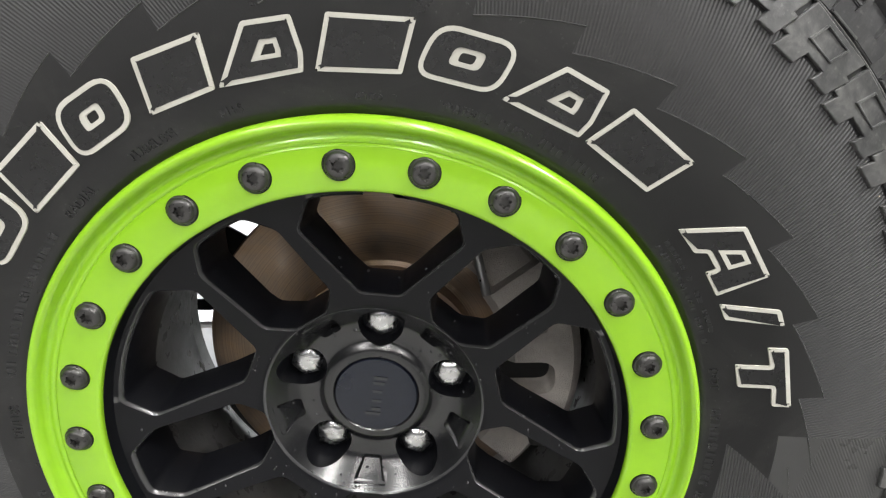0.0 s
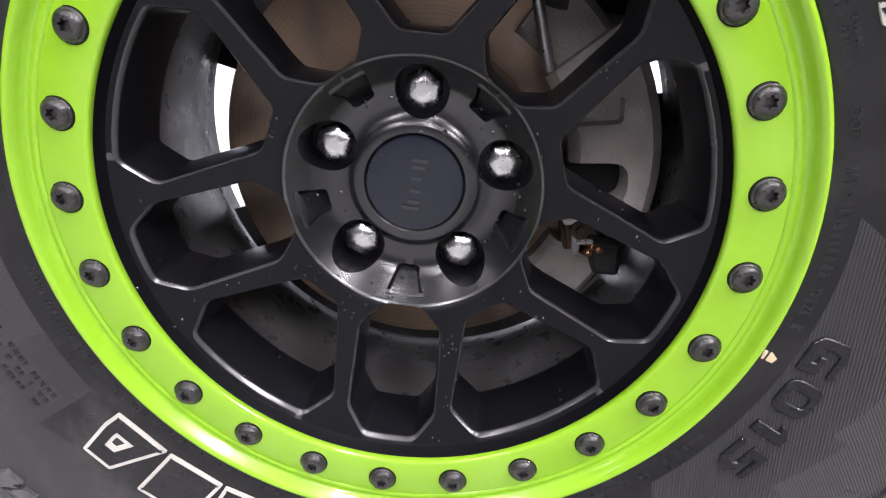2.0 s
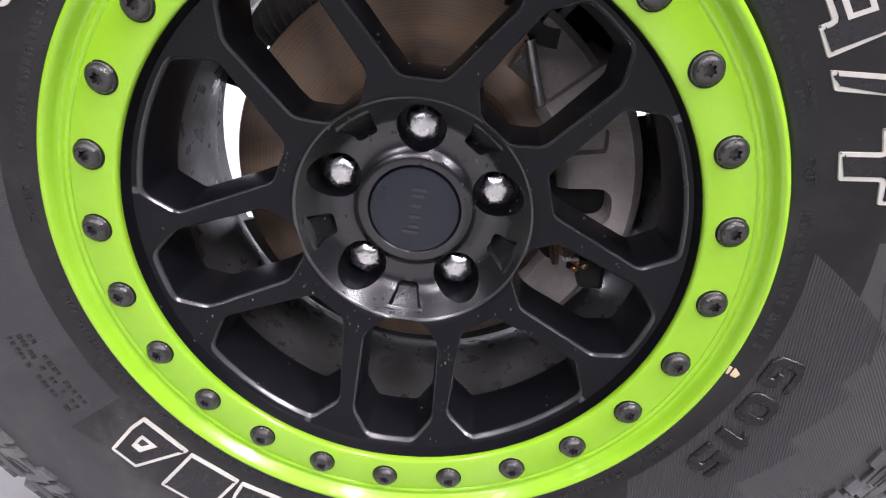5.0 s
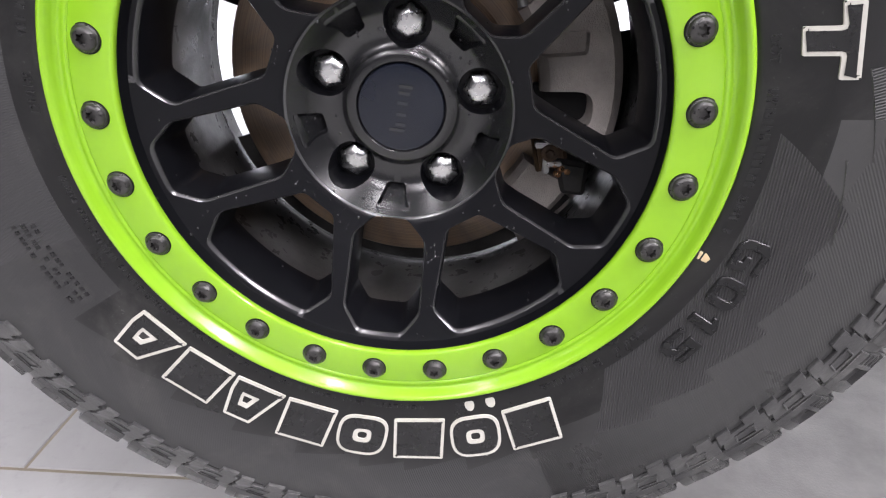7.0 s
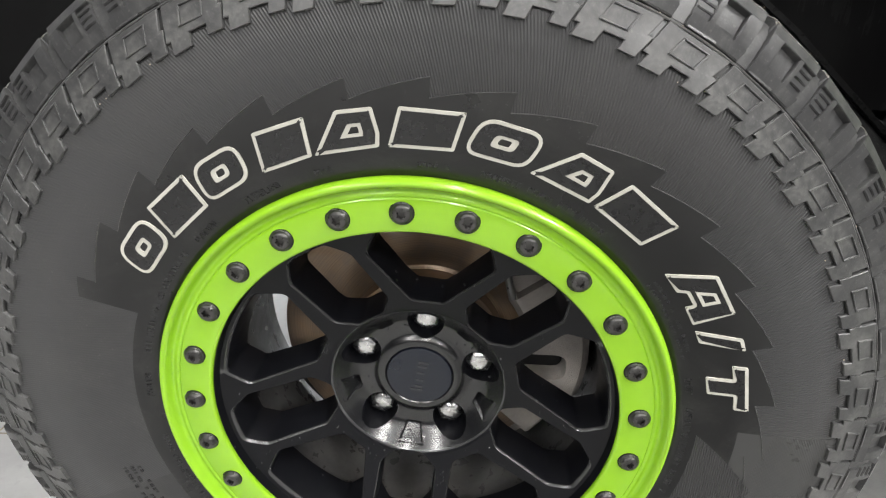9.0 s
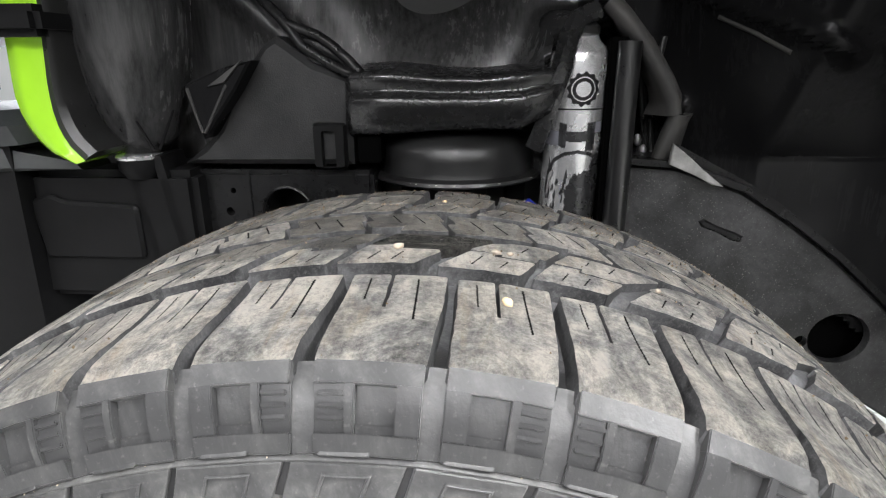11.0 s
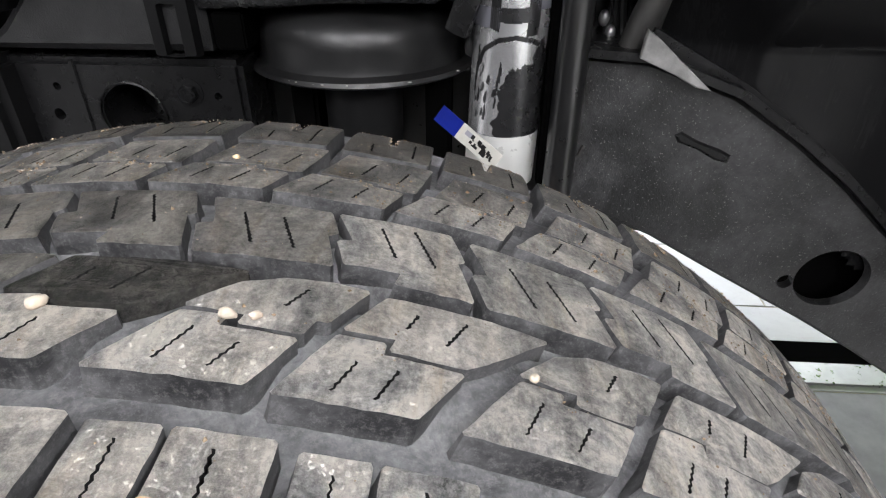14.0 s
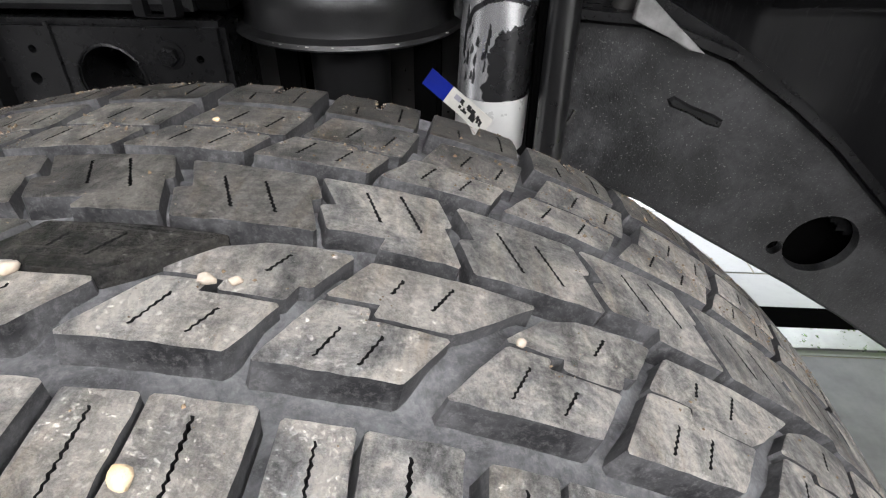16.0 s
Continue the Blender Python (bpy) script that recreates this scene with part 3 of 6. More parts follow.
# valve notch at the rim of one window
p = polar(TURN, 0.1865, 0)
loft(cutter(), [[(p.x + a, y, p.z + b) for a, b in ((-0.014, -0.004), (0.014, -0.004), (0.012, 0.0035), (-0.012, 0.0035))] for y in (0.0, 0.033)])
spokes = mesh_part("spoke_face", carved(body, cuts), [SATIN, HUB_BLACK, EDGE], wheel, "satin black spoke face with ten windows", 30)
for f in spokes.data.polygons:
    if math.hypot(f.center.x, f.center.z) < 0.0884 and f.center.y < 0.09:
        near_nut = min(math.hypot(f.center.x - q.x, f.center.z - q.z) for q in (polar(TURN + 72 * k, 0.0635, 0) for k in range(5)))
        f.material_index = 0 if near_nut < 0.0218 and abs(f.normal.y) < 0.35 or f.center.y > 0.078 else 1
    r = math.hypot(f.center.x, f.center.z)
    # chamfer faces of the windows take the glint colour
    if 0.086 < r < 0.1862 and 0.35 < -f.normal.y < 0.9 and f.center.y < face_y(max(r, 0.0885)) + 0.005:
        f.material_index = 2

barrel = revolve([(0.196, 0.02), (0.1985, 0.05), (0.197, 0.08), (0.1955, 0.115), (0.196, 0.15), (0.199, 0.172), (0.206, 0.199), (0.213, 0.207), (0.226, 0.210),
                  (0.227, 0.214), (0.212, 0.214), (0.204, 0.205), (0.201, 0.172), (0.2, 0.115), (0.203, 0.05), (0.203, 0.02)], 160, True)
part("barrel", barrel, BARREL, wheel, "dark grey wheel barrel")

ring = part("beadlock_ring", revolve([(0.1908, 0.0075), (0.1906, 0.0035), (0.1915, 0.0022), (0.1935, 0.0018), (0.2190, 0.0006), (0.2200, 0.0010),
                                      (0.2208, 0.0017), (0.2217, 0.0009), (0.2232, 0.0006), (0.2248, 0.0014), (0.2266, 0.0022), (0.2282, 0.0012), (0.2296, -0.0018), (0.2309, -0.0048), (0.2328, -0.0070),
                                      (0.2349, -0.0072), (0.2369, -0.0050), (0.2382, -0.0006), (0.2378, 0.006), (0.2362, 0.016), (0.2, 0.0165)], 288, True),
            GREEN, wheel, "glossy lime green bolted ring", 75)


def ring_bolt_mesh():
    bm = bmesh.new()
    n = 48

    def circle(r, y):
        return [(r * math.cos(2 * math.pi * k / n), y, r * math.sin(2 * math.pi * k / n)) for k in range(n)]

    def star(r, y):
        return [((r + 0.00062 * math.cos(12 * math.pi * k / n)) * math.cos(2 * math.pi * k / n), y, (r + 0.00062 * math.cos(12 * math.pi * k / n)) * math.sin(2 * math.pi * k / n)) for k in range(n)]
    loft(bm, [circle(0.0096, 0.003), circle(0.0096, -0.0006), circle(0.0092, -0.0012), circle(0.0086, -0.0014), circle(0.0083, -0.0021), circle(0.0075, -0.0034), circle(0.0061, -0.0043),
              circle(0.0046, -0.0045), star(0.0034, -0.0046), star(0.0032, -0.0010)])
    me = bpy.data.meshes.new("ring_bolt")
    bmesh.ops.recalc_face_normals(bm, faces=bm.faces[:])
    bm.to_mesh(me)
    bm.free()
    me.materials.append(BOLT)
    me.polygons.foreach_set("use_smooth", [True] * len(me.polygons))
    me.set_sharp_from_angle(angle=radians(38))
    return me


# black ring round each bolt, standing in for the shade in its recess
seat = bmesh.new()
turned(seat, (0, 0.0030, 0), (0, -1, 0), [(0, 0.0103), (0.0022, 0.0103), (0.00225, 0.0094)], 32, 0, False)
seat_me = None
bolt_me = ring_bolt_mesh()
for k in range(25):
    a = TURN + 7.2 + 14.4 * k
    p = polar(a, 0.208, 0.0006)
    if seat_me is None:
        ob = part("bolt_seat", seat, INK, ring)
        seat_me = ob.data
    else:
        ob = new("bolt_seat", seat_me)
        ob.parent = ring
    ob.location = (p.x, 0, p.z)
    ob = new("ring_bolt", bolt_me)
    ob.parent = ring
    ob.matrix_basis = Matrix.Translation(p) @ pose(0, 0, 0, 0, random.uniform(0, 60), 0)
ring["label"] = "glossy lime green ring with twenty-five dark bolts"


def lug_nut_mesh():
    bm = bmesh.new()
    n = 36

    def hexa(r, y, k0=0.0):
        out = []
        for k in range(n):
            a = 2 * math.pi * k / n
            s = (a + math.pi / 6) % (math.pi / 3) - math.pi / 6
            h = r / math.cos(s)
            out.append(((h * (1 - k0) + r * k0) * math.cos(a), y, (h * (1 - k0) + r * k0) * math.sin(a)))
        return out
    circ = lambda r, y: [(r * math.cos(2 * math.pi * k / n), y, r * math.sin(2 * math.pi * k / n)) for k in range(n)]
    loft(bm, [circ(0.0145, 0.022), circ(0.0142, 0.016), circ(0.0128, 0.0145), hexa(0.0122, 0.014), hexa(0.0122, 0.000), hexa(0.0112, -0.0020, 0.2), hexa(0.0092, -0.0036, 0.35), hexa(0.0062, -0.0047, 0.7),
              circ(0.0036, -0.0050), circ(0.0012, -0.0048)])
    me = bpy.data.meshes.new("lug_nut")
    bmesh.ops.recalc_face_normals(bm, faces=bm.faces[:])
    bm.to_mesh(me)
    bm.free()
    me.materials.append(CHROME)
    me.polygons.foreach_set("use_smooth", [True] * len(me.polygons))
    me.set_sharp_from_angle(angle=radians(22))
    return me


nut_me = lug_nut_mesh()
for k in range(5):
    ob = new("lug_nut", nut_me)
    ob.parent = wheel
    tagged(ob, "bright chrome hexagonal wheel nut")
    ob.matrix_basis = Matrix.Translation(polar(TURN + 72 * k, 0.0635, 0.0800)) @ pose(0, 0, 0, 0, 17 * k + 8, 0)

cap = part("centre_cap", revolve([(0.0343, 0.076), (0.0343, 0.0672), (0.0336, 0.0662), (0.03, 0.0658), (0.015, 0.0653), (0.0001, 0.0651)], 96), GLOSS, wheel, "glossy blue-black round centre cap", 30)
# raised badge on the cap as plain strokes
for s, (h0, h1) in ((-0.0175, (-0.003, 0.008)), (-0.0125, (-0.003, 0.0065)), (-0.0045, (-0.003, 0.005)), (0.0045, (-0.003, 0.005)), (0.0125, (-0.003, 0.005)), (0.0172, (-0.0075, 0.005))):
    b = bmesh.new()
    box(b, (h0), (h1), -0.0005, 0.0004, -0.0014, 0.0014, 0.0002)
    ob = part("badge_stroke", b, HUB_BLACK, cap)
    ob.matrix_basis = pose(0, 0, 0, 0, 8, 0) @ pose(0, 0.0651, -s)

# ---------------------------------------------------------------- the tyre
from mathutils import bvhtree, geometry

SIDE_R = [0.226, 0.232, 0.240, 0.252, 0.275, 0.300, 0.325, 0.345, 0.365, 0.380, 0.393, 0.405, 0.414, 0.4205]
SIDE_Y = [0.016, 0.0085, 0.002, -0.0020, -0.0060, -0.0102, -0.0143, -0.0160, -0.0152, -0.0115, -0.0055, 0.0025, 0.0105, 0.021]


def side_y(r):
    return float(np.interp(r, SIDE_R, SIDE_Y))


def crown(y):
    return float(np.interp(y, [0.008, 0.015, 0.022, 0.04, 0.075, 0.09, 0.11, 0.14, 0.27, 0.30, 0.32, 0.335], [0.4285, 0.4318, 0.4335, 0.4345, 0.4352, 0.4360, 0.4375, 0.4390, 0.4390, 0.4360, 0.4315, 0.425]))


DEPTH = 0.0118
rs = np.concatenate([np.linspace(0.226, 0.3915, 46), [0.3922, 0.393, 0.3938], np.linspace(0.395, 0.4205, 10)])
outer = []
for r in rs:
    lift = 0.0009 if abs(r - 0.393) < 0.0005 else 0
    if 0.2432 < r < 0.2475:
        lift = 0.0006
    outer.append((float(r), side_y(r) - lift))
# groove floors lie deep between the rows and shallower between the blocks of a row
RIDGE_Y = [0.034, 0.112, 0.122, 0.152, 0.160, 0.168, 0.178, 0.202, 0.210, 0.218, 0.228, 0.262, 0.272, 0.336]
RIDGE_H = [0, 0, 0.0052, 0.0058, 0, 0, 0.0045, 0.0045, 0, 0, 0.005, 0.005, 0, 0]
mid = [(crown(y) - DEPTH + float(np.interp(y, RIDGE_Y, RIDGE_H)), y) for y in np.linspace(0.034, 0.336, 90)]
inner = [(0.418, 0.342), (0.405, 0.352), (0.39, 0.358), (0.36, 0.362), (0.33, 0.355), (0.30, 0.328), (0.275, 0.288), (0.25, 0.242), (0.238, 0.224), (0.228, 0.214)]
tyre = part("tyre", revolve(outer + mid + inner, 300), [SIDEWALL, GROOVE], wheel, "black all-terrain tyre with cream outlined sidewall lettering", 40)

for f in tyre.data.polygons:
    if 0.03 < f.center.y < 0.34 and math.hypot(f.center.x, f.center.z) > 0.415:
        f.material_index = 1

# the tread's pitches differ in length round the tyre; one starts at each of these angles
COUNT = 50
STARTS = [-3.6, 3.9, 11.15, 18.4, 26.1, 33.9]
STARTS += [33.9 + (356.4 - 33.9) / 45 * k for k in range(1, 45)]
STRETCH = [((STARTS + [356.4])[k + 1] - STARTS[k]) / 7.2 for k in range(COUNT)]


def swell(deg):
    """The tyre is flattened a little at the top: the middle of the tread stands out more towards the sides."""
    d = abs((deg + 180) % 360 - 180)
    return 0.0416 * (1 - math.cos(radians(min(d, 54)))) * max(0.0, min(1.0, (68 - d) / 10))


for v in tyre.data.vertices:
    r = math.hypot(v.co.x, v.co.z)
    if r > 0.415 and v.co.y > 0.06:
        w = min(1.0, (v.co.y - 0.06) / 0.05) * min(1.0, max(0.0, (0.345 - v.co.y) / 0.01))
        k = 1 + w * swell(math.degrees(math.atan2(v.co.x, v.co.z))) / r
        v.co.x, v.co.z = v.co.x * k, v.co.z * k


ARC = 437 * math.pi / 180 / 1000       # metres along the tread in a degree


def tread_lift(deg, y):
    return swell(deg) * min(1.0, max(0.0, (y - 0.06) / 0.05)) * min(1.0, max(0.0, (0.345 - y) / 0.01))


def zigzag(p, q, width, rng):
    """The closed wavy outline of a thin sipe from p to q, in metres."""
    a, b = Vector(p), Vector(q)
    d = (b - a).normalized()
    s = Vector((-d.y, d.x))
    n = max(5, int((b - a).length / 0.0013))
    line = [a + (b - a) * (i / n) + s * (0.0003 * (-1) ** i * rng.uniform(0.6, 1.2)) for i in range(n + 1)]
    wide = [width / 2 * rng.uniform(0.7, 1.25) for _ in line]
    return [tuple(c + s * w) for c, w in zip(line, wide)] + [tuple(c - s * w) for c, w in zip(line[::-1], wide[::-1])]


def chipped(flat, rng):
    """A block outline with its long edges cut into short runs and worn unevenly."""
    out = []
    n = len(flat)
    for i in range(n):
        p, q = Vector(flat[i]), Vector(flat[(i + 1) % n])
        d = q - p
        steps = max(1, int(d.length / 0.005))
        side = Vector((-d.y, d.x)).normalized() if d.length > 1e-6 else Vector((0, 0))
        for s in range(steps):
            wob = rng.uniform(-0.00028, 0.00028) if s else rng.uniform(-0.0001, 0.0001)
            out.append(tuple(p + d * (s / steps) + side * wob))
    return out


def tread_block(bm, outline, slits=(), start=0.0, stretch=1.0, seed=0, drop=DEPTH):
    """One block of the tread: leaning sides, worn chamfered edge, and sipes sunk into its top."""
    k = ARC * stretch
    rng = random.Random(seed)
    flat = chipped(rounded([(d * k, y) for d, y in outline], 0.0007, 1), rng)
    wear = [rng.uniform(0.6, 1.5) for _ in flat]
    tip, lean = rng.uniform(-0.0005, 0.0002), rng.uniform(-0.012, 0.012)
    mid_y = sum(p[1] for p in flat) / len(flat)

    def at(u, y, dr):
        return polar(u / ARC, crown(y) + tread_lift(start + u / ARC, y) + dr + tip + lean * (y - mid_y), y)

    def ring(g, dr, worn=0.0):
        return [at(u, y, dr * (w if worn else 1)) for (u, y), w in zip(offset_loop(flat, g), wear)]
    loft(bm, [ring(0.0020, -drop - 0.002), ring(0.0011, -drop * 0.6), ring(0.0005, -0.0007, 1)], False, False, 2)
    rows = loft(bm, [ring(0.0005, -0.0007, 1), ring(0.0002, -0.0002, 1), ring(-0.0004, 0.0)], False, False)
    edge = offset_loop(flat, -0.0004)
    holes = [zigzag((p[0] * k, p[1]), (q[0] * k, q[1]), w, rng) for p, q, w in slits]
    verts = list(rows[-1])
    for h in holes:
        top, low = ([bm.verts.new(at(u, y, dr)) for u, y in h] for dr in (0.0, -0.0045))
        n = len(h)
        for i in range(n):
            j = (i + 1) % n
            bm.faces.new((top[i], top[j], low[j], low[i])).material_index = 1
        bm.faces.new(low).material_index = 1
        verts += top
    for tri in geometry.tessellate_polygon([[Vector((u, y, 0)) for u, y in loop] for loop in [edge] + holes]):
        if len(set(tri)) == 3:
            bm.faces.new([verts[i] for i in tri])


# the blocks of a pitch, from the middle outwards, in (degrees, depth); two kinds of pitch alternate
EDGE_BLOCKS = [
    ([(-1.9, 0.2770), (-1.7, 0.3180), (0.8, 0.3200), (0.9, 0.2960), (1.6, 0.2960), (1.7, 0.3200), (4.2, 0.3220), (4.05, 0.2790)], [((0.0, 0.281), (-0.1, 0.294), 0.0012), ((2.9, 0.282), (2.9, 0.310), 0.0012)]),
    ([(1.9, 0.0095), (2.0, 0.0600), (1.85, 0.0905), (4.30, 0.0915), (4.45, 0.0520), (4.80, 0.0520), (4.70, 0.0915), (8.15, 0.0925), (8.15, 0.0600), (7.8, 0.0095)], [((6.6, 0.040), (6.3, 0.087), 0.0011), ((3.25, 0.060), (3.1, 0.086), 0.0009)]),
]
FAR_BLOCKS = [
    ([(2.8, 0.2205), (4.4, 0.2410), (8.1, 0.2415), (8.2, 0.2385), (10.1, 0.2385), (9.2, 0.2210)], [((5.0, 0.225), (5.8, 0.238), 0.0011), ((7.3, 0.224), (8.0, 0.236), 0.0011)]),
    ([(4.9, 0.2440), (6.0, 0.2680), (11.6, 0.2700), (10.8, 0.2415), (8.6, 0.2415), (8.5, 0.2445)], [((7.3, 0.248), (8.0, 0.262), 0.0011), ((9.6, 0.246), (10.2, 0.260), 0.0011)]),
]
STEPPED = [
    ([(0.2, 0.1080), (2.5, 0.1342), (4.35, 0.1342), (4.2, 0.1295), (7.5, 0.1292), (6.25, 0.1090)], [((2.6, 0.1128), (3.4, 0.1275), 0.0010), ((4.7, 0.1125), (5.4, 0.1235), 0.0010)]),
    ([(2.5, 0.1372), (4.2, 0.1515), (6.0, 0.1575), (8.2, 0.1595), (9.8, 0.1590), (8.5, 0.1395), (7.9, 0.1390), (7.6, 0.1320), (5.0, 0.1318), (5.1, 0.1368)], [((6.5, 0.1425), (7.2, 0.1530), 0.0011)]),
    ([(0.1, 0.2090), (6.6, 0.2085), (7.35, 0.1935), (6.85, 0.1910), (7.7, 0.1710), (1.1, 0.1675), (0.3, 0.1862), (1.1, 0.1885)], [((2.2, 0.1985), (3.5, 0.1765), 0.0012), ((4.3, 0.1985), (5.6, 0.1770), 0.0012)]),
] + FAR_BLOCKS + EDGE_BLOCKS
POINTED = [
    ([(0.1, 0.1075), (1.8, 0.1345), (3.85, 0.1352), (3.8, 0.1298), (7.3, 0.1300), (5.6, 0.1090)], [((2.2, 0.1115), (2.9, 0.1245), 0.0010), ((3.9, 0.1115), (4.6, 0.1245), 0.0010)]),
    ([(2.0, 0.1375), (3.5, 0.1575), (8.4, 0.1590), (11.3, 0.1580), (8.4, 0.1380), (7.3, 0.1324), (4.1, 0.1322), (4.3, 0.1378)], [((4.6, 0.1430), (5.0, 0.1515), 0.0011), ((6.4, 0.1395), (7.3, 0.1535), 0.0011)]),
    ([(-0.1, 0.2085), (6.1, 0.2115), (7.0, 0.1940), (6.6, 0.1925), (7.6, 0.1690), (3.7, 0.1682), (3.9, 0.1760), (1.0, 0.1740), (0.3, 0.1880), (1.1, 0.1905)], [((2.3, 0.2035), (3.4, 0.1840), 0.0012), ((4.1, 0.2065), (5.5, 0.1835), 0.0012)]),
] + FAR_BLOCKS + EDGE_BLOCKS


def side_plate(bm, outline, lift, base=0.004, chamfer=0.0005):
    """A raised plate on the sidewall: outline in (degrees, radius)."""
    flat = [(d * 0.0068, r) for d, r in outline]
    ring = lambda g, up: [polar(u / 0.0068, r, side_y(r) - up) for u, r in offset_loop(flat, g)]
    loft(bm, [ring(0.0006, -base), ring(0.0, lift - chamfer), ring(-chamfer, lift)], False, True)


def shoulder_lug(bm, a0, a1, r0, r1, lift0, lift1, steps=5):
    """A lug on the tyre's shoulder between two angles, from radius r0 to r1, its height running from lift0 to lift1."""
    top, low = [], []
    for i in range(steps + 1):
        r = r0 + (r1 - r0) * i / steps
        up = lift0 + (lift1 - lift0) * i / steps
        top.append((r + up * 0.6, side_y(r) - up * 0.8))
        low.append((r - 0.004, side_y(r) + 0.004))
    loops = []
    for a in (a0, (a0 + a1) / 2, a1):
        loops.append([polar(a, *p) for p in top] + [polar(a, *p) for p in low[::-1]])
    loft(bm, loops)


SHOULDER_PLATES = [
    [(-0.1, 0.3925), (6.6, 0.3925), (6.5, 0.379), (7.0, 0.3785), (6.9, 0.3635), (5.0, 0.3630), (5.0, 0.3700), (2.9, 0.3700), (2.9, 0.3610), (0.5, 0.3605), (0.5, 0.3690), (-0.1, 0.3692)],
]


def shoulder_pitch(bm):
    for o in SHOULDER_PLATES:
        side_plate(bm, [(d + (r - 0.376) * 42, r) for d, r in o], 0.0030)
    # raised square frame on the plate, with a sunk middle
    for o in ([(2.0, 0.3885), (4.7, 0.3885), (4.7, 0.3875), (2.0, 0.3875)], [(1.9, 0.3765), (4.6, 0.3765), (4.6, 0.3755), (1.9, 0.3755)],
              [(1.9, 0.3885), (2.12, 0.3885), (2.07, 0.3755), (1.85, 0.3755)], [(4.6, 0.3885), (4.82, 0.3885), (4.72, 0.3755), (4.5, 0.3755)]):
        side_plate(bm, [(d + (r - 0.376) * 42, r) for d, r in o], 0.0037, chamfer=0.0003)


def shoulder_upper(mirrored):
    """The shoulder below a pair of edge blocks: a cap, a column, three short ribs and a sunk pocket with a tongue."""
    rise = lambda r: 0.0016 + (r - 0.3936) / 0.0269 * 0.0138
    pieces = [(1.9, 7.8, 0.4150, 0.4205, 0.0), (6.4, 7.8, 0.4000, 0.4155, 0.0), (3.6, 4.15, 0.4000, 0.4155, 0.0), (1.9, 3.65, 0.4000, 0.4155, 0.0022),
              (4.1, 6.45, 0.4000, 0.4155, 0.0046), (4.1, 6.45, 0.4000, 0.4036, 0.0026), (1.9, 7.8, 0.3936, 0.4004, -0.0012)]
    pieces += [(2.1, 3.65, r, r + 0.0016, 0.0010) for r in (0.4046, 0.4082, 0.4118)]
    out = []
    for a0, a1, r0, r1, sunk in pieces:
        if mirrored:
            a0, a1 = 9.7 - a1, 9.7 - a0
        bm = bmesh.new()
        out.append(("shoulder_rib" if r1 - r0 < 0.002 else "shoulder_lug", bm))
        shoulder_lug(bm, a0, a1, r0, r1, max(0.0006, rise(r0) - sunk), max(0.0008, rise(r1) - sunk), 3)
    # flat rectangle just above the mould line
    bm = bmesh.new()
    out.append(("shoulder_panel", bm))
    side_plate(bm, [(2.4, 0.3992), (5.4, 0.3992), (5.1, 0.3948), (2.1, 0.3948)], 0.0040, chamfer=0.0004)
    return out


def shoulder_plates():
    bm = bmesh.new()
    shoulder_pitch(bm)
    return bm


def channel_floor():
    bm = bmesh.new()
    shoulder_lug(bm, 0.55, 1.95, 0.3936, 0.4205, 0.0012, 0.0088, 4)
    return bm


def baked(bm, name, mats, angle=30):
    me = bpy.data.meshes.new(name)
    bmesh.ops.recalc_face_normals(bm, faces=bm.faces[:])
    bm.to_mesh(me)
    bm.free()
    for m in mats:
        me.materials.append(m)
    me.polygons.foreach_set("use_smooth", [True] * len(me.polygons))
    me.set_sharp_from_angle(angle=radians(angle))
    return me


shoulder_sets = []
# every pitch has the plate and the groove floor; the pieces above them alternate with their mirror image
shoulder_pieces = [(2, "shoulder_plate", shoulder_plates()), (2, "groove_floor", channel_floor())]
shoulder_pieces += [(turn, name, bm) for turn in (0, 1) for name, bm in shoulder_upper(turn == 1)]
for turn, name, bm in shoulder_pieces:
    bmesh.ops.recalc_face_normals(bm, faces=bm.faces[:])
    hard = [e for e in bm.edges if len(e.link_faces) == 2 and e.calc_face_angle(0) > 0.6]
    bmesh.ops.bevel(bm, geom=hard, offset=0.0005, segments=2, affect="EDGES", clamp_overlap=True)
    for v in bm.verts:
        v.co += noise.noise_vector(v.co * 160) * 0.0004
    shoulder_sets.append((turn, name, baked(bm, name, (SHOULDER,))))


def merged(meshes, turns, name, mats, kind="stuff"):
    """Many turned copies of the meshes as one mesh."""
    V, Fc, M = [], [], []
    for me in meshes:
        co = np.empty(len(me.vertices) * 3)
        me.vertices.foreach_get("co", co)
        co = co.reshape(-1, 3)
        polys = [tuple(p.vertices) for p in me.polygons]
        idx = [p.material_index for p in me.polygons]
        for a in turns:
            c, s = math.cos(radians(a)), math.sin(radians(a))
            o = len(V)
            V.extend(map(tuple, np.stack([co[:, 0] * c + co[:, 2] * s, co[:, 1], -co[:, 0] * s + co[:, 2] * c], 1)))
            Fc.extend(tuple(i + o for i in p) for p in polys)
            M.extend(idx)
    me = bpy.data.meshes.new(name)
    me.from_pydata(V, [], Fc)
    me.polygons.foreach_set("material_index", M)
    ob = mesh_part(name, me, mats, tyre, "", 30)
    ob["kind"] = kind
    return ob


part("mould_line", revolve([(0.3917, side_y(0.3917) + 0.001), (0.3921, side_y(0.392) - 0.0022), (0.3928, side_y(0.393) - 0.0027), (0.3936, side_y(0.3936) - 0.0022), (0.3941, side_y(0.394) + 0.001)], 240), SHOULDER, tyre, "thin raised mould line")


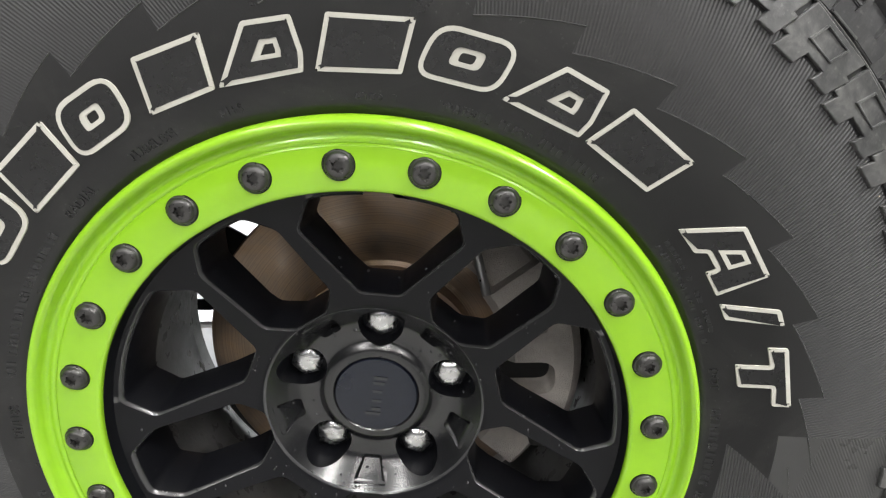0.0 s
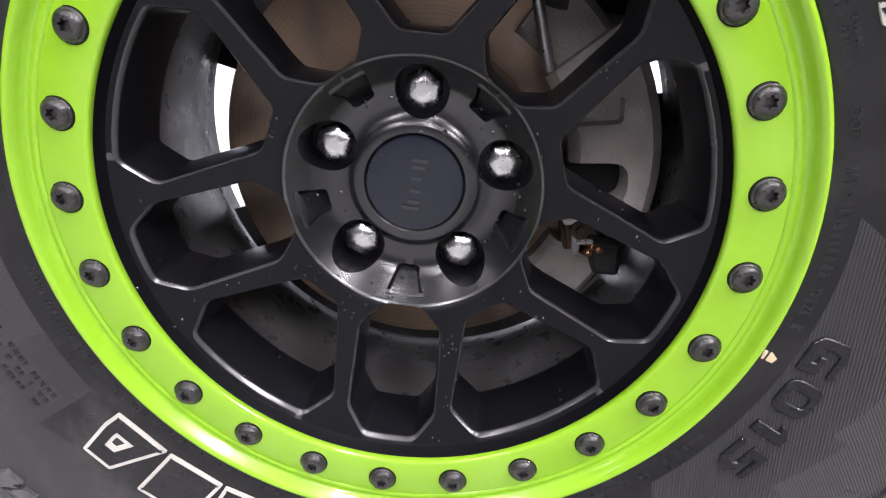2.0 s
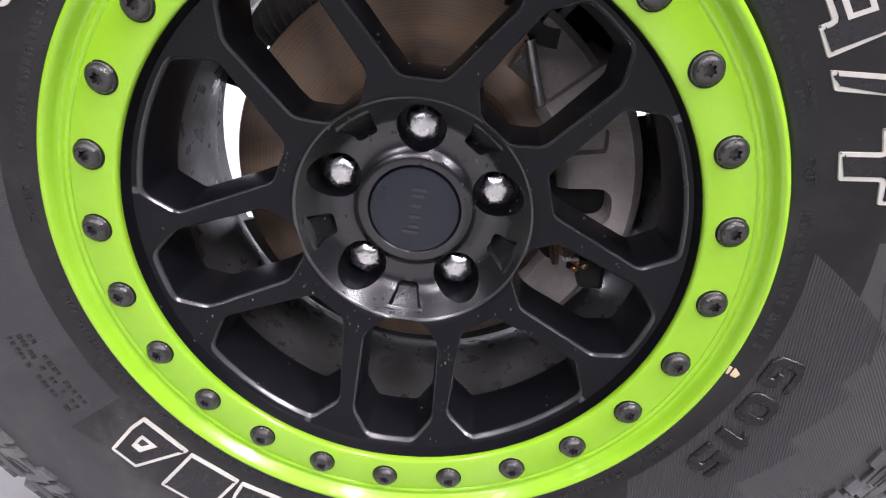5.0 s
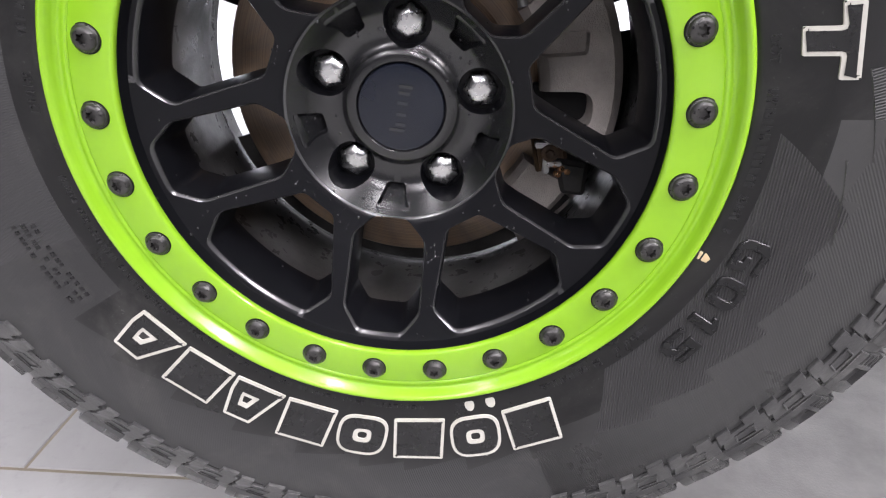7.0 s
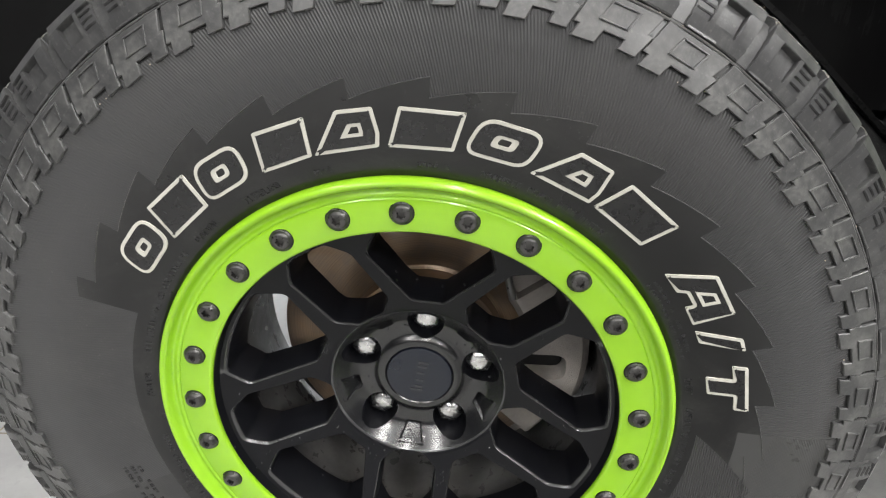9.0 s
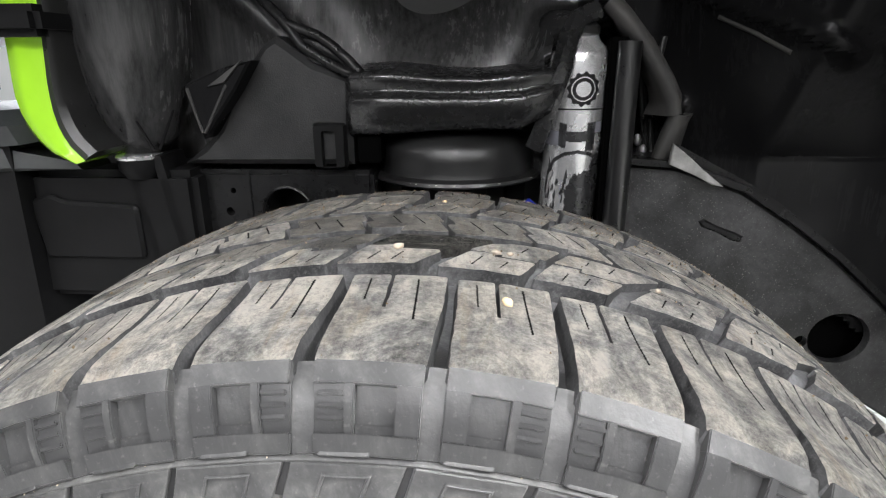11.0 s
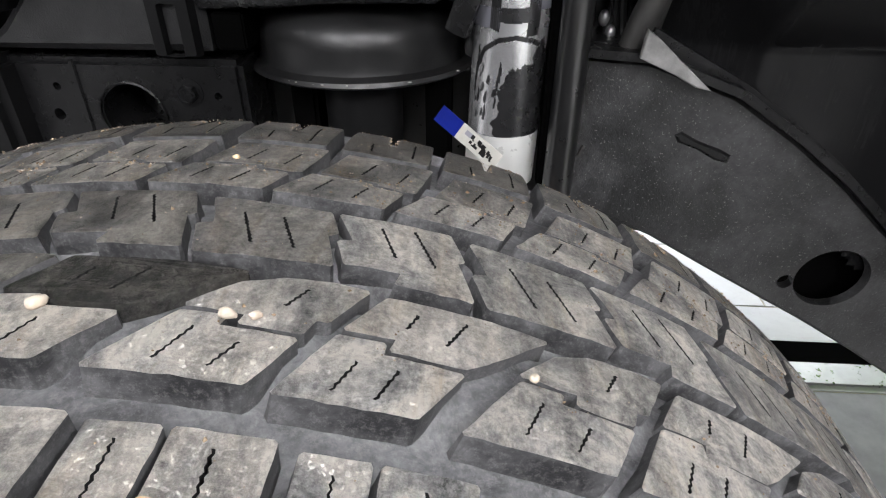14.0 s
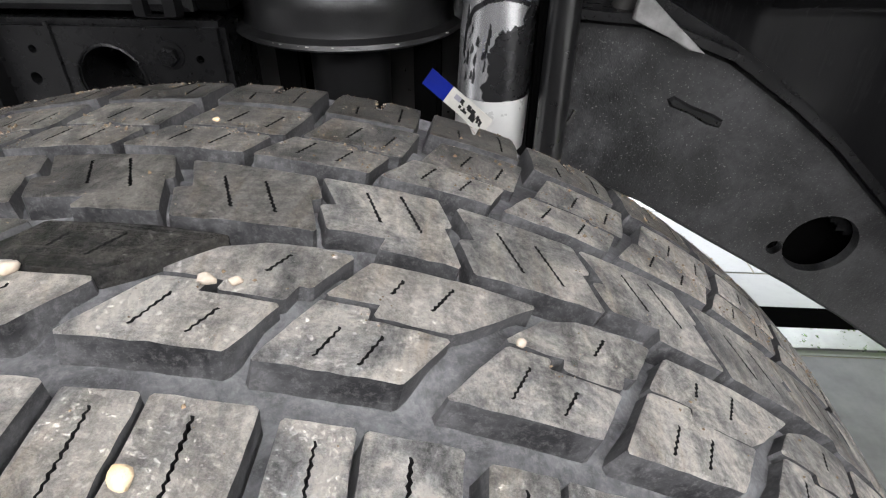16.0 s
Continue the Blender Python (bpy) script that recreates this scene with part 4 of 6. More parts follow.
def stretched(me, f):
    """A copy of a mesh about the axle, its angles stretched by f."""
    out = me.copy()
    for v in out.vertices:
        a = math.atan2(v.co.x, v.co.z) * f
        r = math.hypot(v.co.x, v.co.z)
        v.co.x, v.co.z = r * math.sin(a), r * math.cos(a)
    return out


wrapped = [(s + 180) % 360 - 180 for s in STARTS]
NEAR = [k for k in range(COUNT) if -70 < wrapped[k] < 62]
FAR = [k for k in range(COUNT) if k not in NEAR]
plain_blocks, crumbs = [], []
soil = random.Random(31)
for k in NEAR + FAR[:1]:
    here = wrapped[k]
    for i, (outline, slits) in enumerate(STEPPED if k % 2 else POINTED):
        bm = bmesh.new()
        if k in NEAR:
            tread_block(bm, outline, slits, here, STRETCH[k], 100 * k + i)
        else:
            tread_block(bm, outline, slits, 180.0, STRETCH[k], i)
        # blocks of the far and left rows have darker tops, one is wet
        top, side = TREAD, BLOCK_SIDE
        if (i == 2 and -16 < here < 6) or (i == 3 and here < 4) or (i == 4 and here < 16) or i == 5 or (i == 1 and here < -6):
            top = DARKEST_ROW if i == 5 and here < 25 else DARK_ROW
        if i == 1 and abs(here + 3.6) < 0.5:
            top = side = WET
        if abs(here - 5) < 42:
            # soil crumbs lie on the top, most of them on the far rows and towards the edges
            n = len(outline)
            cd, cy = sum(p[0] for p in outline) / n, sum(p[1] for p in outline) / n
            for _ in range(0 if top is WET else 60 if cy > 0.22 else 10):
                j, u, w = soil.randrange(n), soil.random(), soil.uniform(0.25, 1.0) ** 0.5 * 0.97
                d = outline[j][0] * (1 - u) + outline[(j + 1) % n][0] * u
                y = outline[j][1] * (1 - u) + outline[(j + 1) % n][1] * u
                crumbs.append((here + (cd + (d - cd) * w) * STRETCH[k], cy + (y - cy) * w))
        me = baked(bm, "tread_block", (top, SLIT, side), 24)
        if k not in NEAR:
            plain_blocks.append(me)
            continue
        ob = new("tread_block", me)
        ob.parent = tyre
        if top is WET:
            tagged(ob, "wet black tread block")
        ob.matrix_basis = pose(0, 0, 0, 0, here, 0)
    if k in NEAR:
        for turn, name, me in shoulder_sets:
            if turn == 1 - k % 2:
                continue
            ob = new(name, stretched(me, STRETCH[k]) if abs(STRETCH[k] - 1) > 0.02 else me)
            ob.parent = tyre
            ob.matrix_basis = pose(0, 0, 0, 0, here, 0)
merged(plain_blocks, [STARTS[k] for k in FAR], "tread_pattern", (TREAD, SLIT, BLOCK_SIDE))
merged([me for turn, _, me in shoulder_sets if turn != 1], [STARTS[k] for k in FAR], "shoulder_pattern", (SHOULDER,))

# ---------------------------------------------------------------- sidewall lettering

def glyph(bm, outline, phi, r0, high, up, depth=0.0012, mat=0, hole=None, wide=1.0):
    """A raised flat shape on the sidewall. outline: (along, up) in metres from the letter's middle foot."""
    def at(p, lift):
        r = r0 + p[1]
        return polar(phi + math.degrees(p[0] / r), r, side_y(r) - lift)
    if hole:
        vo = [[bm.verts.new(at(p, l)) for p in outline] for l in (-0.001, up)]
        vi = [[bm.verts.new(at(p, l)) for p in hole] for l in (-0.001, up)]
        n = len(outline)
        for i in range(n):
            j = (i + 1) % n
            for quad in ((vo[0][i], vo[0][j], vo[1][j], vo[1][i]), (vi[0][i], vi[0][j], vi[1][j], vi[1][i]), (vo[1][i], vo[1][j], vi[1][j], vi[1][i])):
                bm.faces.new(quad).material_index = mat
    else:
        loft(bm, [[at(p, -0.001) for p in outline], [at(p, up * 0.7) for p in outline], [at(p, up) for p in offset_loop(outline, -0.0005)]], False, True, mat)


def plain_mark(phi, width, r0, high, shape, slant):
    """One mark of the maker's lettering as a plain outlined shape: cream border, dark raised middle."""
    w = width / 2
    sk = lambda x, h: (x + slant * (h / high - 0.5), h)
    if shape == "round":
        pts = rounded([sk(-w, 0), sk(w, 0), sk(w, high), sk(-w, high)], high * 0.42, 6)
    elif shape == "peak":
        pts = rounded([sk(-w, 0), sk(w, 0), sk(w, high * 0.35), sk(w * 0.75, high), sk(-w * 0.35, high)], 0.0015, 2)
    else:
        pts = rounded([sk(-w, 0), sk(w, 0), sk(w, high), sk(-w, high)], 0.0014, 2)
    bm = bmesh.new()
    glyph(bm, pts, phi, r0, high, 0.0014, hole=offset_loop(pts, -0.0027))
    part("letter_outline", bm, CREAM, tyre)
    bm = bmesh.new()
    core = offset_loop(pts, -0.0029)
    if shape in ("round", "peak"):
        c = (sum(p[0] for p in core) / len(core), sum(p[1] for p in core) / len(core))
        small = [(c[0] + (p[0] - c[0]) * 0.42, c[1] + (p[1] - c[1]) * 0.42) for p in core]
        glyph(bm, core, phi, r0, high, 0.0019, hole=small)
        part("letter_core", bm, LETTER, tyre)
        bm = bmesh.new()
        glyph(bm, small, phi, r0, high, 0.0013, hole=[(c[0] + (p[0] - c[0]) * 0.5, c[1] + (p[1] - c[1]) * 0.5) for p in small])
        part("letter_counter", bm, CREAM, tyre)
    else:
        c = (sum(p[0] for p in core) / len(core), sum(p[1] for p in core) / len(core))
        glyph(bm, core, phi, r0, high, 0.0019, hole=[(c[0] + (p[0] - c[0]) * 0.02, c[1] + (p[1] - c[1]) * 0.02) for p in core])
        part("letter_core", bm, LETTER, tyre)


for phi, wdeg, shape in ((-51.2, 10.2, "round"), (-40.6, 10.2, "bar"), (-30.4, 10.0, "round"), (-18.9, 9.6, "bar"), (-8.4, 11.4, "peak"),
                         (3.8, 11.2, "bar"), (15.6, 11.2, "round"), (27.3, 11.6, "peak"), (39.2, 11.4, "bar")):
    plain_mark(phi, radians(wdeg) * 0.278 * 0.90, 0.2625, 0.0305, shape, 0.0075)
for k, shape in enumerate(("bar", "round", "bar", "round", "bar", "peak", "bar", "peak")):
    plain_mark(156.0 + 10.55 * k, radians(10.55) * 0.28 * 0.88, 0.2595, 0.0405, shape, 0.004)


def text_mesh(body, offset=0.0, shear=0.0):
    cu = bpy.data.curves.new("text", "FONT")
    cu.body, cu.size, cu.offset, cu.shear, cu.resolution_u = body, 1.0, offset, shear, 4
    return evaluated(new("text", cu))


def sidewall_text(body, phi, r0, high, lift, mat, name, offset=0.0, shear=0.0, width=None, box_of=None):
    """Built-in font letters laid on the sidewall, the feet at radius r0, the middle at phi."""
    me = text_mesh(body, offset, shear)
    ref = box_of or me
    xs, ys = [v.co.x for v in ref.vertices], [v.co.y for v in ref.vertices]
    x0, x1, y0, y1 = min(xs), max(xs), min(ys), max(ys)
    sy = high / (y1 - y0)
    sx = width / (x1 - x0) if width else sy
    bm = bmesh.new()
    bm.from_mesh(me)
    bmesh.ops.triangulate(bm, faces=bm.faces[:])
    top = bmesh.ops.extrude_face_region(bm, geom=bm.faces[:])
    raised = {v for v in top["geom"] if isinstance(v, bmesh.types.BMVert)}
    for v in bm.verts:
        u, h = (v.co.x - (x0 + x1) / 2) * sx, (v.co.y - y0) * sy
        r = r0 + h
        v.co = polar(phi + math.degrees(u / r), r, side_y(r) - (lift if v in raised else -0.0005))
    ob = part(name, bm, mat, tyre, "", 25)
    return me


def outlined_letter(points, counter, phi, r0, wide, high, slant):
    """A block letter with a cream border and a dark raised middle; points in a unit box."""
    fit = lambda ps: [((x - 0.5) * wide + slant * (y - 0.5), y * high) for x, y in ps]
    out = rounded(fit(points), 0.0012, 2)
    bm = bmesh.new()
    glyph(bm, out, phi, r0, high, 0.0014, hole=offset_loop(out, -0.0027))
    part("letter_outline", bm, CREAM, tyre)
    bm = bmesh.new()
    core = offset_loop(out, -0.0029)
    at = lambda p, lift: polar(phi + math.degrees(p[0] / (r0 + p[1])), r0 + p[1], side_y(r0 + p[1]) - lift)
    rows = loft(bm, [[at(p, -0.001) for p in core], [at(p, 0.0019) for p in core]], False, False)
    for tri in geometry.tessellate_polygon([[Vector((p[0], p[1], 0)) for p in core]]):
        bm.faces.new([rows[1][i] for i in tri])
    part("letter_core", bm, LETTER, tyre)
    if counter:
        bm = bmesh.new()
        hole = fit(counter)
        glyph(bm, offset_loop(hole, 0.0026), phi, r0, high, 0.0023, hole=hole)
        part("letter_counter", bm, CREAM, tyre)


outlined_letter([(0, 0), (0.27, 1), (0.97, 1), (1, 0), (0.66, 0), (0.66, 0.2), (0.42, 0.2), (0.36, 0)], [(0.50, 0.46), (0.66, 0.46), (0.67, 0.70), (0.57, 0.70)], 57.2, 0.2625, 0.054, 0.0325, 0.004)
outlined_letter([(0, 0), (0.46, 0), (1, 1), (0.54, 1)], None, 67.2, 0.2625, 0.026, 0.0325, 0.002)
outlined_letter([(0, 0.64), (0, 1), (1, 1), (1, 0.64), (0.69, 0.64), (0.69, 0), (0.31, 0), (0.31, 0.64)], None, 77.2, 0.2625, 0.046, 0.0325, 0.006)
NUMERALS = {
    "G": [(0.25, 0), (1, 0), (1, 0.55), (0.5, 0.55), (0.5, 0.36), (0.7, 0.36), (0.7, 0.2), (0.36, 0.2), (0.3, 0.28), (0.3, 0.72), (0.36, 0.8), (1, 0.8), (1, 1), (0.25, 1), (0, 0.8), (0, 0.2)],
    "1": [(0.3, 0), (0.8, 0), (0.8, 1), (0.4, 1), (0, 0.78), (0, 0.60), (0.3, 0.68)],
    "5": [(0, 0), (0.75, 0), (1, 0.2), (1, 0.5), (0.8, 0.66), (0.3, 0.66), (0.3, 0.79), (0.95, 0.79), (0.95, 1), (0, 1), (0, 0.46), (0.62, 0.46), (0.69, 0.38), (0.69, 0.27), (0.6, 0.2), (0, 0.2)],
}


def raised_numeral(ch, phi, r0, wide, high):
    """One bold moulded numeral with a chamfered edge."""
    at = lambda p, lift: polar(phi + math.degrees(p[0] / (r0 + p[1])), r0 + p[1], side_y(r0 + p[1]) - lift)
    fit = lambda ps: [((x - 0.5) * wide, y * high) for x, y in ps]
    bm = bmesh.new()
    if ch == "0":
        out = rounded(fit([(0, 0), (1, 0), (1, 1), (0, 1)]), 0.0085, 5)
        inn = rounded(fit([(0.31, 0.22), (0.69, 0.22), (0.69, 0.78), (0.31, 0.78)]), 0.003, 5)
        rows = [[bm.verts.new(at(p, l)) for p in ps] for ps, l in ((out, -0.001), (out, 0.0014), (offset_loop(out, -0.0007), 0.002), (offset_loop(inn, 0.0007), 0.002), (inn, 0.0014), (inn, -0.001))]
        n = len(out)
        for a, b in zip(rows, rows[1:]):
            for i in range(n):
                j = (i + 1) % n
                bm.faces.new((a[i], a[j], b[j], b[i]))
    else:
        out = rounded(fit(NUMERALS[ch]), 0.0006, 2)
        top = offset_loop(out, -0.0007)
        rows = loft(bm, [[at(p, -0.001) for p in out], [at(p, 0.0014) for p in out], [at(p, 0.002) for p in top]], False, False)
        for tri in geometry.tessellate_polygon([[Vector((p[0], p[1], 0)) for p in top]]):
            bm.faces.new([rows[2][i] for i in tri])
    return part("raised_numeral", bm, LETTER, tyre, "", 25)


for ch, phi, wide, r0 in (("G", 108.4, 0.026, 0.2610), ("0", 115.2, 0.026, 0.2630), ("1", 121.2, 0.017, 0.2655), ("5", 126.8, 0.025, 0.2670)):
    raised_numeral(ch, phi, r0, wide, 0.0228)
for words, phi, r0 in (("TUBELESS", -27, 0.2462), ("M+S", -14.5, 0.2462), ("RADIAL", -41, 0.2462), ("DOT", 77, 0.2462), ("121/118S", -84, 0.2462), ("E4", 139.5, 0.2475)):
    sidewall_text(words, phi, r0, 0.0058, 0.0007, LETTER, "small_lettering", 0.01)
# small moulded print that cannot be read
rng = random.Random(5)
for a0, a1, rr, hh in ((-75, -48, 0.2465, 0.0055), (2, 8, 0.2465, 0.004), (14, 40, 0.2462, 0.0058), (52, 70, 0.2455, 0.0035), (52, 68, 0.2515, 0.003), (83, 106, 0.2462, 0.006),
                       (128, 136, 0.2475, 0.004), (142, 152, 0.2475, 0.005), (176, 232, 0.2455, 0.004), (232, 262, 0.2462, 0.005), (-118, -104, 0.285, 0.0035), (-118, -104, 0.292, 0.0035), (-118, -104, 0.299, 0.0035)):
    bm = bmesh.new()
    a = a0
    while a < a1:
        wd = rng.uniform(0.5, 0.95)
        if rng.random() < 0.86:
            glyph(bm, [(-wd * 0.0022, 0), (wd * 0.0022, 0), (wd * 0.0022, hh * rng.uniform(0.75, 1)), (-wd * 0.0022, hh)], a, rr, hh, 0.0006)
        a += wd * 1.35
    part("moulded_print", bm, LETTER, tyre)
# thin raised lightning edges round the lettering
for k in range(-6, 13):
    s0 = math.degrees((k + 16) / 5.2 - 3.2)
    if not -70 < s0 < 96:
        continue
    bm = bmesh.new()
    prev = None
    for i in range(9):
        f = i / 8
        a, r = s0 + f * math.degrees(1 / 5.2), 0.3 + 0.015 * f
        cur = [bm.verts.new(polar(a, r + d, side_y(r) - l)) for d, l in ((-0.0006, -0.0003), (0, 0.0007), (0.0006, -0.0003))]
        if prev:
            for j in range(2):
                bm.faces.new((prev[j], prev[j + 1], cur[j + 1], cur[j]))
        prev = cur
    part("lightning_ridge", bm, SHOULDER, tyre)
# two paint dots and a small label scrap by the rim
for phi in (162.0, 166.3):
    bm = bmesh.new()
    glyph(bm, [(0.0042 * math.cos(k * math.pi / 8), 0.0058 + 0.0056 * math.sin(k * math.pi / 8)) for k in range(16)], phi, 0.2432, 0.011, 0.0004)
    part("paint_dot", bm, CREAM, tyre, "round white paint dot")
bm = bmesh.new()
glyph(bm, [(-0.003, 0), (0.0035, 0.001), (0.003, 0.0075), (-0.001, 0.0085), (-0.0038, 0.004)], 111.5, 0.2415, 0.008, 0.0005)
part("label_scrap", bm, OCHRE, tyre, "torn tan scrap of label")

# ---------------------------------------------------------------- brake behind the spokes
brake = thing("brake", (0, 0, HUB), "rust-tinted brake disc with grey cast caliper behind the wheel", "brake")
part("brake_disc", revolve([(0.06, 0.118), (0.078, 0.118), (0.086, 0.122), (0.088, 0.138), (0.092, 0.1405), (0.163, 0.1405), (0.1645, 0.142), (0.1645, 0.147), (0.161, 0.149),
                            (0.161, 0.158), (0.1645, 0.16), (0.1645, 0.167), (0.09, 0.168), (0.06, 0.168)], 160, True), DISC, brake, "turned brake disc with brown rust tint", 30)
part("hub_flange", revolve([(0.0001, 0.1), (0.04, 0.1), (0.07, 0.112), (0.07, 0.2), (0.0001, 0.2)], 64), CAST, brake)


def arc_plate(bm, a0, a1, r0, r1, y0, y1, seg=14, bevel=0.004, mat=0):
    """A solid piece of a ring about the axle."""
    loops = []
    for k in range(seg + 1):
        a = a0 + (a1 - a0) * k / seg
        loops.append([polar(a, *p) for p in ((r0, y0 + bevel), (r0 + bevel, y0), (r1 - bevel, y0), (r1, y0 + bevel), (r1, y1), (r0, y1))])
    loft(bm, loops, True, True, mat)


bm = bmesh.new()
arc_plate(bm, 54, 107, 0.112, 0.180, 0.108, 0.215, 18, 0.008)
hole = bmesh.new()
for a, r, w, h in ((95.5, 0.126, 0.030, 0.0155),):
    c = polar(a, r, 0)
    pts = rounded([(c.x + sx * w, c.z + sz * h) for sx, sz in ((-1, -1), (1, -1), (1, 1), (-1, 1))], 0.013, 5)
    loft(hole, [[(x, 0.09, z) for x, z in offset_loop(pts, 0.005)], [(x, 0.112, z) for x, z in pts], [(x, 0.16, z) for x, z in offset_loop(pts, -0.002)]])
c = polar(73, 0.128, 0)
pts = rounded([(c.x - 0.034, c.z - 0.008), (c.x + 0.026, c.z - 0.004), (c.x + 0.026, c.z + 0.016), (c.x - 0.034, c.z + 0.012)], 0.004, 3)
loft(hole, [[(x, 0.09, z) for x, z in offset_loop(pts, 0.003)], [(x, 0.116, z) for x, z in offset_loop(pts, -0.002)]])
mesh_part("caliper", carved(bm, hole), CAST, brake, "grey-brown cast iron caliper", 40)
# black filler plate that paints the shade in the caliper's opening
bm = bmesh.new()
c = polar(95.5, 0.126, 0)
slab(bm, [(c.x - 0.033, c.z - 0.018), (c.x + 0.033, c.z - 0.018), (c.x + 0.033, c.z + 0.018), (c.x - 0.033, c.z + 0.018)], 0.132, 0.1395, 0.001)
part("caliper_piston", bm, INK, brake, "black plate standing in for shade in the caliper recess")
# added black arcs that cover parts of the bright gap behind the barrel
for a0, a1, r0 in ((79, 128, 0.160), (44, 71, 0.160), (-71, -58, 0.160)):
    bm = bmesh.new()
    arc_plate(bm, a0, a1, r0, 0.212, 0.2145, 0.2175, 20, 0.001)
    part("backing_plate", bm, INK, brake, "black arc added to block the bright gap behind the barrel")
for a0, a1, y0 in ((36, 56, 0.122), (120, 134, 0.118)):
    bm = bmesh.new()
    arc_plate(bm, a0, a1, 0.118, 0.17, y0, 0.2, 8, 0.006)
    part("caliper_bracket", bm, CAST, brake, "cast caliper bracket", 40)
K = lambda ps: [(x, z - HUB) for x, z in ps]
bm = bmesh.new()
slab(bm, rounded(K([(0.106, 0.389), (0.134, 0.384), (0.141, 0.362), (0.113, 0.350)]), 0.004, 3), 0.112, 0.135, 0.003)
part("pad_carrier", bm, RUST, brake, "rusty cast pad carrier", 40)
bm = bmesh.new()
slab(bm, rounded(K([(0.128, 0.366), (0.158, 0.362), (0.157, 0.331), (0.136, 0.333)]), 0.004, 3), 0.106, 0.135, 0.004)
part("pad_block", bm, SHIELD, brake, "dark grey brake pad block", 40)
for x0, x1, z0, z1, y in ((0.118, 0.124, 0.352, 0.383, 0.107), (0.110, 0.130, 0.376, 0.381, 0.105), (0.121, 0.134, 0.360, 0.364, 0.104)):
    bm = bmesh.new()
    box(bm, x0, x1, y, y + 0.012, z0 - HUB, z1 - HUB, 0.001)
    part("pad_spring", bm, STEEL, brake, "bright steel pad spring", 40)
bm = bmesh.new()
turned(bm, (0.123, 0.109, 0.372 - HUB), (0, -1, 0.1), [(-0.004, 0.0075), (0.006, 0.0075), (0.007, 0.005)], 20)
turned(bm, (0.123, 0.103, 0.3722 - HUB), (0, -1, 0.1), [(0, 0.005), (0.003, 0.0035)], 6)
part("slide_pin", bm, RUST, brake, "brown slide pin head")
for x, z in ((0.128, 0.361), (0.134, 0.357), (0.139, 0.3545), (0.131, 0.352)):
    bm = bmesh.new()
    turned(bm, (x, 0.108, z - HUB), (0.3, -1, 0.2), [(-0.003, 0.0028), (0.003, 0.0028), (0.004, 0.0015)], 10)
    part("spring_clip", bm, COPPER, brake, "small copper-coloured spring clip")
bm = bmesh.new()
rod(bm, (0.30, 0.22, 0.352 - HUB), (0.10, 0.19, 0.255 - HUB), 0.017, 0.017, 20)
part("tie_rod", bm, CAST, brake, "dull grey steering rod")
bm = bmesh.new()
slab(bm, K([(-0.262, 0.352), (-0.243, 0.372), (-0.236, 0.330), (-0.226, 0.300), (-0.262, 0.300)]), 0.205, 0.225, 0.004)
part("knuckle_arm", bm, CAST, brake, "grey cast arm behind the barrel")
bm = bmesh.new()
arc_plate(bm, 128, 252, 0.075, 0.197, 0.178, 0.183, 40, 0.002)
part("dust_shield", bm, SHIELD, brake, "dark dust shield behind the disc")
bm = bmesh.new()
arc_plate(bm, -12, 40, 0.10, 0.192, 0.178, 0.183, 24, 0.002)
part("upper_shield", bm, UNDERBODY, brake, "black upper shield")
bm = bmesh.new()
rod(bm, (0.083, 0.112, 0.118), (0.094, 0.113, 0.070), 0.0042, seg=14)
part("brake_line", bm, STEEL, brake, "thin bright brake line")
bm = bmesh.new()
sweep(bm, [polar(a, 0.158 + 0.006 * math.sin(a * 0.3), 0.13) for a in range(24, 44, 2)], [(-0.008, -0.008), (0.008, -0.008), (0.009, 0.006), (-0.006, 0.009)])
part("hose_bracket", bm, INK, brake, "black hose bracket")

# ---------------------------------------------------------------- behind the tyre: rail, spring seat, damper, liner
rail = thing("frame_rail", (-0.3, 0.6, 0.77), "black painted steel frame rail with round holes", "frame rail")


def under(ob, origin):
    ob.matrix_basis = Matrix.Translation(-Vector(origin))
    return ob


RO = (-0.3, 0.6, 0.77)
bm = bmesh.new()
box(bm, -0.9, -0.091, 0.552, 0.64, 0.70, 0.826, 0.006)
h = bmesh.new()
turned(h, (-0.211, 0.5, 0.770), (0, 1, 0), [(0, 0.0315), (0.13, 0.0315)], 40)
for x, z, r in ((-0.291, 0.769, 0.006), (-0.284, 0.798, 0.004), (-0.119, 0.791, 0.004)):
    turned(h, (x, 0.5, z), (0, 1, 0), [(0, r), (0.07, r)], 16)
under(mesh_part("rail_front", carved(bm, h), FRAME, rail, "", 30), RO)
bm = bmesh.new()
turned(bm, (-0.211, 0.5535, 0.770), (0, -1, 0), [(-0.002, 0.0355), (0.003, 0.0350), (0.004, 0.0330), (-0.03, 0.0312)], 48, 0, False)
under(part("hole_collar", bm, FRAME, rail), RO)
bm = bmesh.new()
turned(bm, (-0.147, 0.5525, 0.795), (0, -1, 0), [(0, 0.0135), (0.002, 0.0135), (0.0022, 0.0095)], 24)
turned(bm, (-0.147, 0.551, 0.795), (0, -1, 0), [(0, 0.0095), (0.008, 0.0095), (0.0095, 0.0075)], 6)
under(part("rail_bolt", bm, FRAME, rail, "hexagonal bolt head", 20), RO)
bm = bmesh.new()
box(bm, -0.2635, -0.258, 0.5495, 0.553, 0.702, 0.825, 0.001)
under(part("rail_seam", bm, FRAME, rail), RO)
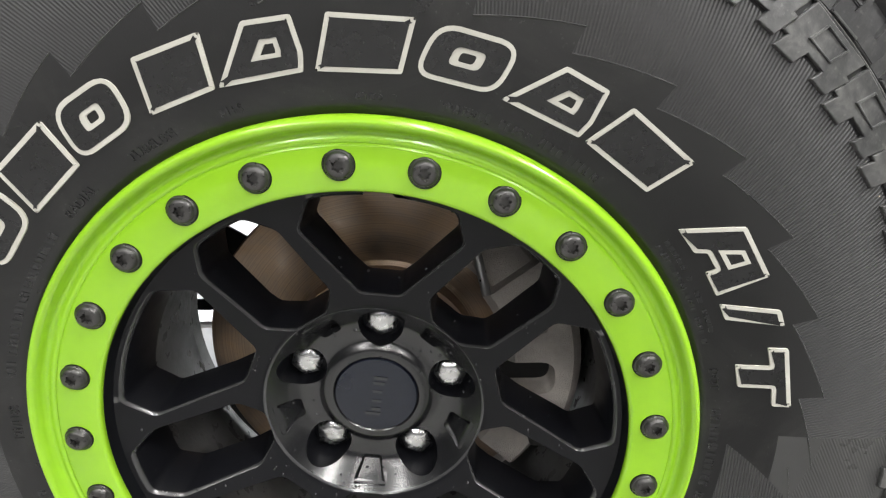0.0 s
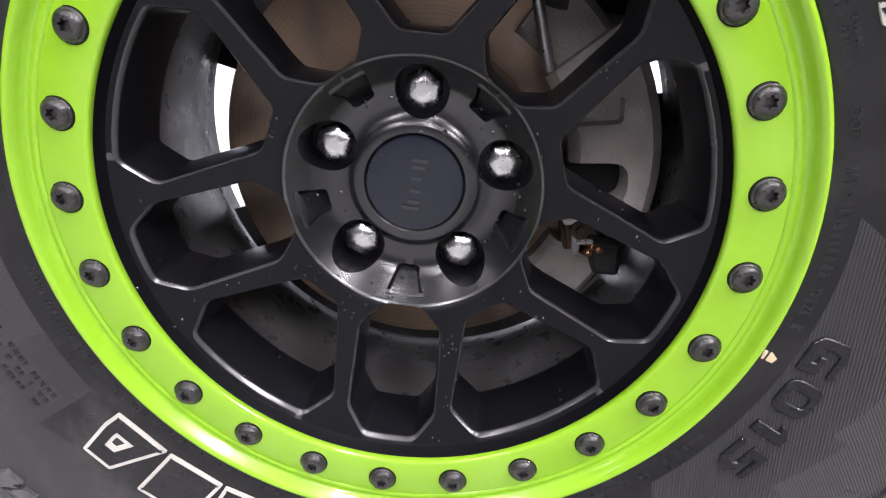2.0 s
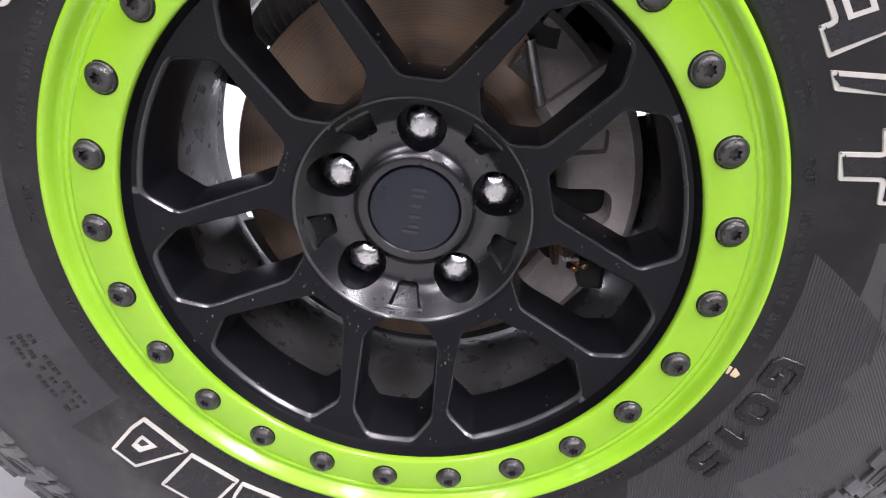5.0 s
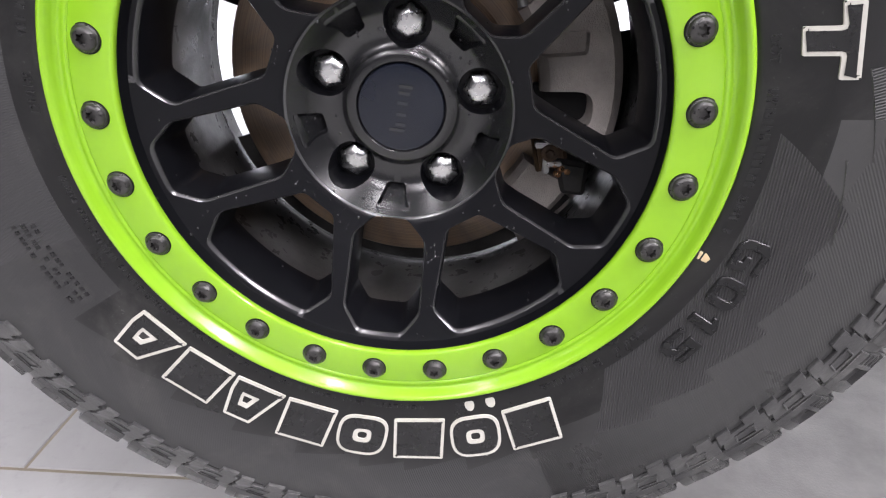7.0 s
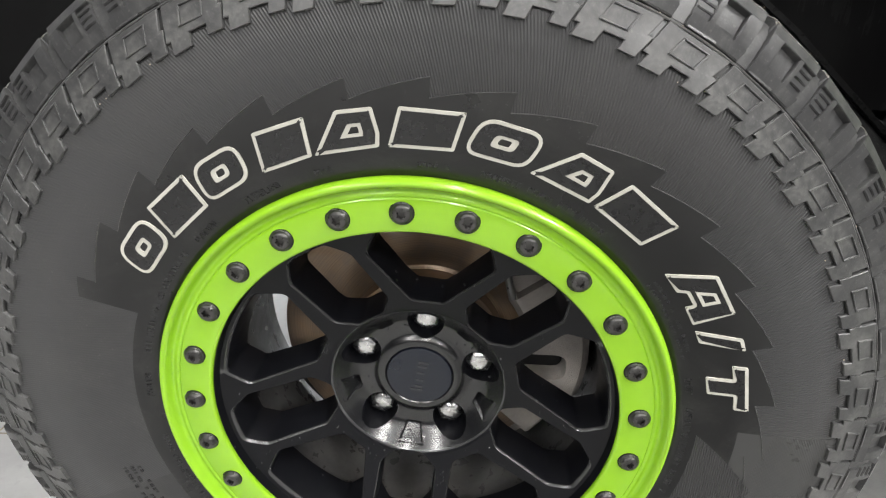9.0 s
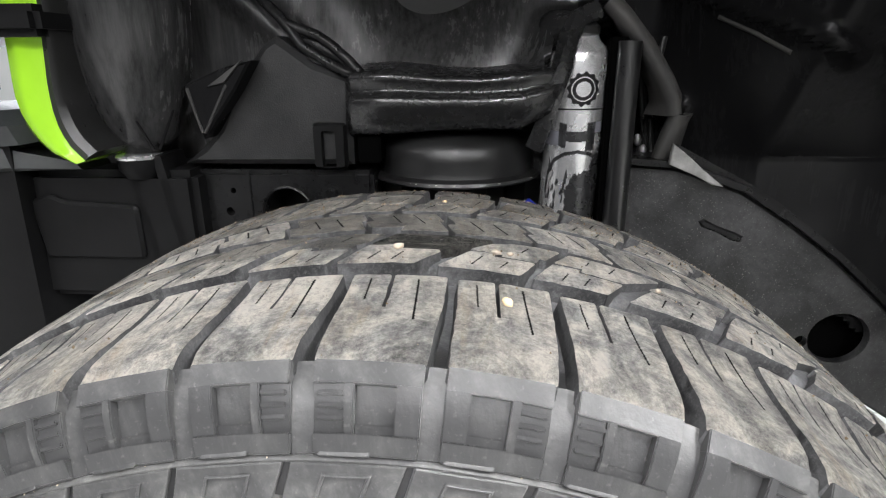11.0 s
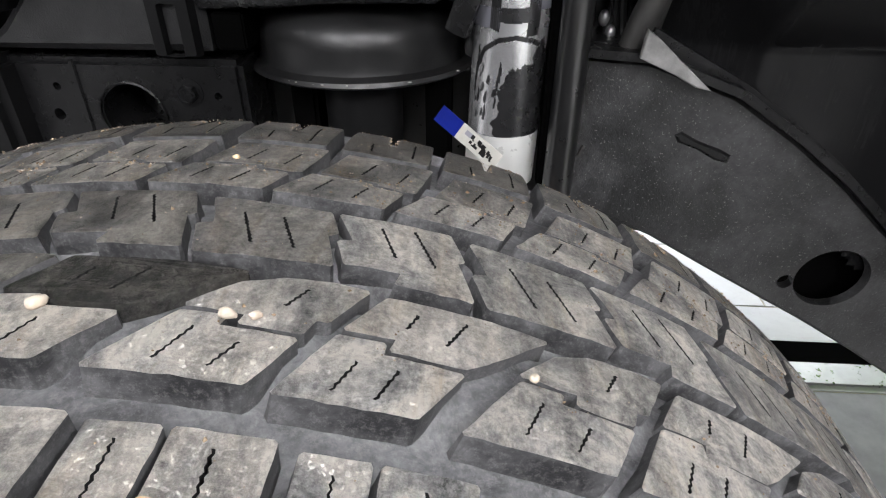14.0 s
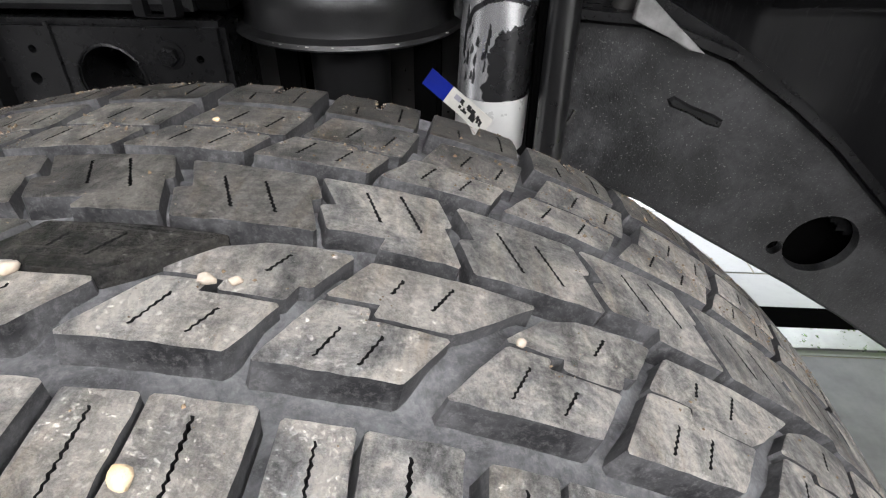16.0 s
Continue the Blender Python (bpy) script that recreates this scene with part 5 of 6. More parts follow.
# rear run of the rail, curving down
top = [(0.215, 0.838), (0.30, 0.832), (0.387, 0.801), (0.455, 0.758), (0.515, 0.714), (0.60, 0.640), (0.70, 0.555), (0.85, 0.47), (1.2, 0.43)]
low = [(1.2, 0.33), (0.85, 0.36), (0.70, 0.430), (0.604, 0.492), (0.526, 0.538), (0.412, 0.600), (0.332, 0.645), (0.25, 0.68), (0.215, 0.69)]
bm = bmesh.new()
slab(bm, top + low, 0.555, 0.566, 0.004)
h = []
for x, z, rx, rz in ((0.543, 0.598, 0.039, 0.036), (0.494, 0.592, 0.0085, 0.0085)):
    h.append(bmesh.new())
    loft(h[-1], [[(x + rx * f * math.cos(k * math.pi / 20), y, z + rz * f * math.sin(k * math.pi / 20)) for k in range(40)] for y, f in ((0.5, 1.06), (0.556, 1.04), (0.562, 1.0), (0.69, 0.98))])
# dusty paint, also paler than the front run to stand in for light
under(mesh_part("rail_rear", carved(bm, h), DUSTBLACK, rail, "dusty black rear run of the rail", 30), RO)
bm = bmesh.new()
pts = [(0.335, 0.762), (0.342, 0.766), (0.36, 0.757), (0.385, 0.748), (0.396, 0.742), (0.394, 0.733), (0.38, 0.736), (0.36, 0.747), (0.34, 0.754)]
slab(bm, pts, 0.5525, 0.56, 0.003)
under(part("embossed_bead", bm, FRAME, rail), RO)
# black sheet behind the rail holes, in place of the shade inside
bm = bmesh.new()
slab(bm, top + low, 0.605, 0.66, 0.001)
under(part("hole_back", bm, DARK, rail, "black sheet standing in for shade inside the rail"), RO)
bm = bmesh.new()
sweep(bm, [(x, 0.60, z + 0.006) for x, z in top], [(-0.06, -0.004), (0.06, -0.004), (0.06, 0.004), (-0.06, 0.004)])
under(part("top_flange", bm, FRAME, rail), RO)

seat_thing = thing("spring_perch", (0.018, 0.6, 0.83), "black stamped steel spring seat with dusty rim", "spring perch")
SO = (0.018, 0.6, 0.83)
bm = bmesh.new()
turned(bm, (0.014, 0.645, 0.735), (0, 0, 1), [(0.070, 0.10), (0.072, 0.117), (0.075, 0.1215), (0.079, 0.120), (0.083, 0.112), (0.090, 0.1105), (0.104, 0.112), (0.118, 0.110), (0.130, 0.102), (0.139, 0.086), (0.1395, 0.066), (0.147, 0.063), (0.149, 0.045), (0.151, 0.02)], 72)
under(part("seat_dome", bm, PERCH, seat_thing, "rounded black dome over the spring", 40), SO)
bm = bmesh.new()
turned(bm, (0.019, 0.60, 0.66), (0, 0, 1), [(0, 0.037), (0.03, 0.039), (0.09, 0.0405), (0.1475, 0.041)], 48)
under(part("bump_stop", bm, UNDERBODY, seat_thing, "grey rubber bump stop below the seat"), SO)
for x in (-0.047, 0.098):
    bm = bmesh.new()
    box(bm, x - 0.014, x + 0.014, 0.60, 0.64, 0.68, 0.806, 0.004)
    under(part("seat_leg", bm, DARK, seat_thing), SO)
for a in (200, 244, 248, 257, 261, 268, 272, 281, 300, 330):
    bm = bmesh.new()
    p = Vector((0.014 + 0.1195 * math.cos(radians(a)), 0.645 + 0.1195 * math.sin(radians(a)), 0.8125))
    bmesh.ops.create_icosphere(bm, subdivisions=2, radius=0.0009 + 0.0007 * math.sin(a * 1.7) ** 2, matrix=Matrix.Translation(p) @ Matrix.Diagonal((2.6, 1, 0.5, 1)))
    under(part("sand_patch", bm, PAPER, seat_thing, "dried sand on the rim"), SO)

bracket = thing("spring_bracket", (0.01, 0.56, 0.88), "black pressed steel bracket above the spring seat", "bracket")
BO = (0.01, 0.56, 0.88)
bm = bmesh.new()
loops = []
for x, dy, lift, k in ((-0.118, 0.012, -0.004, 1.0), (-0.110, 0.0, 0.0, 1.0), (-0.06, 0.0, 0.001, 1.0), (0.0, -0.004, -0.004, 0.86), (0.05, -0.004, -0.005, 0.82), (0.10, -0.002, -0.001, 0.88), (0.135, 0.004, 0.003, 0.7), (0.150, 0.016, 0.002, 0.4)):
    sec = [(0.66, 0.962), (0.56, 0.955), (0.538, 0.9515), (0.5310, 0.9465), (0.5320, 0.941), (0.5365, 0.931), (0.5350, 0.926), (0.5260, 0.9225), (0.5225, 0.918), (0.5235, 0.910), (0.527, 0.893), (0.534, 0.878), (0.545, 0.874), (0.66, 0.888)]
    loops.append([(x, y + dy, 0.947 + (z - 0.947) * k + lift) for y, z in sec])
loft(bm, loops)
under(part("pressed_shelf", bm, GLOSSBLACK, bracket, "creased shelf with soft highlights", 75), BO)
bm = bmesh.new()
slab(bm, [(-0.115, 0.835), (-0.112, 0.945), (-0.16, 0.963), (-0.205, 0.995), (-0.222, 0.985), (-0.249, 0.952), (-0.272, 0.918), (-0.289, 0.883), (-0.314, 0.858), (-0.345, 0.835)], 0.545, 0.66, 0.008)
under(part("side_plate", bm, PLATE, bracket, "", 30), BO)
bm = bmesh.new()
out = rounded([(-0.166, 0.831), (-0.121, 0.831), (-0.121, 0.890), (-0.166, 0.890)], 0.006, 3)
inn = rounded([(-0.153, 0.833), (-0.135, 0.833), (-0.135, 0.880), (-0.153, 0.880)], 0.003, 3)
for ring_pts, y0 in ((out, 0.536),):
    vo = [bm.verts.new((x, 0.546, z)) for x, z in ring_pts]
    vt = [bm.verts.new((x, y0, z)) for x, z in offset_loop(ring_pts, -0.003)]
    vi = [bm.verts.new((x, y0, z)) for x, z in inn]
    vb = [bm.verts.new((x, 0.546, z)) for x, z in offset_loop(inn, -0.001)]
    n = len(vo)
    for i in range(n):
        j = (i + 1) % n
        for a, b in ((vo, vt), (vt, vi), (vi, vb)):
            bm.faces.new((a[i], a[j], b[j], b[i]))
under(part("slot_frame", bm, UNDERBODY, bracket, "raised frame round a slot", 40), BO)
bm = bmesh.new()
tube = [(0.0075 * math.cos(a * math.pi / 6), 0.0065 * math.sin(a * math.pi / 6)) for a in range(12)]
sweep(bm, [(-0.235, 0.58, 1.045), (-0.200, 0.560, 1.016), (-0.185, 0.553, 1.000), (-0.174, 0.551, 0.983), (-0.146, 0.549, 0.966), (-0.120, 0.547, 0.952), (-0.091, 0.545, 0.942), (-0.06, 0.545, 0.942)], tube)
sweep(bm, [(-0.190, 0.557, 1.008), (-0.172, 0.555, 1.001), (-0.154, 0.555, 0.995), (-0.134, 0.553, 0.982), (-0.114, 0.550, 0.964), (-0.096, 0.547, 0.946), (-0.08, 0.546, 0.940)], tube)
slab(bm, [(-0.176, 0.993), (-0.156, 0.992), (-0.136, 0.979), (-0.116, 0.961), (-0.100, 0.946), (-0.12, 0.952), (-0.146, 0.966), (-0.172, 0.981)], 0.557, 0.57, 0.002)
under(part("brace", bm, FRAME, bracket, "rounded pressed brace", 60), BO)
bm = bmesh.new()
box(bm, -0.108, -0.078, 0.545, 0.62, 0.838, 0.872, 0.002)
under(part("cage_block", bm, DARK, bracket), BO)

# damper with printed silver body
damper = thing("shock_absorber", (0.166, 0.585, 0.7), "silver shock absorber with black printed decals", "shock absorber")
DO = (0.166, 0.585, 0.7)


def damper_r(h):
    return float(np.interp(h, [0.0, 0.262, 0.272, 0.280, 0.287, 0.305], [0.0368, 0.0368, 0.0355, 0.031, 0.022, 0.012]))


def damper_c(h):
    return Vector((0.1650 + 0.036 * h, 0.585, 0.7 + h))


def decal(name, outline, mat, label="", lift=0.0004):
    """A flat print bent round the damper: outline in (degrees from the front, height)."""
    def inside(d, h):
        odd = False
        for (d0, h0), (d1, h1) in zip(outline, outline[1:] + outline[:1]):
            if (h0 > h) != (h1 > h) and d < d0 + (h - h0) / (h1 - h0) * (d1 - d0):
                odd = not odd
        return odd

    def at(d, h):
        rr, c = damper_r(h) + lift, damper_c(h)
        return (c.x + rr * math.sin(radians(d)), c.y - rr * math.cos(radians(d)), c.z)
    bm = bmesh.new()
    ds, hs = [p[0] for p in outline], [p[1] for p in outline]
    nd, nh = max(4, int((max(ds) - min(ds)) / 1.2)), max(4, int((max(hs) - min(hs)) / 0.0008))
    d_at = lambda i: min(ds) + (max(ds) - min(ds)) * i / nd
    h_at = lambda j: min(hs) + (max(hs) - min(hs)) * j / nh
    keep = {}
    for i in range(nd):
        for j in range(nh):
            if inside((d_at(i) + d_at(i + 1)) / 2, (h_at(j) + h_at(j + 1)) / 2):
                quad = []
                for q in ((i, j), (i + 1, j), (i + 1, j + 1), (i, j + 1)):
                    if q not in keep:
                        keep[q] = bm.verts.new(at(d_at(q[0]), h_at(q[1])))
                    quad.append(keep[q])
                bm.faces.new(quad)
    return under(part(name, bm, mat, damper, label), DO)


bm = bmesh.new()
seg = 48
hs = [0.0, 0.04, 0.068, 0.12, 0.155, 0.188, 0.2, 0.21, 0.22, 0.232, 0.24, 0.25, 0.262, 0.27, 0.275, 0.285, 0.305]
loft(bm, [[damper_c(hh) + Vector(((damper_r(hh)) * math.cos(2 * math.pi * k / seg), damper_r(hh) * math.sin(2 * math.pi * k / seg), 0)) for k in range(seg)] for hh in hs])
under(part("damper_body", bm, SILVER, damper, "polished silver damper tube", 50), DO)


def band(name, h0, h1, mat, d0=-90, d1=90, lift=0.0004):
    bm = bmesh.new()
    n, prev = 24, None
    for k in range(n + 1):
        d = d0 + (d1 - d0) * k / n
        cur = []
        for hh in (h0, h1):
            rr, c = damper_r(hh) + lift, damper_c(hh)
            cur.append(bm.verts.new((c.x + rr * math.sin(radians(d)), c.y - rr * math.cos(radians(d)), c.z)))
        if prev:
            bm.faces.new((prev[0], cur[0], cur[1], prev[1]))
        prev = cur
    return under(part(name, bm, mat, damper), DO)


band("ring_line", 0.2045, 0.2062, INK)
band("grey_flash", 0.160, 0.178, GREYINK, -88, -20)
band("grey_flash", 0.176, 0.190, GREYINK, 30, 88)
# gear-shaped print
gear = []
for k in range(48):
    rr = 0.0208 if (k // 2) % 2 == 0 else 0.0184
    a = 2 * math.pi * k / 48
    gear.append((math.degrees(rr * math.sin(a) / 0.0368) + 4, 0.2295 + rr * math.cos(a)))
decal("gear_print", gear, INK, "round cog-shaped black print")
for rr, mat, lift in ((0.0150, SILVER, 0.0007), (0.0134, INK, 0.0009), (0.0092, SILVER, 0.0011)):
    decal("gear_ring", [(math.degrees(rr * math.sin(k * math.pi / 16) / 0.0368) + 4, 0.2295 + rr * math.cos(k * math.pi / 16)) for k in range(32)], mat, "", lift)
# bar-shaped print and torn dark print below it
for o in ([(-36, 0.160), (-21, 0.157), (-21, 0.187), (-36, 0.189)], [(19, 0.153), (38, 0.155), (38, 0.190), (19, 0.189)], [(-21, 0.166), (-10, 0.165), (5, 0.165), (19, 0.166), (19, 0.179), (5, 0.178), (-10, 0.178), (-21, 0.178)]):
    decal("bar_print", o, DECAL)
rng = random.Random(8)
blob = [(-14, 0.057), (20, 0.0575), (55, 0.057), (80, 0.058), (82, 0.095), (74, 0.122), (62, 0.140), (50, 0.151), (45, 0.150)]
torn = [(42, 0.140), (30, 0.128), (16, 0.126), (2, 0.122), (-10, 0.112), (-16, 0.098), (-10, 0.084), (-22, 0.072)]
for (d0, h0), (d1, h1) in zip(torn, torn[1:] + [(-14, 0.057)]):
    for k in range(4):
        f = k / 4
        blob.append((d0 + (d1 - d0) * f + rng.uniform(-4, 4), h0 + (h1 - h0) * f + rng.uniform(-0.003, 0.003)))
decal("dark_print", blob, DECAL, "torn black print")
arch = [(-62, 0.100), (-58, 0.126), (-44, 0.143), (-22, 0.152), (4, 0.155), (30, 0.152), (48, 0.146)]
decal("arch_print", arch + [(d * 0.93, h - 0.0035 - rng.uniform(0, 0.0025)) for d, h in arch[::-1]], DECAL, "thin black arch line")
for k in range(22):
    # upright torn flakes beside the dark print
    d, hh, w = rng.uniform(-58, -14), rng.uniform(0.066, 0.128), rng.uniform(2, 5)
    tall = rng.uniform(0.006, 0.020)
    decal("print_scrap", [(d, hh), (d + w, hh + rng.uniform(-0.002, 0.002)), (d + w * 1.3, hh + tall * 0.6), (d + w * 0.7, hh + tall), (d + w * 0.2, hh + tall * 0.5)], DECAL)
band("white_ring", 0.0, 0.0566, WHITE, -90, 90, 0.0003)
# black box standing in for the dark gap between damper and guard tube
bm = bmesh.new()
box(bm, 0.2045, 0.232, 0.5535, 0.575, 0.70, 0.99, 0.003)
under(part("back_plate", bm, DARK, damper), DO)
bm = bmesh.new()
rod(bm, (0.2245, 0.545, 0.70), (0.2265, 0.545, 0.985), 0.0150, 0.0140, 28)
under(part("guard_tube", bm, SLEEVE, damper, "satin black guard tube"), DO)
bm = bmesh.new()
turned(bm, (0.173, 0.585, 0.985), (0, 0, 1), [(0, 0.014), (0.01, 0.024), (0.018, 0.024), (0.03, 0.012)], 32)
under(part("top_mount", bm, BLACKPLASTIC, damper), DO)
bm = bmesh.new()
sweep(bm, [(0.214, 0.555, 0.722), (0.219, 0.545, 0.735), (0.232, 0.543, 0.732), (0.243, 0.545, 0.742), (0.247, 0.546, 0.752)], [(-0.0015, -0.0015), (0.0015, -0.0015), (0.0015, 0.0015), (-0.0015, 0.0015)])
under(part("clip", bm, BOLT, damper, "small dark wire clip"), DO)

bm = bmesh.new()
sweep(bm, [(0.128, 0.548, 0.852), (0.140, 0.545, 0.885), (0.151, 0.545, 0.922), (0.160, 0.548, 0.955), (0.165, 0.555, 0.985), (0.176, 0.565, 1.004), (0.196, 0.57, 1.012)], [(-0.012, 0.022), (0.001, 0.022), (0.006, 0.010), (0.003, 0.001), (-0.012, 0.0)])
lip = under(part("pocket_lip", bm, GLOSSBLACK, None, "glossy black moulded lip round the damper", 60), (0, 0, 0))
tagged(lip, "glossy black moulded plastic lip round the damper top", "trim")
corner = thing("dusty_corner_plate", (0.34, 0.565, 0.83), "grey dusty steel corner plate above the rail", "plate")
bm = bmesh.new()
slab(bm, [(x - 0.34, z - 0.83) for x, z in ((0.287, 0.865), (0.301, 0.855), (0.327, 0.833), (0.353, 0.812), (0.338, 0.815), (0.317, 0.826), (0.284, 0.840))], -0.032, -0.024, 0.001)
part("plate", bm, DUSTY, corner, "", 30)

boot = thing("steering_boot", (-0.27, 0.66, 0.53), "grey ribbed rubber steering boot", "rubber boot")
bm = bmesh.new()
turned(bm, (-0.075, 0.0, -0.03), (1, 0, 0.33), [(0.0, 0.03)] + [(0.004 + 0.0085 * k, 0.044 if k % 2 else 0.034) for k in range(17)] + [(0.15, 0.03)], 40)
part("bellows", bm, SHIELD, boot, "", 60)

# paper tag with blue end hanging by the damper
tag = thing("paper_tag", (0.115, 0.5, 0.79), "blue and white paper tag with print", "tag")
u, w = Vector((0.78, -0.22, -0.58)).normalized(), Vector((0.55, 0.1, 0.78)).normalized()
for name, s0, s1, mat, label in (("blue_end", -0.012, 0.012, BLUE, "bright blue tape end"), ("label_paper", 0.0122, 0.058, PAPER, "white printed paper")):
    bm = bmesh.new()
    nrm = u.cross(w).normalized() * 0.0004
    q = [u * s0 - w * 0.008, u * s1 - w * 0.008, u * s1 + w * 0.008, u * s0 + w * 0.008]
    loft(bm, [[p - nrm for p in q], [p + nrm for p in q]])
    part(name, bm, mat, tag, label)
# blurred print: a grey box, then broken dark strokes
marks = [(0.018, 0.0245, 0.0005, 0.0050)]
for k in range(20):
    s0, a = 0.024 + 0.0014 * k + rng.uniform(-0.001, 0.001), rng.uniform(-0.0062, 0.0015)
    marks.append((s0, s0 + rng.uniform(0.0012, 0.0045), a, a + rng.uniform(0.0010, 0.0046)))
for s0, s1, a, b in marks:
    bm = bmesh.new()
    nrm = u.cross(w).normalized() * 0.0007
    q = [u * s0 + w * a, u * s1 + w * a, u * s1 + w * b, u * s0 + w * b]
    loft(bm, [[p - nrm for p in q], [p + nrm for p in q]])
    part("print_bar", bm, GREYINK if s0 == 0.018 else INK, tag)

# body mount at the front of the arch
mount = thing("body_mount", (-0.395, 0.53, 0.83), "black rubber body mount with bright washer", "mount")
bm = bmesh.new()
turned(bm, (0, 0, 0.016), (0, 0, 1), [(0, 0.028), (0.003, 0.0285), (0.005, 0.027)], 40)
part("washer", bm, SILVER, mount, "bright metal washer")
bm = bmesh.new()
turned(bm, (0, 0, -0.01), (0, 0, 1), [(0, 0.018), (0.012, 0.026), (0.0255, 0.0275)], 40)
part("cushion", bm, UNDERBODY, mount)
bm = bmesh.new()
turned(bm, (0, -0.004, -0.016), (0, 0, 1), [(0, 0.005), (0.007, 0.005)], 6)
turned(bm, (0, -0.004, -0.026), (0, 0, 1), [(0, 0.003), (0.012, 0.003)], 12)
part("mount_bolt", bm, SILVER, mount)
for x0, x1, d in ((-0.018, -0.008, -0.11), (0.022, 0.034, -0.11)):
    bm = bmesh.new()
    loft(bm, [[(x + (0.02 if z < -0.05 else 0), y, z) for x, y in ((x0, -0.01), (x1, -0.01), (x1, 0.05), (x0, 0.05))] for z in (-0.14, -0.1, 0.02)])
    part("mount_leg", bm, UNDERBODY, mount)
bm = bmesh.new()
turned(bm, (0, 0.02, 0.022), (0, 0, 1), [(0, 0.026), (0.02, 0.045), (0.06, 0.06), (0.13, 0.075), (0.2, 0.08)], 40)
part("upper_cup", bm, LINER_LIT, mount, "", 60)
bm = bmesh.new()
for a, b in (((0.034, -0.022, 0.030), (0.022, -0.030, 0.066)), ((0.040, -0.018, 0.030), (0.062, -0.012, 0.078))):
    rod(bm, a, b, 0.0022, 0.0012, 10)
part("cup_rib", bm, LINER, mount)

# folded gusset between the mount and the side plate
MO = Vector((-0.395, 0.53, 0.83))
bm = bmesh.new()
slab(bm, [(x - MO.x, z - MO.z) for x, z in ((-0.313, 0.938), (-0.296, 0.872), (-0.250, 0.930), (-0.226, 0.966), (-0.262, 0.958))], -0.018, 0.03, 0.003)
part("gusset", bm, LINER, mount, "folded black gusset", 40)
bm = bmesh.new()
for p, q in (((-0.309, 0.934), (-0.296, 0.880)), ((-0.259, 0.938), (-0.293, 0.880))):
    rod(bm, Vector((p[0], 0.512, p[1])) - MO, Vector((q[0], 0.512, q[1])) - MO, 0.0022, 0.0018, 10)
slab(bm, [(x - MO.x, z - MO.z) for x, z in ((-0.282, 0.936), (-0.260, 0.940), (-0.235, 0.967))], -0.0215, -0.017, 0.001)
part("gusset_fold", bm, SHIELD, mount, "grey fold and edge lines of the gusset", 40)

# ---------------------------------------------------------------- wheel arch liner: one moulded sheet
def bump2(x, z, cx, cz, sx, sz):
    return math.exp(-((x - cx) / sx) ** 2 - ((z - cz) / sz) ** 2)


def ridge(x, z, a, b, width):
    """A soft ridge along the line a-b."""
    p, q = Vector(a), Vector(b)
    d = q - p
    t = max(0.0, min(1.0, (Vector((x, z)) - p).dot(d) / d.length_squared))
    return math.exp(-((Vector((x, z)) - p - d * t).length / width) ** 2)


def liner_y(x, z):
    y = 0.655
    over = max(0.0, min(1.0, (x - 0.29) / 0.12))
    y -= 0.08 * over + over * 0.75 * max(0.0, z - 0.84)                # leans over the rail behind the damper
    y -= 0.20 * max(0.0, min(1.0, (-x - 0.28) / 0.35)) ** 1.5          # comes forward at the front of the arch
    y -= 0.45 * max(0.0, (z - 1.12) / 0.2) ** 2.0                      # rolls over to the roof
    y += 0.30 * (z - 0.94) * math.exp(-((x - 0.0) / 0.2) ** 2)         # middle panel lies back, to the light
    y += 0.015 * bump2(x, z, -0.02, 1.04, 0.09, 0.05)
    y += 0.03 * bump2(x, z, 0.20, 0.96, 0.05, 0.07)
    y -= 0.060 * ridge(x, z, (0.118, 0.93), (0.150, 1.00), 0.016)
    y -= 0.062 * ridge(x, z, (0.150, 1.002), (0.215, 1.012), 0.015)
    y -= 0.050 * ridge(x, z, (0.215, 1.012), (0.30, 0.90), 0.014)
    y -= 0.045 * ridge(x, z, (0.30, 0.90), (0.292, 0.84), 0.012)
    y -= 0.022 * ridge(x, z, (0.28, 1.06), (0.445, 0.963), 0.007)
    y -= 0.018 * ridge(x, z, (-0.30, 1.06), (-0.22, 0.99), 0.02)
    y += 0.004 * noise.noise(Vector((x * 9, z * 9, 2.0)))
    return y


arch = thing("wheel_arch_liner", (0.1, 0.6, 1.0), "black moulded plastic wheel arch liner with water marks", "liner")
bm = bmesh.new()
xs = np.linspace(-0.52, 0.95, 150)
zs = np.linspace(0.60, 1.30, 126)
front, back = [], []
for z in zs:
    front.append([bm.verts.new((x, liner_y(x, z), z)) for x in xs])
    back.append([bm.verts.new((x, liner_y(x, z) + 0.006, z + 0.004)) for x in xs])
for i in range(len(zs) - 1):
    for j in range(len(xs) - 1):
        if zs[i] < (0.80 if xs[j] < 0.3 else max(0.6, 0.825 - (xs[j] - 0.3) * 0.83)):
            continue
        bm.faces.new((front[i][j], front[i][j + 1], front[i + 1][j + 1], front[i + 1][j]))
        bm.faces.new((back[i][j], back[i + 1][j], back[i + 1][j + 1], back[i][j + 1]))
for v in [v for v in bm.verts if not v.link_faces]:
    bm.verts.remove(v)
sheet = under(part("liner_sheet", bm, [LINER, LINER_LIT], arch, "", 70), (0.1, 0.6, 1.0))
# the front part of the sheet takes the paler, lamplit copy
for f in sheet.data.polygons:
    if f.center.x < 0.19 + 0.02 * math.sin(f.center.z * 40):
        f.material_index = 1
bm = bmesh.new()
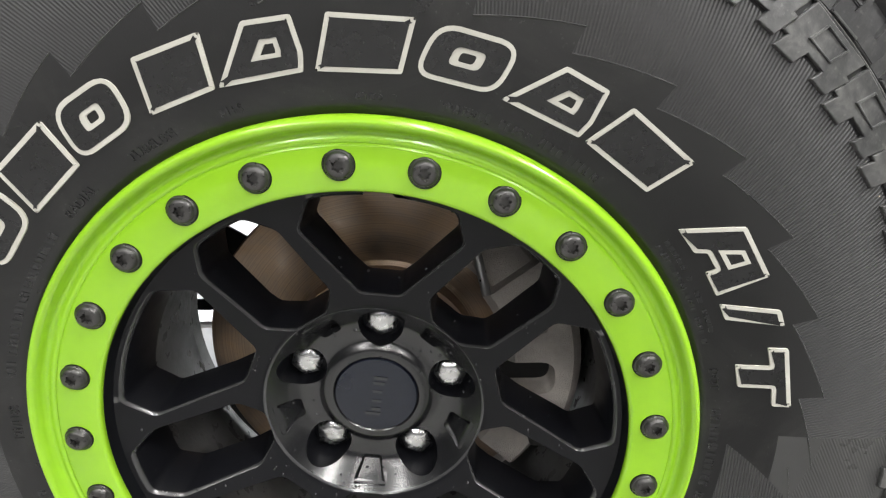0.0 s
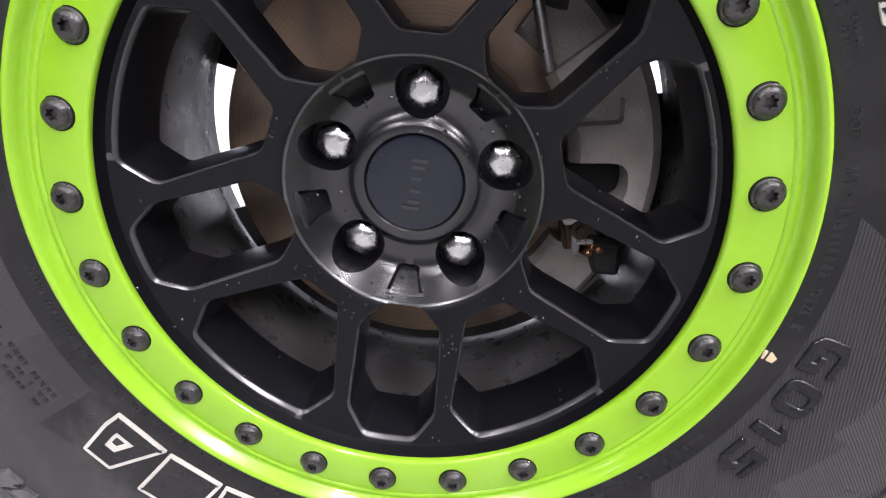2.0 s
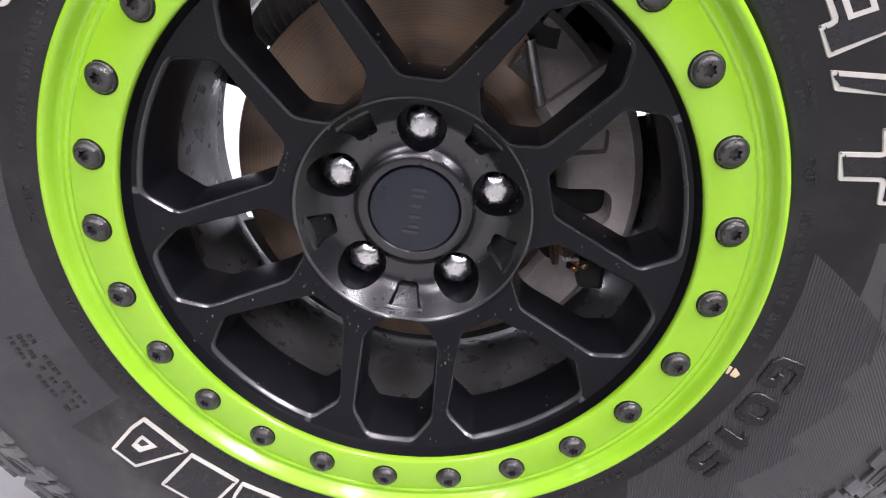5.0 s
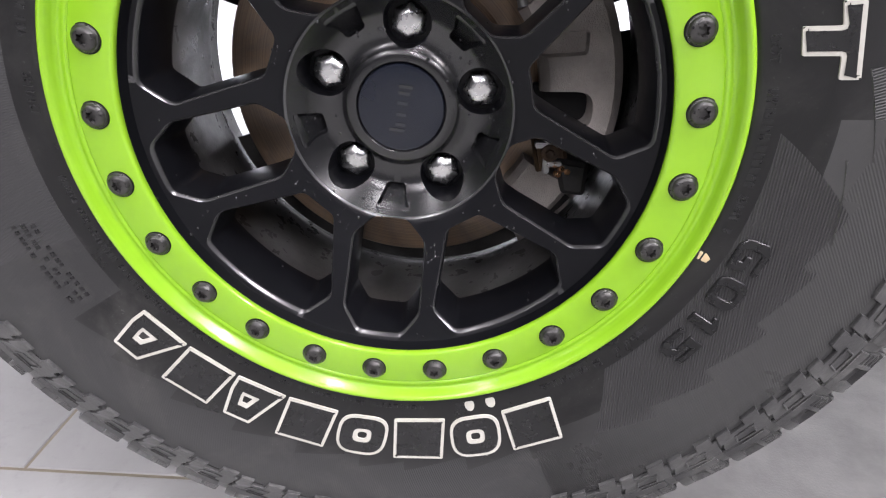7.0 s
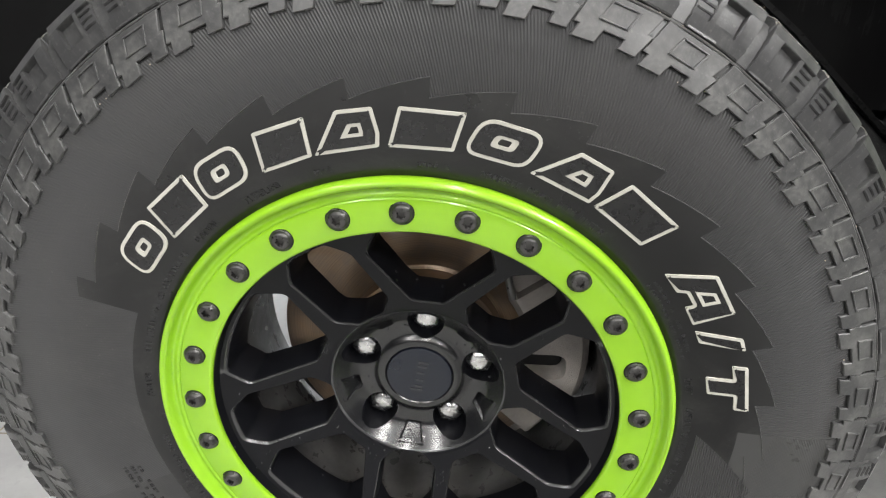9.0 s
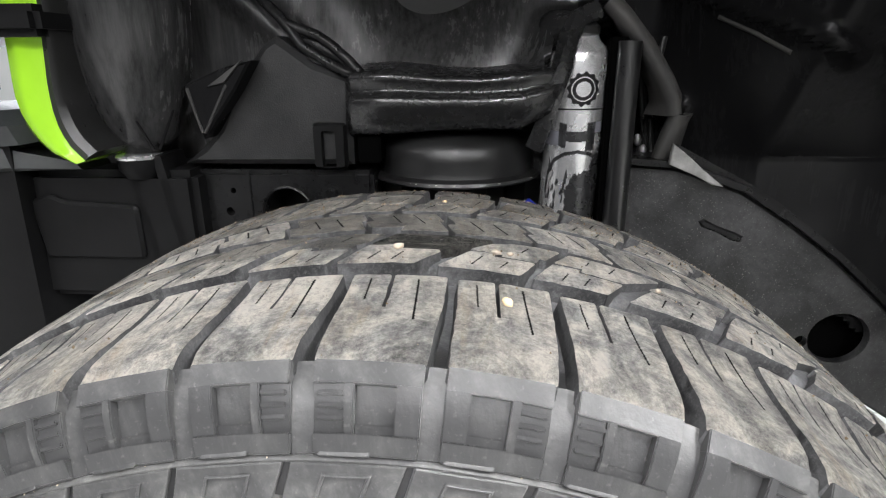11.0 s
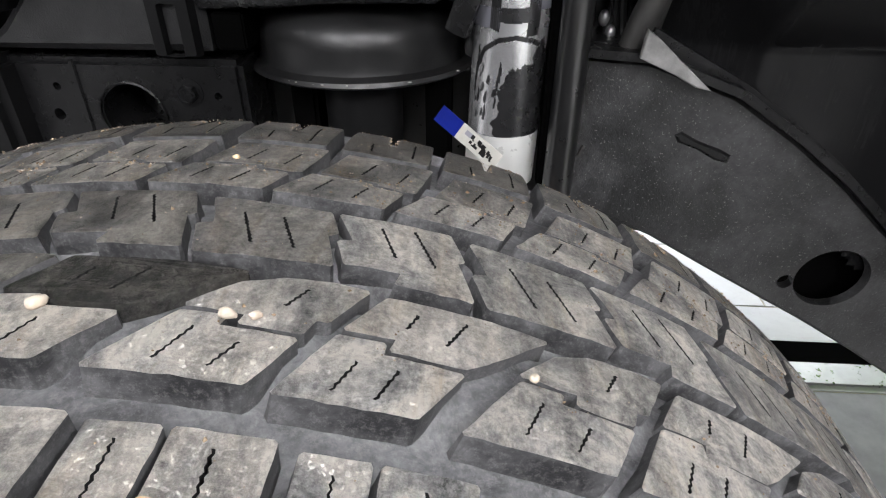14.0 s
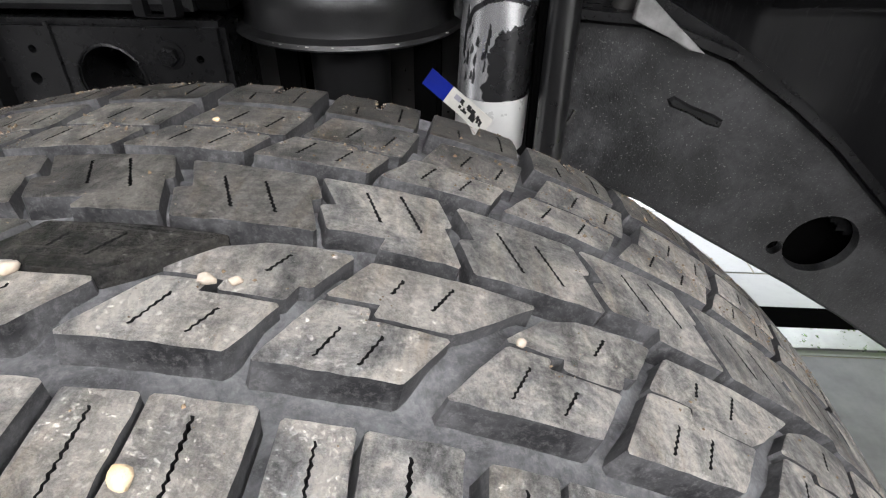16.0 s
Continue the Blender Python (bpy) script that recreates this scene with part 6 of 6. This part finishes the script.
sweep(bm, [(x, 0.595, z) for x, z in ((0.296, 0.852), (0.315, 0.842), (0.345, 0.826), (0.385, 0.806), (0.43, 0.779), (0.50, 0.728), (0.58, 0.66), (0.66, 0.59))],
      [(-0.03, -0.006), (0.035, -0.006), (0.035, 0.010), (-0.022, 0.010)])
under(part("liner_edge", bm, FRAME, arch, "grey dusty folded edge"), (0.1, 0.6, 1.0))
bm = bmesh.new()
rod(bm, (0.288, 0.578, 0.852), (0.292, 0.578, 0.822), 0.011, 0.011, 20)
bmesh.ops.create_icosphere(bm, subdivisions=3, radius=0.014, matrix=Matrix.Translation((0.288, 0.576, 0.842)))
under(part("edge_boss", bm, FRAME, arch), (0.1, 0.6, 1.0))

# pale grey strip that paints the highlight along the liner's ridge
bm = bmesh.new()
bead = [(0.335, 1.012), (0.365, 0.991), (0.392, 0.97)]
sweep(bm, [(x, liner_y(x, z) - 0.002, z) for x, z in bead], [(-0.005, -0.003), (0.001, -0.0025), (0.002, 0.0), (0.001, 0.0025), (-0.005, 0.003)])
under(part("liner_bead", bm, SHIELD, arch, "thin pale strip standing in for a highlight on the liner", 70), (0.1, 0.6, 1.0))

bm = bmesh.new()
sweep(bm, [(0.200, 0.556, 1.03), (0.218, 0.552, 1.013), (0.248, 0.55, 0.978), (0.275, 0.55, 0.938), (0.288, 0.551, 0.917), (0.2925, 0.553, 0.899)], [(-0.05, -0.012), (-0.006, -0.010), (0.003, -0.003), (0.003, 0.004), (-0.006, 0.012), (-0.05, 0.016)])
sweep(bm, [(0.2925, 0.553, 0.8995), (0.290, 0.554, 0.888), (0.284, 0.556, 0.872), (0.276, 0.56, 0.842)], [(0.05, 0.012), (0.006, 0.010), (-0.003, 0.003), (-0.003, -0.004), (0.006, -0.012), (0.05, -0.016)])
under(part("pocket_rim", bm, SHIELD, arch, "satin moulded rim of the pocket", 70), (0.1, 0.6, 1.0))

hoses = thing("hose_bundle", (0.27, 0.62, 0.87), "black rubber hoses with pale clips", "hoses")
for k, (x, y) in enumerate(((0.262, 0.615), (0.272, 0.625), (0.283, 0.62))):
    bm = bmesh.new()
    sweep(bm, [(x - 0.27 + 0.006 * math.sin(i * 0.7 + k), y - 0.62, -0.06 + 0.026 * i) for i in range(8)], [(0.004 * math.cos(a * math.pi / 4), 0.004 * math.sin(a * math.pi / 4)) for a in range(8)])
    part("hose", bm, BLACKPLASTIC, hoses)
for dz, dx in ((-0.024, 0.0), (-0.01, -0.008)):
    bm = bmesh.new()
    bmesh.ops.create_icosphere(bm, subdivisions=2, radius=0.0055, matrix=Matrix.Translation((dx, -0.008, dz)) @ Matrix.Diagonal((1, 1, 1.5, 1)))
    part("clip", bm, STEEL, hoses, "dull metal clip")

# ---------------------------------------------------------------- front of the car past the wheel
fender = thing("fender", (-0.475, 0.5, 0.9), "bright lime green painted fender edge", "fender")
F = lambda x, y, z: (x + 0.475, y - 0.5, z - 0.9)
bm = bmesh.new()
loops, seal = [], []
for z, xl, zr, xr in ((1.25, -0.45, 1.25, -0.40), (1.10, -0.472, 1.10, -0.422), (1.03, -0.481, 1.03, -0.431), (0.969, -0.485, 0.968, -0.436), (0.945, -0.4865, 0.945, -0.4385), (0.928, -0.487, 0.927, -0.439),
                      (0.910, -0.484, 0.911, -0.4385), (0.892, -0.479, 0.895, -0.436), (0.877, -0.469, 0.883, -0.432), (0.864, -0.457, 0.871, -0.426), (0.855, -0.440, 0.862, -0.418), (0.850, -0.427, 0.855, -0.412)):
    mx, mz = (xl + xr) / 2, (z + zr) / 2
    loops.append([F(xl, 0.456, z), F(xl * 0.7 + xr * 0.3, 0.446, z * 0.7 + zr * 0.3), F(mx, 0.443, mz), F(xr, 0.449, zr), F(xr + 0.004, 0.56, zr + 0.004), F(xl, 0.56, z)])
    seal.append([F(xr + 0.001, 0.447, zr + 0.001), F(xr + 0.009, 0.444, zr + 0.006), F(xr + 0.016, 0.450, zr + 0.011), F(xr + 0.018, 0.56, zr + 0.012), F(xr + 0.002, 0.56, zr + 0.002)])
loft(bm, loops)
part("painted_edge", bm, GREEN, fender, "", 50)
bm = bmesh.new()
loft(bm, seal)
part("seal_edge", bm, BLACKPLASTIC, fender, "black rubber edging", 50)
bm = bmesh.new()
box(bm, -0.9, 0.06, -0.08, 0.4, 0.092, 0.125, 0.008)
part("lower_panel_edge", bm, UNDERBODY, fender, "dark underside edge")

bumper = thing("front_bumper", (-0.75, 0.55, 0.75), "dark grey plastic off-road bumper with bolts and tow hook", "bumper")
P = lambda x, y, z: (x + 0.75, y - 0.55, z - 0.75)
bm = bmesh.new()
loft(bm, [[P(*p) for p in loop] for loop in (
    [(-1.5, 0.47, 0.845), (-0.64, 0.475, 0.860), (-0.52, 0.485, 0.868), (-0.497, 0.51, 0.872), (-0.495, 0.72, 0.875), (-1.5, 0.72, 0.86)],
    [(-1.5, 0.465, 0.87), (-0.64, 0.468, 0.885), (-0.525, 0.478, 0.892), (-0.495, 0.505, 0.893), (-0.493, 0.72, 0.893), (-1.5, 0.72, 0.88)],
    [(-1.5, 0.478, 0.885), (-0.635, 0.482, 0.898), (-0.575, 0.488, 0.908), (-0.51, 0.515, 0.911), (-0.505, 0.72, 0.911), (-1.5, 0.72, 0.89)])])
part("top_ledge", bm, BUMPER, bumper, "", 30)
bm = bmesh.new()
loft(bm, [[P(*p) for p in loop] for loop in (
    [(-1.5, 0.50, 0.42), (-0.56, 0.50, 0.44), (-0.54, 0.7, 0.44), (-1.5, 0.7, 0.42)],
    [(-1.5, 0.472, 0.848), (-0.54, 0.492, 0.866), (-0.53, 0.7, 0.872), (-1.5, 0.7, 0.858)])])
part("lower_face", bm, UNDERBODY, bumper, "", 30)
bm = bmesh.new()
loft(bm, [[P(*p) for p in loop] for loop in (
    [(-0.64, 0.48, 0.815), (-0.59, 0.475, 0.835), (-0.55, 0.49, 0.838), (-0.47, 0.52, 0.832), (-0.47, 0.7, 0.82), (-0.64, 0.7, 0.81)],
    [(-0.63, 0.48, 0.835), (-0.585, 0.475, 0.864), (-0.555, 0.49, 0.864), (-0.48, 0.52, 0.842), (-0.47, 0.7, 0.845), (-0.63, 0.7, 0.84)])])
part("end_cap", bm, BUMPER, bumper, "grey plastic end piece", 30)
for x, z in ((-0.612, 0.888), (-0.655, 0.835), (-0.675, 0.838)):
    bm = bmesh.new()
    turned(bm, P(x, 0.478, z), (0, -1, 0.15), [(0, 0.009), (0.003, 0.009), (0.0035, 0.006)], 16)
    turned(bm, P(x, 0.474, z), (0, -1, 0.15), [(0, 0.006), (0.006, 0.006)], 6)
    part("bumper_bolt", bm, BOLT, bumper)
bm = bmesh.new()
sweep(bm, [P(*p) for p in ((-0.715, 0.62, 0.895), (-0.714, 0.62, 0.916), (-0.708, 0.62, 0.929), (-0.695, 0.62, 0.936), (-0.675, 0.62, 0.937), (-0.652, 0.62, 0.936))], [(-0.012, -0.008), (0.012, -0.008), (0.012, 0.008), (-0.012, 0.008)])
part("tow_hook", bm, FRAME, bumper, "dark steel tow hook", 50)
crush = thing("crash_box", (-0.45, 0.54, 0.73), "black steel crash box at the rail's front end", "bracket")
bm = bmesh.new()
box(bm, -0.19, 0.13, -0.02, 0.1, -0.08, 0.10, 0.01)
part("box_body", bm, UNDERBODY, crush)
bm = bmesh.new()
slab(bm, rounded([(-0.09, -0.02), (0.05, -0.02), (0.05, 0.055), (-0.05, 0.06), (-0.07, 0.07), (-0.1, 0.06)], 0.008, 3), -0.028, -0.018, 0.004)
part("raised_panel", bm, UNDERBODY, crush)

# ---------------------------------------------------------------- the rest of the car, which shades the arch and the floor
car = thing("car_body", (1.0, 1.0, 0.5), "lime green off-road car body on its wheels", "car")
Q = lambda x, y, z: (x - 1.0, y - 1.0, z - 0.5)


def hull(name, loops, mat, label=""):
    bm = bmesh.new()
    loft(bm, [[Q(*p) for p in l] for l in loops])
    bmesh.ops.bevel(bm, geom=bm.edges[:], offset=0.015, segments=2, affect="EDGES")
    return part(name, bm, mat, car, label, 40)


rect = lambda x0, x1, y0, y1, z: [(x0, y0, z), (x1, y0, z), (x1, y1, z), (x0, y1, z)]
hull("cabin", [rect(0.86, 3.2, 0.14, 1.86, 0.50), rect(0.86, 3.2, 0.12, 1.88, 1.15), rect(1.0, 3.2, 0.22, 1.78, 1.8)], GREEN)
hull("hood", [rect(-0.62, 0.86, 0.42, 1.64, 1.352), rect(-0.60, 0.86, 0.46, 1.60, 1.42)], GREEN)
hull("engine_bay", [rect(-0.50, 0.84, 0.72, 1.28, 0.55), rect(-0.50, 0.84, 0.69, 1.31, 1.16)], BLACKPLASTIC)
hull("hood_lining", [rect(-0.6, 0.85, 0.44, 1.66, 1.33), rect(-0.6, 0.85, 0.44, 1.66, 1.35)], BLACKPLASTIC)
hull("fender_flare", [rect(-0.60, 0.74, 0.20, 0.41, 1.25), rect(-0.54, 0.68, 0.23, 0.41, 1.30)], BLACKPLASTIC, "black plastic fender flare")
hull("firewall", [rect(0.80, 0.85, 0.10, 1.9, 0.45), rect(0.80, 0.85, 0.10, 1.9, 1.14)], BLACKPLASTIC)
hull("sill", [rect(0.72, 3.0, 0.20, 0.36, 0.44), rect(0.72, 3.0, 0.20, 0.36, 0.54)], BLACKPLASTIC)

far_wheel = thing("wheel", (0, 1.79, HUB), "black off-road wheel on the far side of the car", "wheel")
part("tyre", revolve([(0.226, -0.15), (0.27, -0.175), (0.33, -0.185), (0.38, -0.175), (0.415, -0.155), (0.432, -0.13), (0.438, -0.06), (0.438, 0.06), (0.432, 0.13), (0.415, 0.155), (0.38, 0.175), (0.33, 0.185), (0.27, 0.175), (0.226, 0.15)], 120), GROOVE, far_wheel, "black tyre", 40)
part("rim", revolve([(0.0001, 0.04), (0.1, 0.05), (0.19, 0.0), (0.2, -0.13), (0.228, -0.15), (0.228, -0.146), (0.206, -0.12), (0.206, 0.14), (0.228, 0.15)], 96), BARREL, far_wheel, "black wheel rim", 40)

# ---------------------------------------------------------------- the showroom
floor = tagged(new("floor"), "polished light grey stone tile floor with tan joints", "floor", kind="structure")
TW, TD, GAP = 0.6, 0.314, 0.004
GREY_FIELD_X = 0.12


def tile_mesh(w, d):
    bm = bmesh.new()
    e = 0.0012
    loft(bm, [[(0, 0, -0.01), (w, 0, -0.01), (w, d, -0.01), (0, d, -0.01)], [(0, 0, -e), (w, 0, -e), (w, d, -e), (0, d, -e)], [(e, e, 0), (w - e, e, 0), (w - e, d - e, 0), (e, d - e, 0)]], False, True)
    return baked(bm, "tile", (TILE,))


tile_me = tile_mesh(TW - GAP, TD - GAP)
for row in range(-5, 13):
    for col in range(-6, 7):
        x = -0.457 + TW * col - 0.2 * ((-row) % 3) + 0.0
        y = 0.053 + TD * row
        long = TW - GAP
        if y < 0.98:
            # a darker grey field takes the place of the tiles here
            long = min(long, GREY_FIELD_X - x - GAP)
            if long < 0.02:
                continue
        ob = new("tile", tile_me)
        ob.parent = floor
        ob.location = (x + GAP / 2, y + GAP / 2, 0)
        ob.scale.x = long / (TW - GAP)
bm = bmesh.new()
loft(bm, [[(-9, -9, -0.03), (9, -9, -0.03), (9, 7, -0.03), (-9, 7, -0.03)], [(-9, -9, -0.0014), (9, -9, -0.0014), (9, 7, -0.0014), (-9, 7, -0.0014)]])
part("joint_bed", bm, GROUT, floor, "tan grout bed")
bm = bmesh.new()
for x0, x1, y0, y1 in ((-9, -4.657, -9, 7), (3.743, 9, -9, 7), (-4.655, 3.741, -9, -1.519), (-4.655, 3.741, 4.137, 7)):
    loft(bm, [[(x0, y0, -0.001), (x1, y0, -0.001), (x1, y1, -0.001), (x0, y1, -0.001)], [(x0, y0, 0), (x1, y0, 0), (x1, y1, 0), (x0, y1, 0)]])
part("outer_paving", bm, TILE, floor)
bm = bmesh.new()
loft(bm, [[(GREY_FIELD_X, -1.517, z), (3.741, -1.517, z), (3.741, 0.993, z), (GREY_FIELD_X, 0.993, z)] for z in (-0.001, -0.0002)])
part("cement_field", bm, GREY_FIELD, floor, "darker grey field beside the tiles")

walls = {"wall_north": (-9, 9, 6.6, 6.8), "wall_south": (-9, 9, -9.2, -9), "wall_west": (-9.2, -9, -9, 6.8), "wall_east": (9, 9.2, -9, 6.8)}
for name, (x0, x1, y0, y1) in walls.items():
    bm = bmesh.new()
    if name == "wall_north":
        edges = [-9, -5.5, -2.9, -2.7, -0.1, 0.1, 2.7, 2.9, 5.5, 9]
        for a, b in ((-9, -5.5), (-2.9, -2.7), (-0.1, 0.1), (2.7, 2.9), (5.5, 9)):
            box(bm, a, b, y0, y1, 0, CEIL)
        for a, b in ((-5.5, -2.9), (-2.7, -0.1), (0.1, 2.7), (2.9, 5.5)):
            box(bm, a, b, y0, y1, 3.0, CEIL)
            box(bm, a, b, y0, y1, 0, 0.12)
    else:
        box(bm, x0, x1, y0, y1, 0, CEIL)
    tagged(part(name, bm, WALL if name == "wall_north" else DARKWALL), "plain painted showroom wall", "wall", kind="structure")
bm = bmesh.new()
box(bm, -9.2, 9.2, -9.2, 6.8, CEIL, CEIL + 0.1)
tagged(part("ceiling", bm, DARKWALL), "plain dark grey showroom ceiling", "ceiling", kind="structure")
day = material("daylight_backdrop", (0.9, 0.9, 0.9), 0.8)
day.node_tree.nodes["Principled BSDF"].inputs["Emission Color"].default_value = (0.95, 0.98, 1.0, 1)
day.node_tree.nodes["Principled BSDF"].inputs["Emission Strength"].default_value = 2.2
bm = bmesh.new()
box(bm, -12, 12, 7.6, 7.65, -0.5, 5)
tagged(part("backdrop", bm, day), "bright daylight outside the glass front", "backdrop", kind="structure")
for k, a in enumerate((-5.5, -2.7, 0.1, 2.9)):
    bm = bmesh.new()
    for x0, x1, z0, z1 in ((a, a + 0.06, 0.12, 3.0), (a + 2.54, a + 2.6, 0.12, 3.0), (a + 0.06, a + 2.54, 0.12, 0.2), (a + 0.06, a + 2.54, 2.92, 3.0)):
        box(bm, x0, x1, 6.66, 6.72, z0, z1, 0.004)
    tagged(part("window_%d" % (k + 1), bm, STEEL), "tall showroom window with grey metal frame", "window", kind="structure")

# floor channel under the car
drain = thing("floor_channel", (1.0, 1.08, 0.0), "dark floor channel with pale metal edge", "floor channel")
bm = bmesh.new()
box(bm, -2.2, 2.4, -0.065, 0.005, -0.0005, 0.006, 0.001)
part("metal_edge", bm, STEEL, drain)
bm = bmesh.new()
box(bm, -2.2, 2.4, 0.008, 0.085, -0.0005, 0.003, 0.0005)
part("rubber_insert", bm, DARK, drain, "matt black rubber insert")

# ---------------------------------------------------------------- grit on the tread and drops on the wheel
def pebble(name, deg, y, size, mat, label, seed, flat=0.7):
    bm = bmesh.new()
    bmesh.ops.create_icosphere(bm, subdivisions=2, radius=size)
    g = random.Random(seed)
    for v in bm.verts:
        k = 1 + 0.35 * noise.noise(v.co * (1.1 / size) + Vector((seed, 0, 0)))
        v.co = Vector((v.co.x * k * 1.2, v.co.y * k, v.co.z * k * flat))
    ob = part(name, bm, mat, None, label, 50)
    p = polar(deg, crown(y) + size * flat * 0.6 + (swell(deg) if y > 0.1 else 0.0), y)
    ob.matrix_world = Matrix.Translation(p + Vector((0, 0, HUB))) @ pose(0, 0, 0, 0, deg, 0) @ pose(0, 0, 0, 0, 0, g.uniform(0, 180))
    return tagged(ob, label, "pebble", "pebbles on the tread")


pebble("pebble", 0.7, 0.130, 0.0029, PEBBLE, "small white pebble caught in the tread", 1)
pebble("pebble", 8.4, 0.1335, 0.0026, PEBBLE, "pale rounded pebble caught in the tread", 2)
pebble("pebble", 9.5, 0.1350, 0.0018, PEBBLE, "tiny pale grain on the tread", 3)
pebble("pebble", 21.6, 0.136, 0.0018, PEBBLE, "small white grain in the tread groove", 4)
pebble("pebble", 9.1, 0.0685, 0.0029, OCHRE, "ochre pebble on the shoulder block", 5)
pebble("pebble", 3.3, 0.248, 0.0016, OCHRE, "small ochre grain on the tread", 6)

rng = random.Random(23)
bm = bmesh.new()
for _ in range(110):
    # pale grains caught on the shoulder blocks
    a, r = rng.uniform(-60, 75), rng.choice((0.364, 0.372, 0.3935, 0.398, 0.405))
    p = polar(a + rng.uniform(0, 3), r, side_y(r) - rng.uniform(0.0008, 0.002))
    bmesh.ops.create_icosphere(bm, subdivisions=1, radius=rng.uniform(0.0003, 0.0007), matrix=Matrix.Translation(p))
ob = part("grit", bm, PEBBLE, tyre, "pale sand grains", 60)
ob["kind"] = "stuff"
for name, every, mat, text in (("soil", 0, SOIL, "brown soil crumbs"), ("sand", 1, PEBBLE, "pale sand grains on the tread")):
    V, Fc = [], []
    for deg, y in crumbs[every::2]:
        size = rng.uniform(0.0002, 0.00045) if every or rng.random() < 0.8 else rng.uniform(0.0005, 0.0010)
        c, o = polar(deg, crown(y) + tread_lift(deg, y) + size * 0.3, y), len(V)
        for v in ((1, 0, 0), (0, 1, 0), (-1, 0, 0), (0, -1, 0), (0, 0, 1), (0, 0, -1)):
            V.append(c + Vector(v) * size * rng.uniform(0.6, 1.4))
        for j in range(4):
            Fc += [(o + j, o + (j + 1) % 4, o + 4), (o + (j + 1) % 4, o + j, o + 5)]
    me = bpy.data.meshes.new(name)
    me.from_pydata(V, [], Fc)
    ob = mesh_part(name, me, mat, tyre, text, 60)
    ob["kind"] = "stuff"
rng = random.Random(11)
bm = bmesh.new()
tree = bvhtree.BVHTree.FromPolygons([v.co for v in spokes.data.vertices], [tuple(p.vertices) for p in spokes.data.polygons])
drops = 0
while drops < 230:
    # drops gather in small groups and on the lower window walls
    ca, cr = rng.uniform(0, 360), rng.uniform(0.05, 0.186)
    for _ in range(rng.randint(1, 7)):
        p = polar(ca, cr, -0.02) + Vector((rng.gauss(0, 0.006), 0, rng.gauss(0, 0.006)))
        hit, normal, _, _ = tree.ray_cast(p, Vector((rng.uniform(-0.2, 0.2), 1, -0.25)).normalized(), 0.12)
        if hit is None or hit.y > 0.085:
            continue
        s = rng.uniform(0.0004, 0.0014)
        bmesh.ops.create_icosphere(bm, subdivisions=1, radius=s, matrix=Matrix.Translation(hit) @ Matrix.Diagonal((1, 0.7, 1.2, 1)))
        drops += 1
ob = part("water", bm, WATER, wheel, "fine water drops", 60)
ob["kind"] = "stuff"
